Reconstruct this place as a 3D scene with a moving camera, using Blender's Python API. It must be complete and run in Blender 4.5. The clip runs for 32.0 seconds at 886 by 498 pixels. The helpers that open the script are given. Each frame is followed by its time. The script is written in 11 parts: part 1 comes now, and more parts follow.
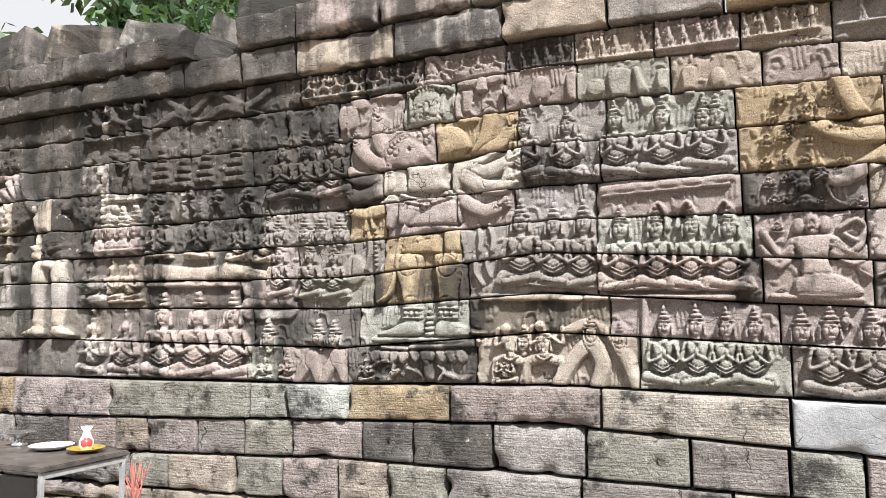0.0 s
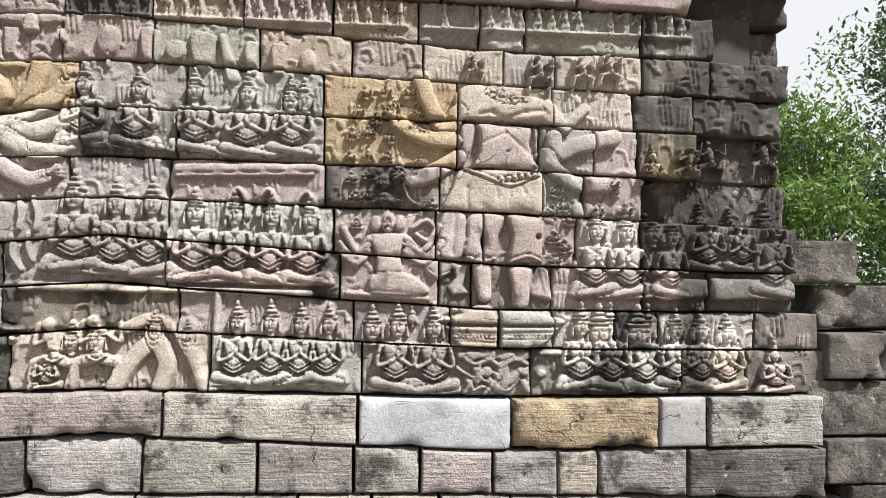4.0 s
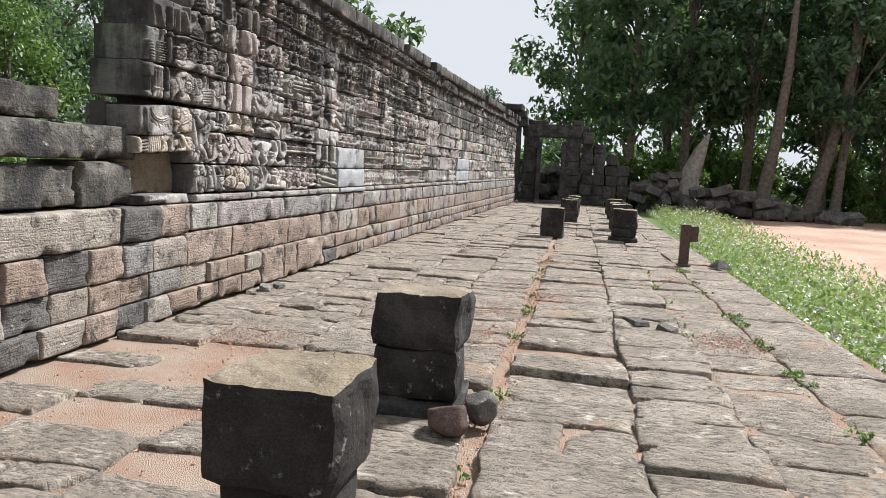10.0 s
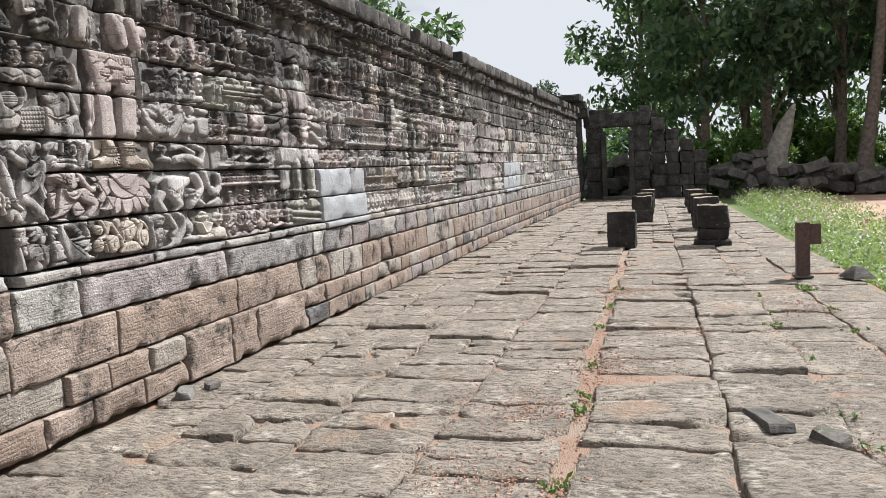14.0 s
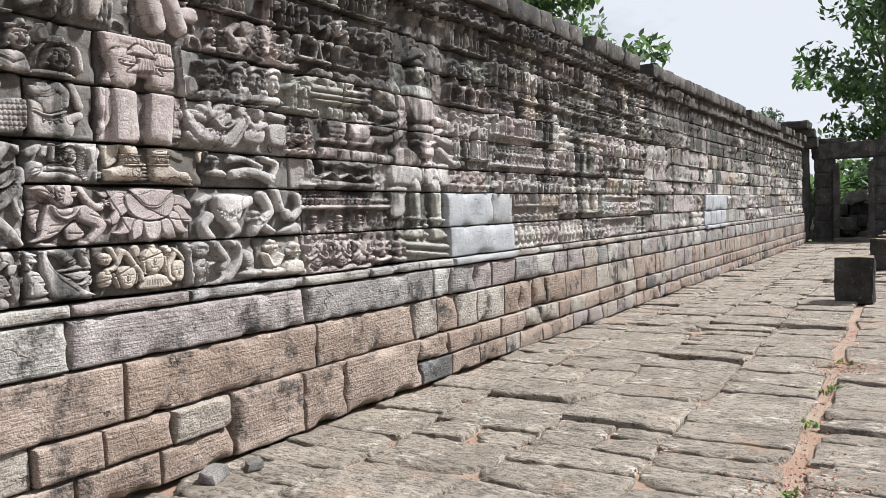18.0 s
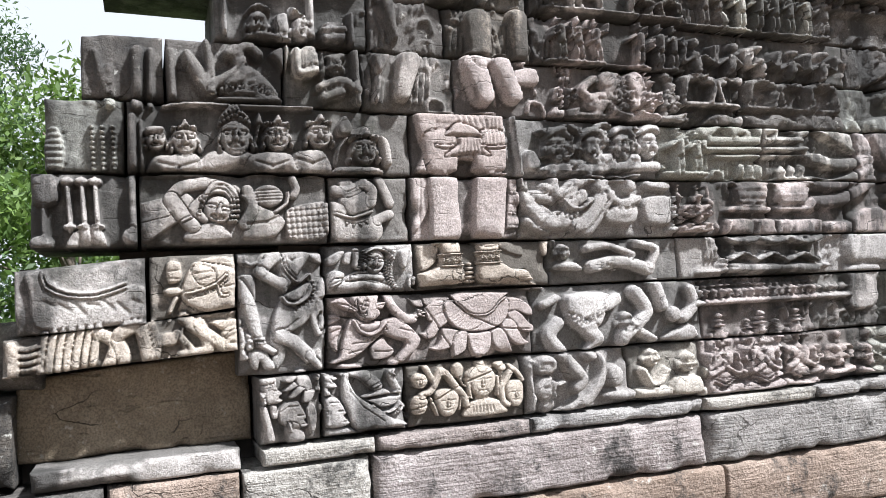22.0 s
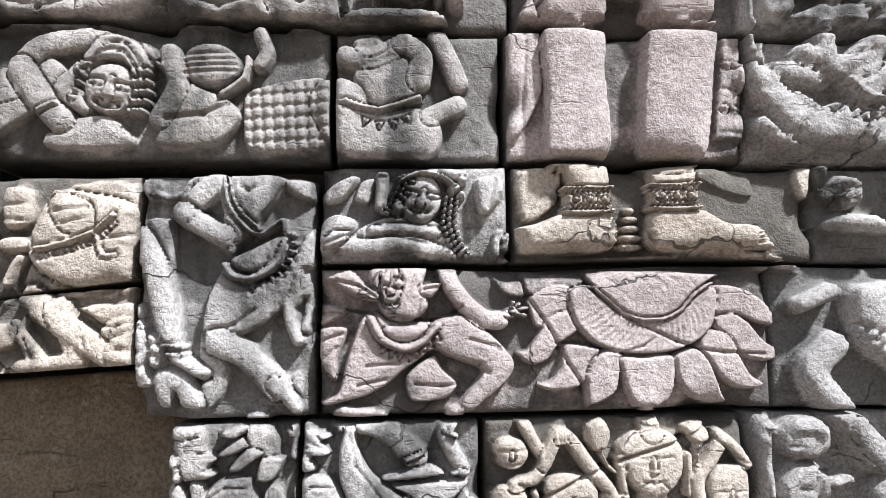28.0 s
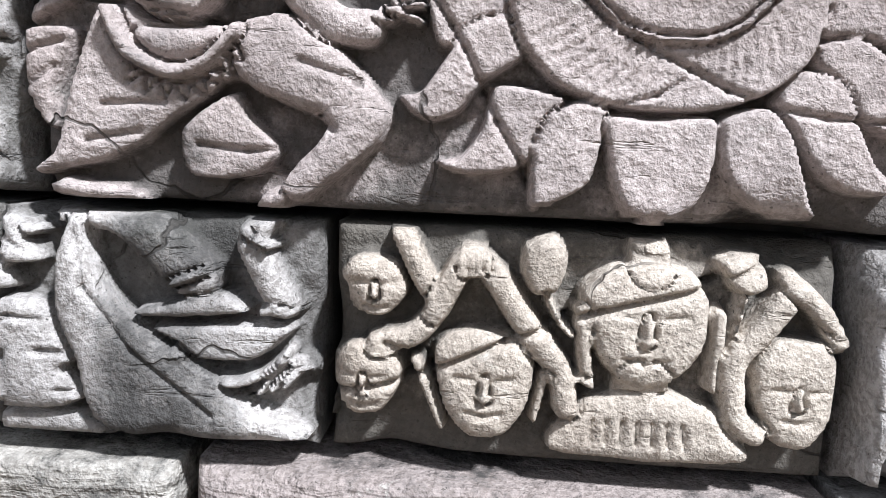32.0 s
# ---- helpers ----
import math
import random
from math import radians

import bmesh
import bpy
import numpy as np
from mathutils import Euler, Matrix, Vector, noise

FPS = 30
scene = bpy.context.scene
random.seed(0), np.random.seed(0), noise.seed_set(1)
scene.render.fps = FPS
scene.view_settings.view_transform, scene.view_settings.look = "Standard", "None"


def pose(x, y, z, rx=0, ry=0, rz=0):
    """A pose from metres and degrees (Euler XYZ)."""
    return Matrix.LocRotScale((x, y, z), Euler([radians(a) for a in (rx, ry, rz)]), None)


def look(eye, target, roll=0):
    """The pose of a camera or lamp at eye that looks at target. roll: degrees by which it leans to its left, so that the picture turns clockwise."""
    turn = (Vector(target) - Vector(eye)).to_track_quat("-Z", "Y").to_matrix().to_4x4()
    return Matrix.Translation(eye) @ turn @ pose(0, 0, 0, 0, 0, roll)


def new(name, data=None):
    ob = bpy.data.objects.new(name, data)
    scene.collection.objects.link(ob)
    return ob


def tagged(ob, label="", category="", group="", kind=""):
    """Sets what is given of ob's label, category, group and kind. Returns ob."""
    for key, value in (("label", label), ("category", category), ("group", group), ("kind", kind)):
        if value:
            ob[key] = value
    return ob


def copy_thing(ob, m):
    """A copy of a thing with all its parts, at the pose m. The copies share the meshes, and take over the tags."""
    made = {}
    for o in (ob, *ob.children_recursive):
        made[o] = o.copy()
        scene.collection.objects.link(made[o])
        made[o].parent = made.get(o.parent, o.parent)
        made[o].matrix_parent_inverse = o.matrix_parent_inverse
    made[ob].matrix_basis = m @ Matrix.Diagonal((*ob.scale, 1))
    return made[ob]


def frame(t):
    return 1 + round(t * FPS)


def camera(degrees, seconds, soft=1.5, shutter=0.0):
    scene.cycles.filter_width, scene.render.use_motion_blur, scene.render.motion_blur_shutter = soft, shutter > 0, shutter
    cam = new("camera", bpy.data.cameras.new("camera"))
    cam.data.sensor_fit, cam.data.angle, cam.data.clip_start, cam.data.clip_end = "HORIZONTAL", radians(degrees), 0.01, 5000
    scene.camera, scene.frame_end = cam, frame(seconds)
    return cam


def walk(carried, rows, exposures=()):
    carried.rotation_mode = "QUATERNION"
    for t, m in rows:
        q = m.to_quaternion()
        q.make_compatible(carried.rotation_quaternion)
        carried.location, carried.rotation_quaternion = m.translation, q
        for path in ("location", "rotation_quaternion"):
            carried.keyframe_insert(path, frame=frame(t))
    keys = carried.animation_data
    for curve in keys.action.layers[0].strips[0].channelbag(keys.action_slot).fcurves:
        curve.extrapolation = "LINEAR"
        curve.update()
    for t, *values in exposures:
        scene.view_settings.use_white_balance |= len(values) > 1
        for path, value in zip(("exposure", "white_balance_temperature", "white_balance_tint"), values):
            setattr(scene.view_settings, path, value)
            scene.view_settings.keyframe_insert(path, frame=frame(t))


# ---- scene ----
cam = camera(60.9, 32.0, soft=0.45)

PATH = [
    (0, (-1.066, -4.684, 1.394), (-1.842, -2.85, 1.589), -0.4),
    (0.5, (-1.063, -4.661, 1.393), (-1.703, -2.775, 1.571), -0.5),
    (1, (-1.072, -4.66, 1.413), (-1.566, -2.727, 1.558), -0.8),
    (1.5, (-1.077, -4.632, 1.423), (-1.423, -2.666, 1.544), -0.9),
    (2, (-1.039, -4.59, 1.38), (-1.255, -2.607, 1.515), -1.0),
    (2.5, (-1.027, -4.546, 1.403), (-1.119, -2.553, 1.545), -0.7),
    (4.5, (-0.809, -4.173, 1.608), (-0.418, -2.213, 1.682), 0.4),
    (5, (-0.7, -4.077, 1.526), (0.004, -2.205, 1.586), -0.1),
    (5.5, (-0.645, -3.926, 1.488), (0.486, -2.276, 1.52), -0.5),
    (6, (-0.563, -3.805, 1.459), (0.893, -2.435, 1.499), -0.7),
    (6.5, (-0.401, -3.727, 1.444), (1.247, -2.594, 1.479), -0.8),
    (7, (-0.173, -3.693, 1.448), (1.568, -2.708, 1.453), -0.4),
    (7.5, (-0.033, -3.663, 1.448), (1.751, -2.759, 1.406), 0.4),
    (8, (0.113, -3.578, 1.405), (1.928, -2.743, 1.313), 1.4),
    (8.5, (0.295, -3.493, 1.404), (2.153, -2.764, 1.267), 2.6),
    (9, (0.696, -3.524, 1.389), (2.598, -2.929, 1.221), 3.5),
    (9.5, (1.025, -3.554, 1.399), (2.964, -3.101, 1.212), 3.6),
    (10, (1.373, -3.505, 1.409), (3.332, -3.165, 1.199), 3.0),
    (10.5, (1.694, -3.515, 1.412), (3.662, -3.258, 1.171), 2.1),
    (11, (2.15, -3.633, 1.401), (4.117, -3.411, 1.113), 1.5),
    (11.5, (2.517, -3.634, 1.473), (4.482, -3.493, 1.126), 1.7),
    (12, (2.898, -3.529, 1.432), (4.871, -3.413, 1.128), 1.2),
    (12.5, (3.274, -3.513, 1.426), (5.245, -3.311, 1.152), 0.3),
    (13, (3.655, -3.567, 1.451), (5.61, -3.24, 1.188), -1.4),
    (13.5, (4.018, -3.554, 1.478), (5.956, -3.119, 1.242), -2.7),
    (14, (4.355, -3.545, 1.512), (6.271, -3.008, 1.317), -3.0),
    (14.5, (4.633, -3.702, 1.517), (6.527, -3.081, 1.35), -3.1),
    (16.5, (5.63, -3.732, 1.456), (7.438, -2.881, 1.365), -0.9),
    (17, (5.715, -3.721, 1.459), (7.489, -2.802, 1.369), -0.7),
    (17.5, (5.873, -3.648, 1.419), (7.615, -2.669, 1.334), -1.4),
    (18, (6.114, -3.529, 1.436), (7.825, -2.497, 1.351), -1.7),
    (18.5, (6.354, -3.512, 1.445), (8.031, -2.427, 1.345), -1.5),
    (19, (6.591, -3.512, 1.514), (8.224, -2.364, 1.395), -1.2),
    (19.5, (6.828, -3.461, 1.484), (8.397, -2.229, 1.342), -1.0),
    (20, (7.028, -3.356, 1.517), (8.511, -2.023, 1.356), -0.9),
    (20.5, (7.224, -3.33, 1.571), (8.576, -1.866, 1.403), -1.2),
    (21, (7.387, -3.311, 1.58), (8.538, -1.682, 1.428), -1.6),
    (21.5, (7.447, -3.246, 1.583), (8.376, -1.475, 1.547), -2.7),
    (22, (7.458, -3.123, 1.615), (8.195, -1.268, 1.749), -2.9),
    (22.5, (7.486, -3.083, 1.617), (8.055, -1.181, 1.854), -2.0),
    (23, (7.554, -3.09, 1.619), (7.995, -1.161, 1.905), -1.2),
    (23.5, (7.639, -3.011, 1.617), (8.044, -1.077, 1.928), -1.6),
    (24, (7.746, -2.758, 1.653), (8.168, -0.827, 1.96), -1.5),
    (24.5, (7.902, -2.488, 1.626), (8.3, -0.556, 1.956), -0.2),
    (26.5, (8.196, -1.904, 1.557), (8.581, -0.012, 2.077), -1.1),
    (27, (8.186, -1.819, 1.544), (8.496, 0.116, 1.943), -0.8),
    (27.5, (8.221, -1.697, 1.526), (8.456, 0.265, 1.833), -0.8),
    (28, (8.302, -1.565, 1.529), (8.454, 0.419, 1.731), -0.6),
    (28.5, (8.371, -1.451, 1.526), (8.47, 0.543, 1.644), 0.0),
    (29, (8.432, -1.334, 1.501), (8.506, 0.664, 1.544), 0.9),
    (29.5, (8.451, -1.176, 1.467), (8.495, 0.823, 1.513), 1.4),
    (30, (8.45, -1.08, 1.457), (8.47, 0.919, 1.497), 1.9),
    (30.5, (8.53, -1.024, 1.455), (8.497, 0.976, 1.459), 2.1),
    (31, (8.595, -0.925, 1.453), (8.533, 1.073, 1.387), 2.2),
    (31.5, (8.64, -0.838, 1.442), (8.557, 1.154, 1.285), 2.5),
    (32, (8.665, -0.805, 1.421), (8.576, 1.175, 1.15), 2.8),
]
walk(cam, [(t, look(eye, target, roll)) for t, eye, target, roll in PATH], [(0, 1.08, 6600, 11), (4.5, 1.12, 6550, 11), (6, 1.06, 6300, 10), (13, 0.94, 6300, 10), (17, 1.02, 6250, 10), (20, 1.08, 6150, 10), (23, 1.3, 6050, 10), (28, 1.16, 5980, 10), (32, 1.0, 5900, 10)])

# ---- light ----
world = bpy.data.worlds.new("sky")
scene.world = world
world.use_nodes = True
nt = world.node_tree
bg = nt.nodes["Background"]
sky = nt.nodes.new("ShaderNodeTexSky")
sky.sky_type, sky.sun_disc = 'NISHITA', False
sky.sun_elevation, sky.sun_rotation = radians(58), radians(140)
sky.dust_density = 3.0
coord = nt.nodes.new("ShaderNodeTexCoord")
stretch = nt.nodes.new("ShaderNodeMapping")
stretch.inputs["Scale"].default_value = (1, 1, 2.4)
cloud = nt.nodes.new("ShaderNodeTexNoise")
cloud.inputs["Scale"].default_value, cloud.inputs["Detail"].default_value = 1.7, 7
cloud.inputs["Roughness"].default_value = 0.55
ramp = nt.nodes.new("ShaderNodeValToRGB")
ramp.color_ramp.elements[0].position, ramp.color_ramp.elements[1].position = 0.27, 0.47
mix = nt.nodes.new("ShaderNodeMix")
mix.data_type = 'RGBA'
mix.inputs[7].default_value = (10.4, 10.7, 11.2, 1)
nt.links.new(coord.outputs["Generated"], stretch.inputs[0])
nt.links.new(stretch.outputs[0], cloud.inputs["Vector"])
nt.links.new(cloud.outputs["Fac"], ramp.inputs[0])
nt.links.new(ramp.outputs[0], mix.inputs[0])
nt.links.new(sky.outputs[0], mix.inputs[6])
nt.links.new(mix.outputs[2], bg.inputs[0])
bg.inputs[1].default_value = 0.039

SUN_WAY = Vector((0.60, -0.60, 1.10))
sun = new("sun", bpy.data.lights.new("sun", 'SUN'))
sun.data.energy, sun.data.angle, sun.data.color = 5.0, radians(4.0), (1.0, 0.985, 0.96)
sun.matrix_world = look(SUN_WAY * 30, (0, 0, 0))


# ---- materials ----
def nodes_of(name):
    m = bpy.data.materials.new(name)
    m.use_nodes = True
    t = m.node_tree
    return m, t, t.nodes["Principled BSDF"]


def add(t, kind, **values):
    n = t.nodes.new(kind)
    for key, value in values.items():
        n.inputs[key.replace("_", " ")].default_value = value
    return n


def noise_at(t, where, scale, detail=4.0, rough=0.6, stretch=None):
    if stretch:
        mp = t.nodes.new("ShaderNodeMapping")
        mp.inputs["Scale"].default_value = stretch
        t.links.new(where, mp.inputs[0])
        where = mp.outputs[0]
    n = add(t, "ShaderNodeTexNoise", Scale=scale, Detail=detail, Roughness=rough)
    t.links.new(where, n.inputs["Vector"])
    return n.outputs["Fac"]


def steps(t, fac, lo, hi):
    n = t.nodes.new("ShaderNodeMapRange")
    n.interpolation_type = 'SMOOTHSTEP'
    n.inputs[1].default_value, n.inputs[2].default_value = lo, hi
    t.links.new(fac, n.inputs[0])
    return n.outputs[0]


def math_of(t, op, a, b):
    n = t.nodes.new("ShaderNodeMath")
    n.operation, n.use_clamp = op, False
    for i, v in enumerate((a, b)):
        if isinstance(v, (int, float)):
            n.inputs[i].default_value = v
        else:
            t.links.new(v, n.inputs[i])
    return n.outputs[0]


def blend(t, fac, a, b, mode='MIX'):
    n = t.nodes.new("ShaderNodeMix")
    n.data_type, n.blend_type = 'RGBA', mode
    for i, v in ((0, fac), (6, a), (7, b)):
        if isinstance(v, (int, float)):
            n.inputs[i].default_value = v
        elif isinstance(v, tuple):
            n.inputs[i].default_value = (*v, 1)
        else:
            t.links.new(v, n.inputs[i])
    return n.outputs[2]


def stone(name, low, high, crust=0.5, tooled=0.0, top=0.0, pale=0.35, moss=0.0, recess_crust_shade=0.0, rough=0.85, grainy=0.62):
    """Weathered sandstone: two tones, grain, black crust in patches and runs, pale lichen, tooling. crust: 0 to 1; top: more crust higher up."""
    m, t, bsdf = nodes_of(name)
    geo = t.nodes.new("ShaderNodeNewGeometry")
    pos = geo.outputs["Position"]
    rand = t.nodes.new("ShaderNodeObjectInfo").outputs["Random"]
    broad = noise_at(t, pos, 2.3, 5, 0.62)
    grain = noise_at(t, pos, 120, 4, 0.72)
    colour = blend(t, steps(t, broad, 0.35, 0.66), low, high)
    colour = blend(t, math_of(t, 'MULTIPLY', rand, 0.6), colour, tuple(0.5 * (a + b) * k for a, b, k in zip(low, high, (0.74, 0.68, 0.62))))
    colour = blend(t, steps(t, grain, 0.36, 0.62), blend(t, grainy, colour, (0.30, 0.28, 0.26), 'MULTIPLY'), colour)
    mottle = steps(t, noise_at(t, pos, 9, 8, 0.75), 0.44, 0.62)
    colour = blend(t, math_of(t, 'MULTIPLY', mottle, 0.34), colour, tuple(0.45 * a for a in low))
    pits = steps(t, noise_at(t, pos, 210, 2, 0.5), 0.66, 0.72)
    colour = blend(t, math_of(t, 'MULTIPLY', pits, 0.7), colour, (0.05, 0.045, 0.04))
    spots = steps(t, noise_at(t, pos, 17, 6, 0.7), 0.60, 0.70)
    colour = blend(t, math_of(t, 'MULTIPLY', spots, pale), colour, (0.52, 0.51, 0.47))
    if crust:
        patches = noise_at(t, pos, 4.2 if tooled else 2.6, 9, 0.76 if tooled else 0.72)
        runs = noise_at(t, pos, 1.0, 6, 0.6, (3.2, 3.2, 0.35))
        sep = t.nodes.new("ShaderNodeSeparateXYZ")
        t.links.new(pos, sep.inputs[0])
        lift = math_of(t, 'MULTIPLY', steps(t, sep.outputs[2], 0.9, 3.6), top)
        mask = math_of(t, 'ADD', math_of(t, 'MULTIPLY', patches, 0.86 if tooled else 0.44), math_of(t, 'MULTIPLY', runs, 0.26 if tooled else 0.68))
        mask = math_of(t, 'ADD', mask, lift)
        mask = math_of(t, 'ADD', mask, math_of(t, 'MULTIPLY', grain, 0.16))
        edge = 0.86 - 0.34 * crust
        mask = math_of(t, 'MULTIPLY', steps(t, mask, edge, edge + 0.11), 0.90)
        colour = blend(t, mask, colour, (0.030, 0.029, 0.028))
    if recess_crust_shade:
        # darkens the carving's recesses by depth, in broken patches: shade painted in with black crust
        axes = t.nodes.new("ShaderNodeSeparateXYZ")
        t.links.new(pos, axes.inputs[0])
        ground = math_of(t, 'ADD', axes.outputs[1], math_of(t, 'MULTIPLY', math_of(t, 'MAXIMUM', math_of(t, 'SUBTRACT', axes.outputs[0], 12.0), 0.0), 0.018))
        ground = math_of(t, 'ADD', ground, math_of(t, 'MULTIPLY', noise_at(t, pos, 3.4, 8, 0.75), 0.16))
        colour = blend(t, math_of(t, 'MULTIPLY', steps(t, ground, 0.078, 0.106), recess_crust_shade), colour, (0.035, 0.034, 0.031))
    if moss:
        colour = blend(t, math_of(t, 'MULTIPLY', steps(t, noise_at(t, pos, 3.1, 7, 0.7), 0.52, 0.66), moss), colour, (0.10, 0.13, 0.05))
    # hairline cracks along broken beds
    shake = t.nodes.new("ShaderNodeVectorMath")
    shake.operation = 'MULTIPLY_ADD'
    wobble = add(t, "ShaderNodeTexNoise", Scale=7.0, Detail=4.0)
    t.links.new(pos, wobble.inputs["Vector"])
    t.links.new(wobble.outputs["Color"], shake.inputs[0])
    shake.inputs[1].default_value = (0.22, 0.22, 0.14)
    t.links.new(pos, shake.inputs[2])
    squeeze = t.nodes.new("ShaderNodeMapping")
    squeeze.inputs["Scale"].default_value = (2.3, 2.3, 4.6)
    t.links.new(shake.outputs[0], squeeze.inputs[0])
    cells = add(t, "ShaderNodeTexVoronoi", Scale=1.0)
    cells.feature = 'DISTANCE_TO_EDGE'
    t.links.new(squeeze.outputs[0], cells.inputs["Vector"])
    crack = math_of(t, 'MULTIPLY', steps(t, cells.outputs["Distance"], 0.011, 0.004), steps(t, noise_at(t, pos, 3.3, 3, 0.5), 0.54, 0.62))
    colour = blend(t, math_of(t, 'MULTIPLY', crack, 0.75), colour, (0.03, 0.027, 0.024))
    t.links.new(colour, bsdf.inputs["Base Color"])
    bsdf.inputs["Roughness"].default_value = 0.93
    bsdf.inputs["Specular IOR Level"].default_value = 0.25
    h = math_of(t, 'ADD', math_of(t, 'MULTIPLY', noise_at(t, pos, 60, 5, 0.62), 0.50), math_of(t, 'MULTIPLY', noise_at(t, pos, 240, 2, 0.5), 0.10))
    h = math_of(t, 'ADD', h, math_of(t, 'MULTIPLY', noise_at(t, pos, 13, 6, 0.58), 1.2))
    if tooled:
        h = math_of(t, 'ADD', h, math_of(t, 'MULTIPLY', steps(t, noise_at(t, pos, 42, 3, 0.55), 0.34, 0.58), 0.22))
        h = math_of(t, 'ADD', h, math_of(t, 'MULTIPLY', noise_at(t, pos, 1.0, 3, 0.6, (3.5, 3.5, 62)), 0.85 * tooled))
    fissure = steps(t, noise_at(t, pos, 1.0, 5, 0.6, (7, 7, 48)), 0.62, 0.74)
    h = math_of(t, 'SUBTRACT', h, math_of(t, 'MULTIPLY', fissure, 0.8))
    h = math_of(t, 'SUBTRACT', h, math_of(t, 'MULTIPLY', crack, 0.9))
    bump = add(t, "ShaderNodeBump", Strength=rough, Distance=0.014)
    t.links.new(h, bump.inputs["Height"])
    t.links.new(bump.outputs[0], bsdf.inputs["Normal"])
    return m


def flags(name):
    """Worn paving: flaky layers, darker in their low places between pale worn ridges, dark lichen and dust in patches.
    """
    m, t, bsdf = nodes_of(name)
    pos = t.nodes.new("ShaderNodeNewGeometry").outputs["Position"]
    rand = t.nodes.new("ShaderNodeObjectInfo").outputs["Random"]
    broad = noise_at(t, pos, 1.9, 6, 0.65)
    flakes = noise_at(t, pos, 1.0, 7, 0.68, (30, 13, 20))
    pits = noise_at(t, pos, 75, 4, 0.7)
    colour = blend(t, steps(t, broad, 0.34, 0.66), (0.185, 0.155, 0.125), (0.315, 0.27, 0.22))
    colour = blend(t, math_of(t, 'MULTIPLY', rand, 0.5), colour, (0.21, 0.176, 0.142))
    bare = math_of(t, 'MULTIPLY', steps(t, noise_at(t, pos, 3.4, 5, 0.6), 0.52, 0.66), 0.75)
    colour = blend(t, math_of(t, 'MULTIPLY', steps(t, flakes, 0.46, 0.60), bare), colour, (0.48, 0.43, 0.365))
    low_flakes = math_of(t, 'ADD', flakes, math_of(t, 'MULTIPLY', pits, 0.28))
    colour = blend(t, math_of(t, 'MULTIPLY', steps(t, low_flakes, 0.62, 0.53), 0.80), colour, (0.052, 0.046, 0.040))
    colour = blend(t, math_of(t, 'MULTIPLY', steps(t, noise_at(t, pos, 2.7, 8, 0.7), 0.56, 0.68), 0.55), colour, (0.075, 0.070, 0.062))
    colour = blend(t, math_of(t, 'MULTIPLY', steps(t, noise_at(t, pos, 1.3, 6, 0.65), 0.57, 0.70), 0.7), colour, (0.30, 0.20, 0.138))
    t.links.new(colour, bsdf.inputs["Base Color"])
    bsdf.inputs["Roughness"].default_value = 0.9
    bsdf.inputs["Specular IOR Level"].default_value = 0.3
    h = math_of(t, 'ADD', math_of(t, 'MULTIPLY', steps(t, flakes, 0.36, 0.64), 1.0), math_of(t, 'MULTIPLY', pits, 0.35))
    h = math_of(t, 'ADD', h, math_of(t, 'MULTIPLY', noise_at(t, pos, 11, 5, 0.6), 1.2))
    bump = add(t, "ShaderNodeBump", Strength=0.9, Distance=0.014)
    t.links.new(h, bump.inputs["Height"])
    t.links.new(bump.outputs[0], bsdf.inputs["Normal"])
    return m


def plain(name, col, rough=0.6, metal=0.0, vary=0.15, scale=20):
    m, t, bsdf = nodes_of(name)
    pos = t.nodes.new("ShaderNodeTexCoord").outputs["Object"]
    f = noise_at(t, pos, scale, 5, 0.6)
    t.links.new(blend(t, steps(t, f, 0.3, 0.7), tuple(c * (1 - vary) for c in col), tuple(min(1, c * (1 + vary)) for c in col)), bsdf.inputs["Base Color"])
    bsdf.inputs["Roughness"].default_value, bsdf.inputs["Metallic"].default_value = rough, metal
    bump = add(t, "ShaderNodeBump", Strength=0.2, Distance=0.004)
    t.links.new(f, bump.inputs["Height"])
    t.links.new(bump.outputs[0], bsdf.inputs["Normal"])
    return m


def leafy(name, dark, light, through_light=0.35):
    m, t, bsdf = nodes_of(name)
    rnd = t.nodes.new("ShaderNodeNewGeometry").outputs["Random Per Island"]
    colour = blend(t, rnd, dark, light)
    t.links.new(colour, bsdf.inputs["Base Color"])
    bsdf.inputs["Roughness"].default_value = 0.55
    tr = t.nodes.new("ShaderNodeBsdfTranslucent")
    t.links.new(blend(t, 0.4, colour, (0.15, 0.26, 0.04)), tr.inputs[0])
    mx = t.nodes.new("ShaderNodeMixShader")
    mx.inputs[0].default_value = through_light
    t.links.new(bsdf.outputs[0], mx.inputs[1])
    t.links.new(tr.outputs[0], mx.inputs[2])
    t.links.new(mx.outputs[0], t.nodes["Material Output"].inputs[0])
    return m


TONES = {"pink": ((0.326, 0.284, 0.276), (0.468, 0.419, 0.408)), "grey": ((0.283, 0.270, 0.264), (0.435, 0.417, 0.405)), "tan": ((0.359, 0.317, 0.275), (0.510, 0.462, 0.407)),
         "green": ((0.299, 0.304, 0.274), (0.445, 0.451, 0.421)), "ochre": ((0.380, 0.306, 0.205), (0.520, 0.438, 0.315)), "pale": ((0.441, 0.422, 0.392), (0.586, 0.567, 0.531)),
         "mint": ((0.436, 0.472, 0.459), (0.558, 0.594, 0.581)), "dark": ((0.117, 0.111, 0.108), (0.224, 0.215, 0.208)), "red": ((0.335, 0.258, 0.212), (0.465, 0.372, 0.312))}
CLEAN = {k: stone("sandstone_" + k, *(tuple(1.08 * c for c in q) for q in v), crust=0.44, top=0.04, pale=0.2, recess_crust_shade=0.8, rough=0.72, grainy=0.5) for k, v in TONES.items()}
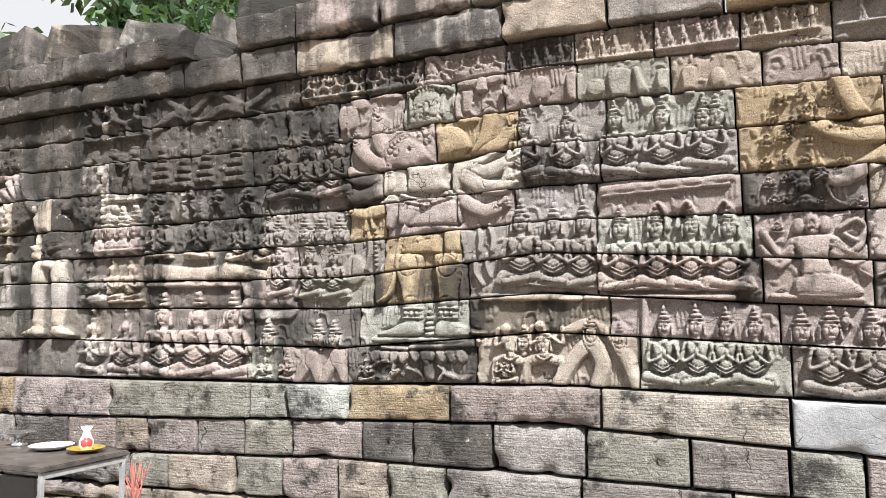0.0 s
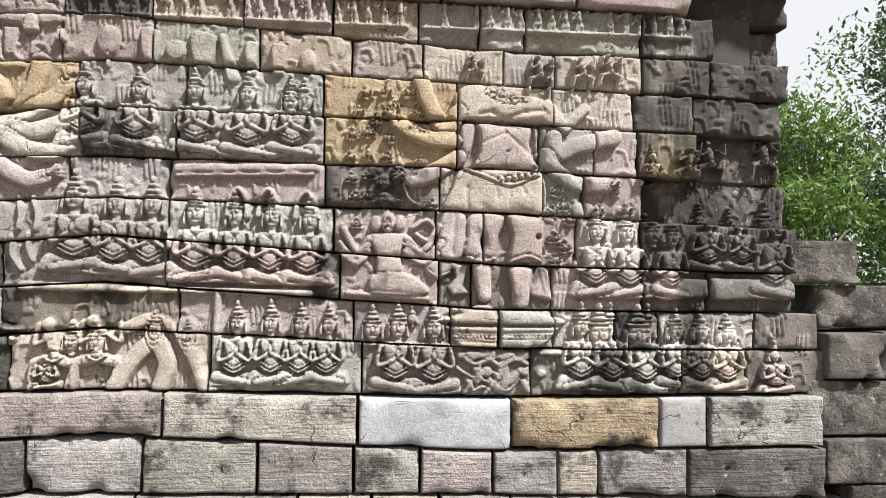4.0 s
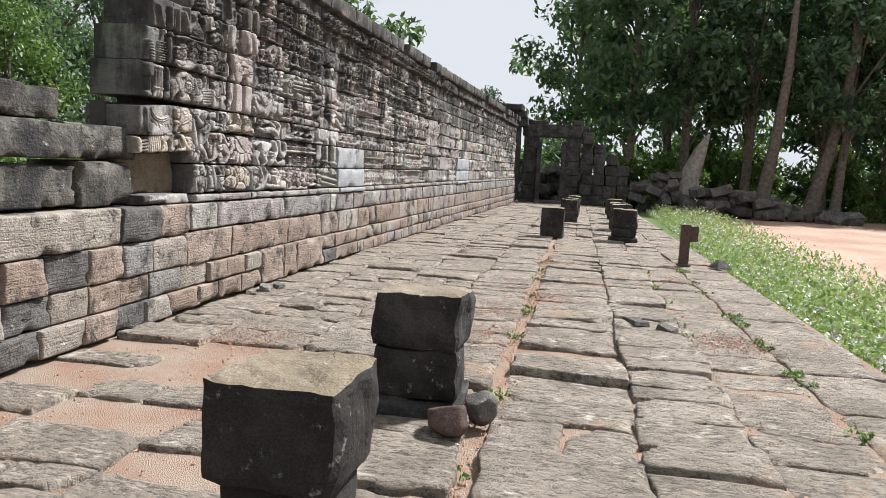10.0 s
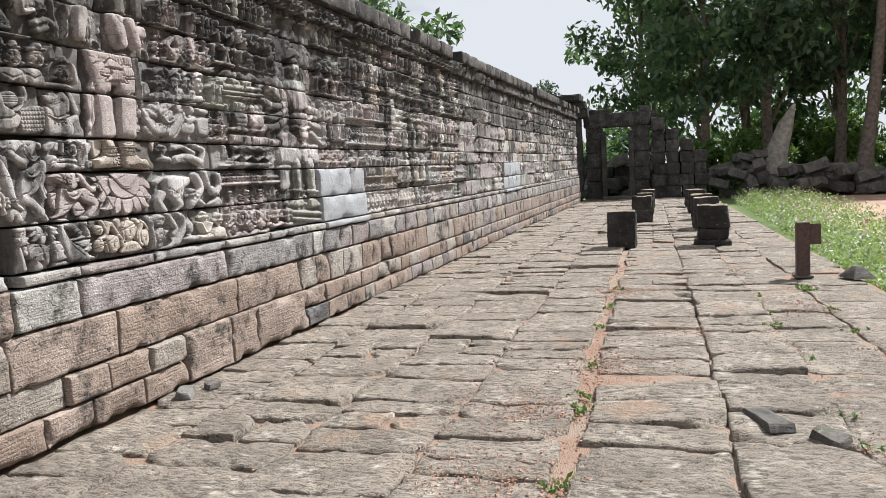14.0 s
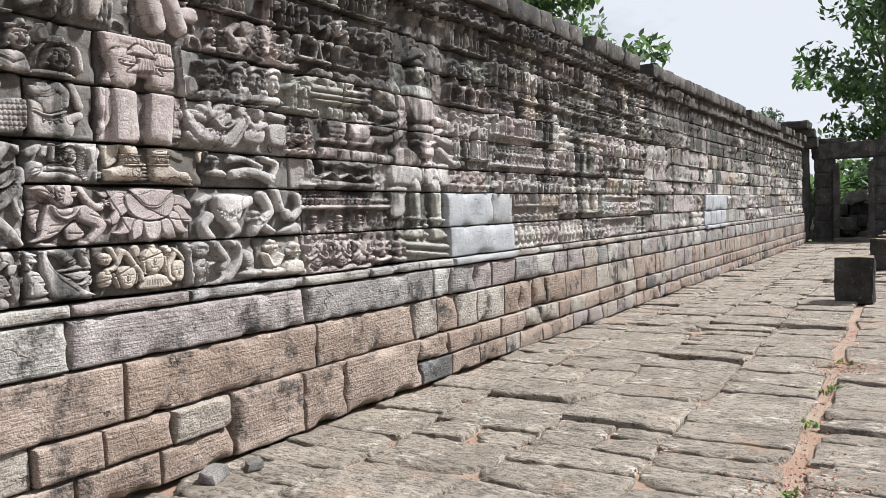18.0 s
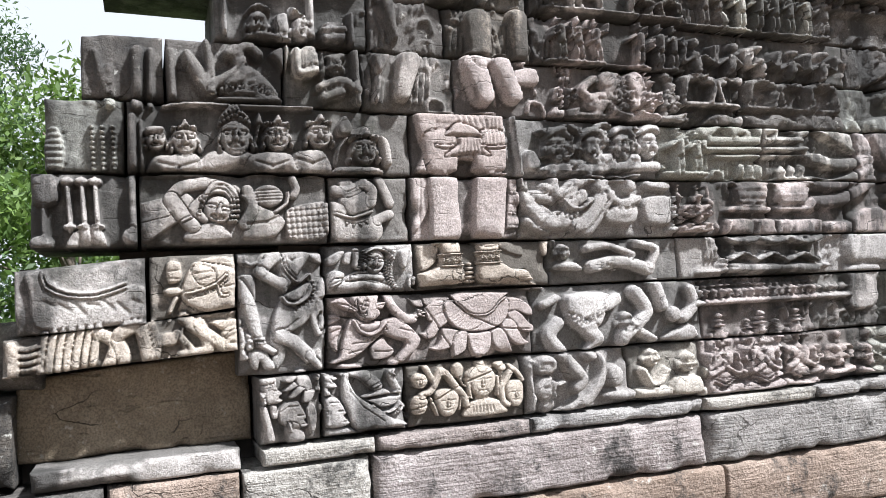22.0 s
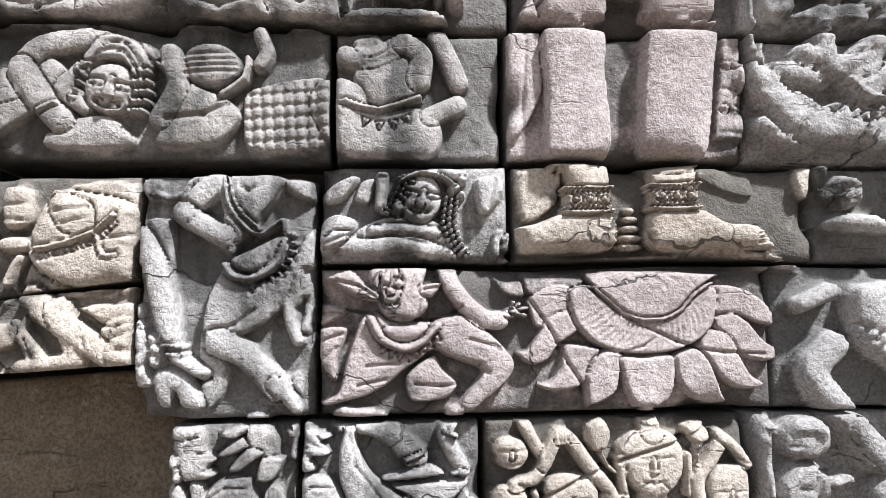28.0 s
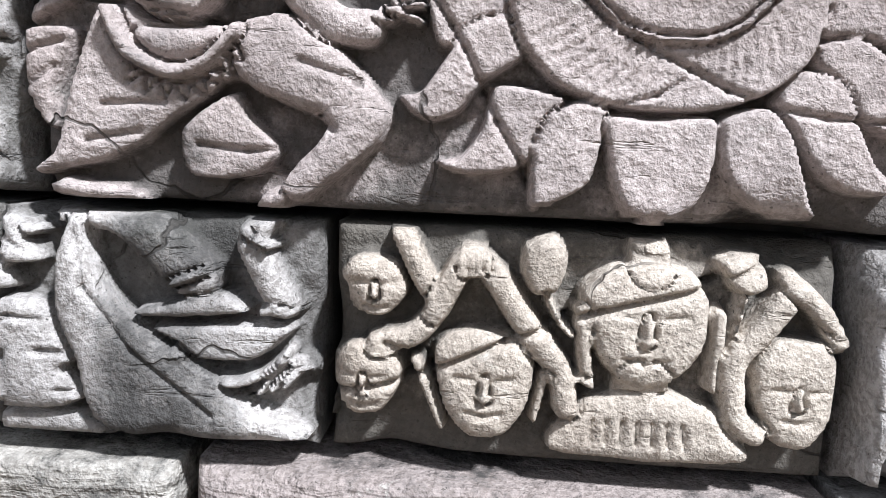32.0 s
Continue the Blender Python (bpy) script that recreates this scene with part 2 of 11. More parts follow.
SOFT = {k: stone("worn_sandstone_" + k, *v, crust=0.34, top=0.03, recess_crust_shade=0.15, rough=0.75) for k, v in TONES.items()}
STAINED = {k: stone("stained_sandstone_" + k, *(tuple(1.28 * c for c in q) for q in v), crust=0.66, top=0.10, moss=0.05, recess_crust_shade=0.66, rough=0.72) for k, v in TONES.items()}
TOOLED = {k: stone("tooled_sandstone_" + k, *(tuple(0.82 * c for c in q) for q in v), crust=0.62, tooled=1.0, pale=0.55) for k, v in TONES.items()}
NEW_STONE = stone("new_sandstone", (0.31, 0.325, 0.345), (0.40, 0.415, 0.435), crust=0.0, pale=0.1, rough=0.5, grainy=0.3)
BLACKENED = stone("blackened_sandstone", (0.060, 0.057, 0.055), (0.20, 0.188, 0.178), crust=0.58, top=0.06, pale=0.6)
# the doorway's shade is put into this tone, besides its black crust
SHADED_GATE_STONE = stone("shaded_crusted_gate_sandstone", (0.035, 0.034, 0.034), (0.115, 0.112, 0.110), crust=0.60, pale=0.5)
RUINED = stone("ruined_sandstone", (0.075, 0.07, 0.064), (0.22, 0.205, 0.188), crust=0.82, tooled=0.3, pale=0.6, moss=0.12)
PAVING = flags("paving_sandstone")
# stump stone near black: the shade on its sides is part of the tone
STUMP = stone("shaded_crusted_sandstone", (0.022, 0.021, 0.020), (0.085, 0.08, 0.076), crust=0.5, pale=0.35, rough=0.6)
# pale broken stone; on the stumps it also paints the sunlit tops
BROKEN_AND_SUNLIT = stone("broken_and_sunlit_sandstone", (0.20, 0.165, 0.12), (0.36, 0.31, 0.24), crust=0.42, pale=0.3)
RUBBLE = stone("rubble_sandstone", (0.10, 0.095, 0.09), (0.22, 0.205, 0.19), crust=0.5, pale=0.4, moss=0.25)
CORE = plain("dark_joint", (0.05, 0.045, 0.04), 0.95)


# ---- carving ----
def lattice(ix, iy, seed):
    n = (ix.astype(np.int64) * 374761393 + iy.astype(np.int64) * 668265263 + seed * 974711) & 0x7FFFFFFF
    n = ((n ^ (n >> 13)) * 1274126177) & 0x7FFFFFFF
    return ((n ^ (n >> 16)) & 0xFFFF) / 65535.0


def waves(x, y, seed=0):
    """Smooth noise from 0 to 1 over the plane."""
    ix, iy = np.floor(x), np.floor(y)
    fx, fy = x - ix, y - iy
    fx, fy = fx * fx * (3 - 2 * fx), fy * fy * (3 - 2 * fy)
    a, b = lattice(ix, iy, seed), lattice(ix + 1, iy, seed)
    c, d = lattice(ix, iy + 1, seed), lattice(ix + 1, iy + 1, seed)
    return (a * (1 - fx) + b * fx) * (1 - fy) + (c * (1 - fx) + d * fx) * fy


def rough_field(x, y, scale, octaves=3, seed=0):
    out, amp, total = 0, 1.0, 0.0
    for k in range(octaves):
        out = out + amp * (waves(x * scale * 2 ** k, y * scale * 2 ** k, seed + k) - 0.5)
        total += amp
        amp *= 0.55
    return out / total


def softened(pts, closed, cuts=4):
    """A smooth line through the same points."""
    if cuts < 2 or len(pts) < 3:
        return tuple(pts)
    n, out = len(pts), []
    for k in range(n if closed else n - 1):
        p = [pts[(k + j) % n] if closed else pts[min(max(k + j, 0), n - 1)] for j in (-1, 0, 1, 2)]
        for c in range(cuts):
            u = c / cuts
            w = (-0.4 * u + 0.8 * u * u - 0.4 * u ** 3, 1 - 2.6 * u * u + 1.6 * u ** 3, 0.4 * u + 2.2 * u * u - 1.6 * u ** 3, -0.4 * u * u + 0.4 * u ** 3)
            out.append((sum(a * q[0] for a, q in zip(w, p)), sum(a * q[1] for a, q in zip(w, p))))
    return tuple(out if closed else out + [pts[-1]])


class Carving:
    """Raised shapes on a wall's face, each with its outline in metres along and up the wall, and its relief."""

    def __init__(self):
        self.shapes, self.boxes, self.table = [], [], None

    def _put(self, kind, data, xs, zs, pad):
        self.shapes.append((kind, data))
        self.boxes.append((min(xs) - pad, max(xs) + pad, min(zs) - pad, max(zs) + pad))
        self.table = None

    def cap(self, x1, z1, x2, z2, r1, r2, h):
        self._put("cap", (x1, z1, x2, z2, r1, r2, h), (x1, x2), (z1, z2), max(r1, r2))

    def ell(self, x, z, rx, rz, turn, h):
        self._put("ell", (x, z, rx, rz, radians(turn), h), (x,), (z,), max(rx, rz))

    def rope(self, r, h, *pts):
        pts = softened(pts, False, 4 if r > 0.009 else 2)
        self._put("rope", (r, h, pts), [p[0] for p in pts], [p[1] for p in pts], r)

    def beads(self, r, h, *pts):
        left = 0.0
        for (a, b), (c, d) in zip(pts, pts[1:]):
            long = math.hypot(c - a, d - b)
            while left < long:
                f = left / long
                self.ell(a + f * (c - a), b + f * (d - b), r, r, 0, h)
                left += 2.15 * r
            left -= long

    def plate(self, h, edge, *pts, round=4):
        pts = softened(pts, True, round)
        self._put("plate", (h, max(edge, 0.004), pts), [p[0] for p in pts], [p[1] for p in pts], 0)

    def cut(self, r, h, *pts):
        for (a, b), (c, d) in zip(pts, pts[1:]):
            self._put("cut", (a, b, c, d, r, h), (a, c), (b, d), r * 2.5)

    def face(self, x, z, rx, rz, h):
        self.ell(x, z, rx, rz, 0, h)
        self.ell(x - 1.0 * rx, z - 0.25 * rz, 0.18 * rx, 0.55 * rz, 0, h * 0.8)
        self.ell(x + 1.0 * rx, z - 0.25 * rz, 0.18 * rx, 0.55 * rz, 0, h * 0.8)
        self.cap(x, z + 0.18 * rz, x, z - 0.22 * rz, 0.10 * rx, 0.20 * rx, h * 1.22)
        for s in (-1, 1):
            self.ell(x + s * 0.42 * rx, z + 0.12 * rz, 0.24 * rx, 0.10 * rz, s * 8, h * 1.06)
            self.cut(0.05 * rx, h * 0.06, (x + s * 0.18 * rx, z + 0.30 * rz), (x + s * 0.70 * rx, z + 0.32 * rz))
        self.ell(x, z - 0.50 * rz, 0.34 * rx, 0.09 * rz, 0, h * 1.08)
        self.cut(0.05 * rx, h * 0.08, (x - 0.42 * rx, z - 0.46 * rz), (x, z - 0.52 * rz), (x + 0.42 * rx, z - 0.46 * rz))

    def height(self, X, Z, soft=0.01):
        """The relief at places on the wall: later shapes lie over earlier ones, each with a chased line round its edge."""
        if self.table is None:
            self.table = np.array(self.boxes) + np.array((-0.02, 0.02, -0.02, 0.02))
        t = self.table
        H = np.zeros_like(X)
        near = np.nonzero((t[:, 0] < X.max()) & (t[:, 1] > X.min()) & (t[:, 2] < Z.max()) & (t[:, 3] > Z.min()))[0]
        late = [n for n in near if self.shapes[n][0] == "cut"]
        for n in [n for n in near if self.shapes[n][0] != "cut"] + late:
            kind, d = self.shapes[n]
            b = t[n]
            k = np.nonzero((X > b[0]) & (X < b[1]) & (Z > b[2]) & (Z < b[3]))[0]
            if not len(k):
                continue
            x, z = X[k], Z[k]
            if kind in ("cap", "cut"):
                ux, uz = d[2] - d[0], d[3] - d[1]
                s = np.clip(((x - d[0]) * ux + (z - d[1]) * uz) / (ux * ux + uz * uz + 1e-12), 0, 1)
                far = np.hypot(x - d[0] - s * ux, z - d[1] - s * uz)
                if kind == "cut":
                    H[k] -= d[5] * np.exp(-(far / d[4]) ** 2)
                    continue
                r = d[4] + (d[5] - d[4]) * s
                out, tall = far - r, d[6]
                raised = tall * np.clip((r - far) / np.clip(0.5 * r, 0.4 * soft, soft), 0, 1) * (0.62 + 0.38 * np.sqrt(np.clip(1 - (far / r) ** 2, 0, 1)))
            elif kind == "rope":
                r, tall, pts = d
                far = np.full(len(k), 9.0)
                for (ax, az), (bx, bz) in zip(pts, pts[1:]):
                    ux, uz = bx - ax, bz - az
                    s = np.clip(((x - ax) * ux + (z - az) * uz) / (ux * ux + uz * uz + 1e-12), 0, 1)
                    far = np.minimum(far, np.hypot(x - ax - s * ux, z - az - s * uz))
                out = far - r
                raised = tall * np.clip((r - far) / min(max(0.5 * r, 0.4 * soft), soft), 0, 1) * (0.62 + 0.38 * np.sqrt(np.clip(1 - (far / r) ** 2, 0, 1)))
            elif kind == "ell":
                c, q = math.cos(d[4]), math.sin(d[4])
                a, e = (x - d[0]) * c + (z - d[1]) * q, (z - d[1]) * c - (x - d[0]) * q
                q = 1 - (a / d[2]) ** 2 - (e / d[3]) ** 2
                least, tall = min(d[2], d[3]), d[5]
                out = -0.5 * least * q
                raised = tall * np.clip(0.5 * q * least / min(soft, max(0.4 * soft, 0.5 * least)), 0, 1) * (0.62 + 0.38 * np.sqrt(np.clip(q, 0, 1)))
                if tall < 0:
                    H[k] += raised
                    continue
            else:
                inside, far = np.zeros(len(k), bool), np.full(len(k), 9.0)
                pts = d[2]
                for (ax, az), (bx, bz) in zip(pts, pts[1:] + pts[:1]):
                    ux, uz = bx - ax, bz - az
                    s = np.clip(((x - ax) * ux + (z - az) * uz) / (ux * ux + uz * uz + 1e-12), 0, 1)
                    far = np.minimum(far, np.hypot(x - ax - s * ux, z - az - s * uz))
                    if uz:
                        inside ^= ((az > z) != (bz > z)) & (x < ux * (z - az) / uz + ax)
                rim, tall = 1 - np.clip(far / d[1], 0, 1), d[0]
                out = np.where(inside, -far, far)
                raised = np.where(inside, tall * np.clip(far / soft, 0, 1) * (0.66 + 0.34 * np.sqrt(np.clip(1 - rim * rim, 0, 1))), 0)
            chased = np.where(out > 0, np.exp(-(out / (0.55 * soft)) ** 2), 0.0)
            H[k] = np.maximum(np.maximum(H[k] - 0.30 * tall * chased, -0.010), raised)
        return H

    # figures, each a plain shape from limbs, by its foot, its height and its relief
    def devotee(self, x, z, s, h, rnd, wide=1.0):
        """A seated worshipper: folded legs, beaded belt, joined hands, crowned head."""
        w = s * rnd.uniform(0.98, 1.06) * wide
        q = rnd.choice((-1, 1))
        turn = rnd.uniform(-0.03, 0.03) * w
        self.plate(h * 0.80, 0.07 * s, (x - 0.30 * w, z + 0.03 * s), (x + 0.28 * w, z + 0.02 * s), (x + 0.31 * w, z + 0.10 * s), (x + 0.24 * w, z + 0.19 * s), (x, z + 0.16 * s), (x - 0.24 * w, z + 0.21 * s), (x - 0.32 * w, z + 0.12 * s))
        self.cap(x - 0.25 * w * q, z + 0.14 * s, x + 0.20 * w * q, z + 0.065 * s, 0.062 * s, 0.040 * s, h * 0.95)
        self.cut(0.010 * s + 0.002, h * 0.22, (x - 0.20 * w * q, z + 0.075 * s), (x + 0.10 * w * q, z + 0.035 * s))
        self.plate(h * 0.92, 0.06 * s, (x - 0.12 * w, z + 0.17 * s), (x + 0.12 * w, z + 0.17 * s), (x + 0.105 * w, z + 0.33 * s), (x + 0.17 * w, z + 0.50 * s), (x + 0.145 * w, z + 0.565 * s), (x - 0.145 * w, z + 0.565 * s), (x - 0.17 * w, z + 0.50 * s), (x - 0.105 * w, z + 0.33 * s))
        for f in (0.20, 0.245):
            self.rope(0.011 * s + 0.001, h * 1.05, (x - 0.14 * w, z + (f + 0.05) * s), (x, z + (f - 0.02) * s), (x + 0.14 * w, z + (f + 0.05) * s))
        if s > 0.3:
            self.beads(0.012 * s, h * 1.08, (x - 0.11 * w, z + 0.185 * s), (x, z + 0.145 * s), (x + 0.11 * w, z + 0.185 * s))
        self.cut(0.008 * s + 0.002, h * 0.20, (x - 0.10 * w, z + 0.55 * s), (x, z + 0.50 * s), (x + 0.10 * w, z + 0.55 * s))
        for k in (-1, 1):
            self.rope(0.034 * w, h * 1.05, (x + k * 0.175 * w, z + 0.53 * s), (x + k * 0.225 * w, z + 0.36 * s), (x + k * 0.19 * w, z + 0.31 * s), (x + turn + k * 0.03 * w, z + 0.38 * s))
            self.cut(0.008 * s + 0.002, h * 0.2, (x + k * 0.15 * w, z + 0.44 * s), (x + k * 0.23 * w, z + 0.43 * s))
        self.ell(x + turn, z + 0.42 * s, 0.028 * w, 0.062 * s, 0, h * 1.2)
        self.crowned(x + turn, z + 0.575 * s, 0.425 * s, h, wide)

    def crowned(self, x, z, s, h, wide=1.0):
        """A head with its ears, its diadem and its tiered crown."""
        w = s * (0.4 + 0.5 * wide)
        self.cap(x, z, x, z + 0.2 * s, 0.13 * w, 0.12 * w, h * 0.7)
        for k in (-1, 1):
            self.cap(x + k * 0.28 * w, z + 0.10 * s, x + k * 0.27 * w, z + 0.42 * s, 0.055 * w, 0.045 * w, h * 0.8)
        self.ell(x, z + 0.33 * s, 0.24 * w, 0.28 * s, 0, h * 1.0)
        self.cap(x, z + 0.40 * s, x, z + 0.28 * s, 0.022 * w, 0.050 * w, h * 1.15)
        if s > 0.13:
            self.cut(0.011 * s + 0.0015, h * 0.22, (x - 0.12 * w, z + 0.185 * s), (x + 0.12 * w, z + 0.185 * s))
            for k in (-1, 1):
                self.cut(0.012 * s + 0.0015, h * 0.24, (x + k * 0.06 * w, z + 0.375 * s), (x + k * 0.18 * w, z + 0.385 * s))
        self.plate(h * 1.05, 0.03 * s, (x - 0.27 * w, z + 0.50 * s), (x + 0.27 * w, z + 0.50 * s), (x + 0.25 * w, z + 0.59 * s), (x - 0.25 * w, z + 0.59 * s), round=0)
        for f, half, up in ((0.59, 0.20, 0.13), (0.72, 0.145, 0.11), (0.83, 0.085, 0.15)):
            self.plate(h * 0.95, 0.05 * s, (x - half * w, z + f * s), (x + half * w, z + f * s), (x + 0.62 * half * w, z + (f + up) * s), (x - 0.62 * half * w, z + (f + up) * s))

    def stander(self, x, z, s, h, rnd):
        lean = rnd.uniform(-0.06, 0.06) * s
        self.cap(x - 0.05 * s, z, x - 0.05 * s + lean, z + 0.42 * s, 0.045 * s, 0.07 * s, h)
        self.cap(x + 0.07 * s, z, x + 0.05 * s + lean, z + 0.42 * s, 0.045 * s, 0.07 * s, h)
        self.cap(x + lean, z + 0.45 * s, x + lean, z + 0.68 * s, 0.09 * s, 0.11 * s, h * 1.1)
        a, b = rnd.uniform(-0.1, 0.12), rnd.uniform(-0.1, 0.2)
        self.rope(0.038 * s, h, (x + lean - 0.12 * s, z + 0.70 * s), (x - 0.2 * s, z + (0.52 + a) * s), (x - 0.06 * s, z + (0.60 + a) * s))
        self.rope(0.038 * s, h, (x + lean + 0.12 * s, z + 0.70 * s), (x + 0.2 * s, z + (0.54 + b) * s), (x + 0.22 * s, z + (0.72 + b) * s))
        self.ell(x + lean, z + 0.86 * s, 0.075 * s, 0.09 * s, 0, h * 1.15)
        self.ell(x + lean, z + 0.95 * s, 0.06 * s, 0.06 * s, 0, h)

    def dancer(self, x, z, s, h, q):
        self.cap(x, z + 0.44 * s, x + 0.06 * q * s, z + 0.70 * s, 0.08 * s, 0.10 * s, h * 1.1)
        self.cap(x, z + 0.42 * s, x - 0.26 * q * s, z + 0.33 * s, 0.09 * s, 0.07 * s, h)
        self.cap(x - 0.26 * q * s, z + 0.33 * s, x - 0.16 * q * s, z + 0.03 * s, 0.06 * s, 0.04 * s, h)
        self.cap(x, z + 0.42 * s, x + 0.25 * q * s, z + 0.36 * s, 0.09 * s, 0.07 * s, h)
        self.cap(x + 0.25 * q * s, z + 0.36 * s, x + 0.30 * q * s, z + 0.02 * s, 0.06 * s, 0.04 * s, h)
        self.rope(0.04 * s, h, (x - 0.05 * s, z + 0.70 * s), (x - 0.24 * s, z + 0.60 * s), (x - 0.20 * s, z + 0.86 * s))
        self.rope(0.04 * s, h, (x + 0.12 * s, z + 0.70 * s), (x + 0.27 * s, z + 0.62 * s), (x + 0.27 * s, z + 0.84 * s))
        self.ell(x + 0.08 * q * s, z + 0.86 * s, 0.085 * s, 0.095 * s, 0, h * 1.2)
        self.rope(0.02 * s, h * 1.2, (x - 0.12 * s, z + 0.44 * s), (x, z + 0.37 * s), (x + 0.12 * s, z + 0.44 * s))

    def tower(self, x, z, s, h):
        for k in range(5):
            w = 0.30 * s * (1 - 0.16 * k)
            self.plate(h * (1 - 0.08 * k), 0.012, (x - w, z + 0.19 * s * k), (x + w, z + 0.19 * s * k), (x + w * 0.85, z + 0.19 * s * (k + 0.9)), (x - w * 0.85, z + 0.19 * s * (k + 0.9)), round=0)
        self.cut(0.01, 0.008, (x - 0.1 * s, z), (x - 0.1 * s, z + 0.8 * s))
        self.cut(0.01, 0.008, (x + 0.1 * s, z), (x + 0.1 * s, z + 0.8 * s))

    def parasol(self, x, z, s, h):
        self.cap(x, z, x, z + 0.6 * s, 0.02 * s, 0.02 * s, h)
        self.plate(h, 0.03 * s, (x - 0.17 * s, z + 0.52 * s), (x + 0.17 * s, z + 0.52 * s), (x + 0.13 * s, z + 0.9 * s), (x, z + 1.0 * s), (x - 0.13 * s, z + 0.9 * s))

    def giant(self, x, z, s, h, arms, head=True, fan=1.0):
        for q in (-1, 1):
            self.cap(x + q * 0.075 * s, z + 0.03 * s, x + q * 0.085 * s, z + 0.22 * s, 0.040 * s, 0.052 * s, h)
            self.cap(x + q * 0.085 * s, z + 0.22 * s, x + q * 0.070 * s, z + 0.46 * s, 0.050 * s, 0.068 * s, h * 1.05)
            self.plate(h, 0.02 * s, (x + q * 0.04 * s, z), (x + q * 0.20 * s, z), (x + q * 0.19 * s, z + 0.025 * s), (x + q * 0.10 * s, z + 0.06 * s), (x + q * 0.04 * s, z + 0.05 * s))
        self.plate(h * 1.1, 0.05 * s, (x - 0.135 * s, z + 0.42 * s), (x + 0.135 * s, z + 0.42 * s), (x + 0.105 * s, z + 0.56 * s), (x + 0.145 * s, z + 0.74 * s), (x, z + 0.78 * s), (x - 0.145 * s, z + 0.74 * s), (x - 0.105 * s, z + 0.56 * s))
        self.rope(0.014 * s, h * 1.25, (x - 0.12 * s, z + 0.50 * s), (x, z + 0.475 * s), (x + 0.12 * s, z + 0.50 * s))
        self.plate(h * 1.15, 0.012, (x - 0.05 * s, z + 0.38 * s), (x + 0.05 * s, z + 0.38 * s), (x, z + 0.48 * s))
        for q in (-1, 1):
            for k in range(arms):
                a = radians(-38 + 96 * k / max(1, arms - 1))
                ex, ez = x + q * (0.13 + 0.13 * math.cos(a) * fan) * s, z + (0.70 + 0.12 * math.sin(a)) * s
                hx, hz = ex + q * 0.15 * math.cos(a + 0.35) * s * fan, ez + 0.15 * math.sin(a + 0.35) * s
                self.rope(0.026 * s, h * 0.95, (x + q * 0.12 * s, z + 0.71 * s), (ex, ez), (hx, hz))
                self.ell(hx, hz, 0.036 * s, 0.030 * s, 0, h)
        if head:
            self.face(x, z + 0.885 * s, 0.055 * s, 0.072 * s, h * 1.15)
            self.plate(h, 0.02 * s, (x - 0.07 * s, z + 0.935 * s), (x + 0.07 * s, z + 0.935 * s), (x + 0.05 * s, z + 0.98 * s), (x + 0.045 * s, z + 1.06 * s), (x, z + 1.10 * s), (x - 0.045 * s, z + 1.06 * s), (x - 0.05 * s, z + 0.98 * s))
            self.rope(0.012 * s, h * 0.7, (x - 0.10 * s, z + 0.84 * s), (x - 0.12 * s, z + 0.95 * s), (x - 0.09 * s, z + 1.08 * s), (x, z + 1.15 * s), (x + 0.09 * s, z + 1.08 * s), (x + 0.12 * s, z + 0.95 * s), (x + 0.10 * s, z + 0.84 * s))

    def fill(self, x0, x1, z0, z1, h, rnd, step=0.13):
        """Low scrolls, leaves and drapery between the figures."""
        x = x0
        while x < x1:
            z = z0
            while z < z1:
                a, b, q = x + rnd.uniform(0, step), z + rnd.uniform(0, step), rnd.choice((-1, 1))
                k = rnd.random()
                hh = h * rnd.uniform(0.6, 1.1)
                if k < 0.4:
                    self.rope(0.013, hh, (a - 0.05 * q, b - 0.05), (a - 0.03 * q, b + 0.02), (a + 0.03 * q, b + 0.03), (a + 0.045 * q, b - 0.02))
                elif k < 0.7:
                    self.ell(a, b, 0.045, 0.022, rnd.uniform(0, 180), hh)
                    self.ell(a + 0.04 * q, b + 0.04, 0.035, 0.02, rnd.uniform(0, 180), hh * 0.9)
                else:
                    for j in range(3):
                        self.cap(a + 0.028 * j, b - 0.05, a + 0.028 * j + 0.01 * q, b + 0.05, 0.010, 0.012, hh)
                z += step
            x += step

    def frieze(self, x0, x1, z, s, h, rnd, kinds):
        """A band of figures from x0 to x1, each s high, on a ledge."""
        kind = rnd.choice(kinds)
        step = s * {"devotee": 0.60, "stander": 0.44, "dancer": 0.62, "tower": 0.66, "parasol": 0.40, "heads": 0.34}[kind]
        n = max(1, round((x1 - x0) / step))
        for k in range(n):
            x = x0 + (k + 0.5) * (x1 - x0) / n + rnd.uniform(-0.02, 0.02) * s
            hh = h * rnd.uniform(0.8, 1.1)
            if rnd.random() < 0.06:
                continue
            if kind == "devotee":
                self.devotee(x, z, s, hh, rnd)
            elif kind == "stander":
                self.stander(x, z, s, hh, rnd)
            elif kind == "dancer":
                self.dancer(x, z, s, hh, rnd.choice((-1, 1)))
            elif kind == "tower":
                self.tower(x, z, s, hh)
            elif kind == "parasol":
                self.parasol(x, z, s, hh)
            else:
                self.ell(x, z + 0.10 * s, 0.19 * s, 0.20 * s, 0, hh * 0.8)
                self.crowned(x, z + 0.22 * s, 0.75 * s, hh, 0.9)
        if kind not in ("parasol", "tower"):
            self.cap(x0, z + 0.01, x1, z + 0.01, 0.018, 0.018, h * 0.8)


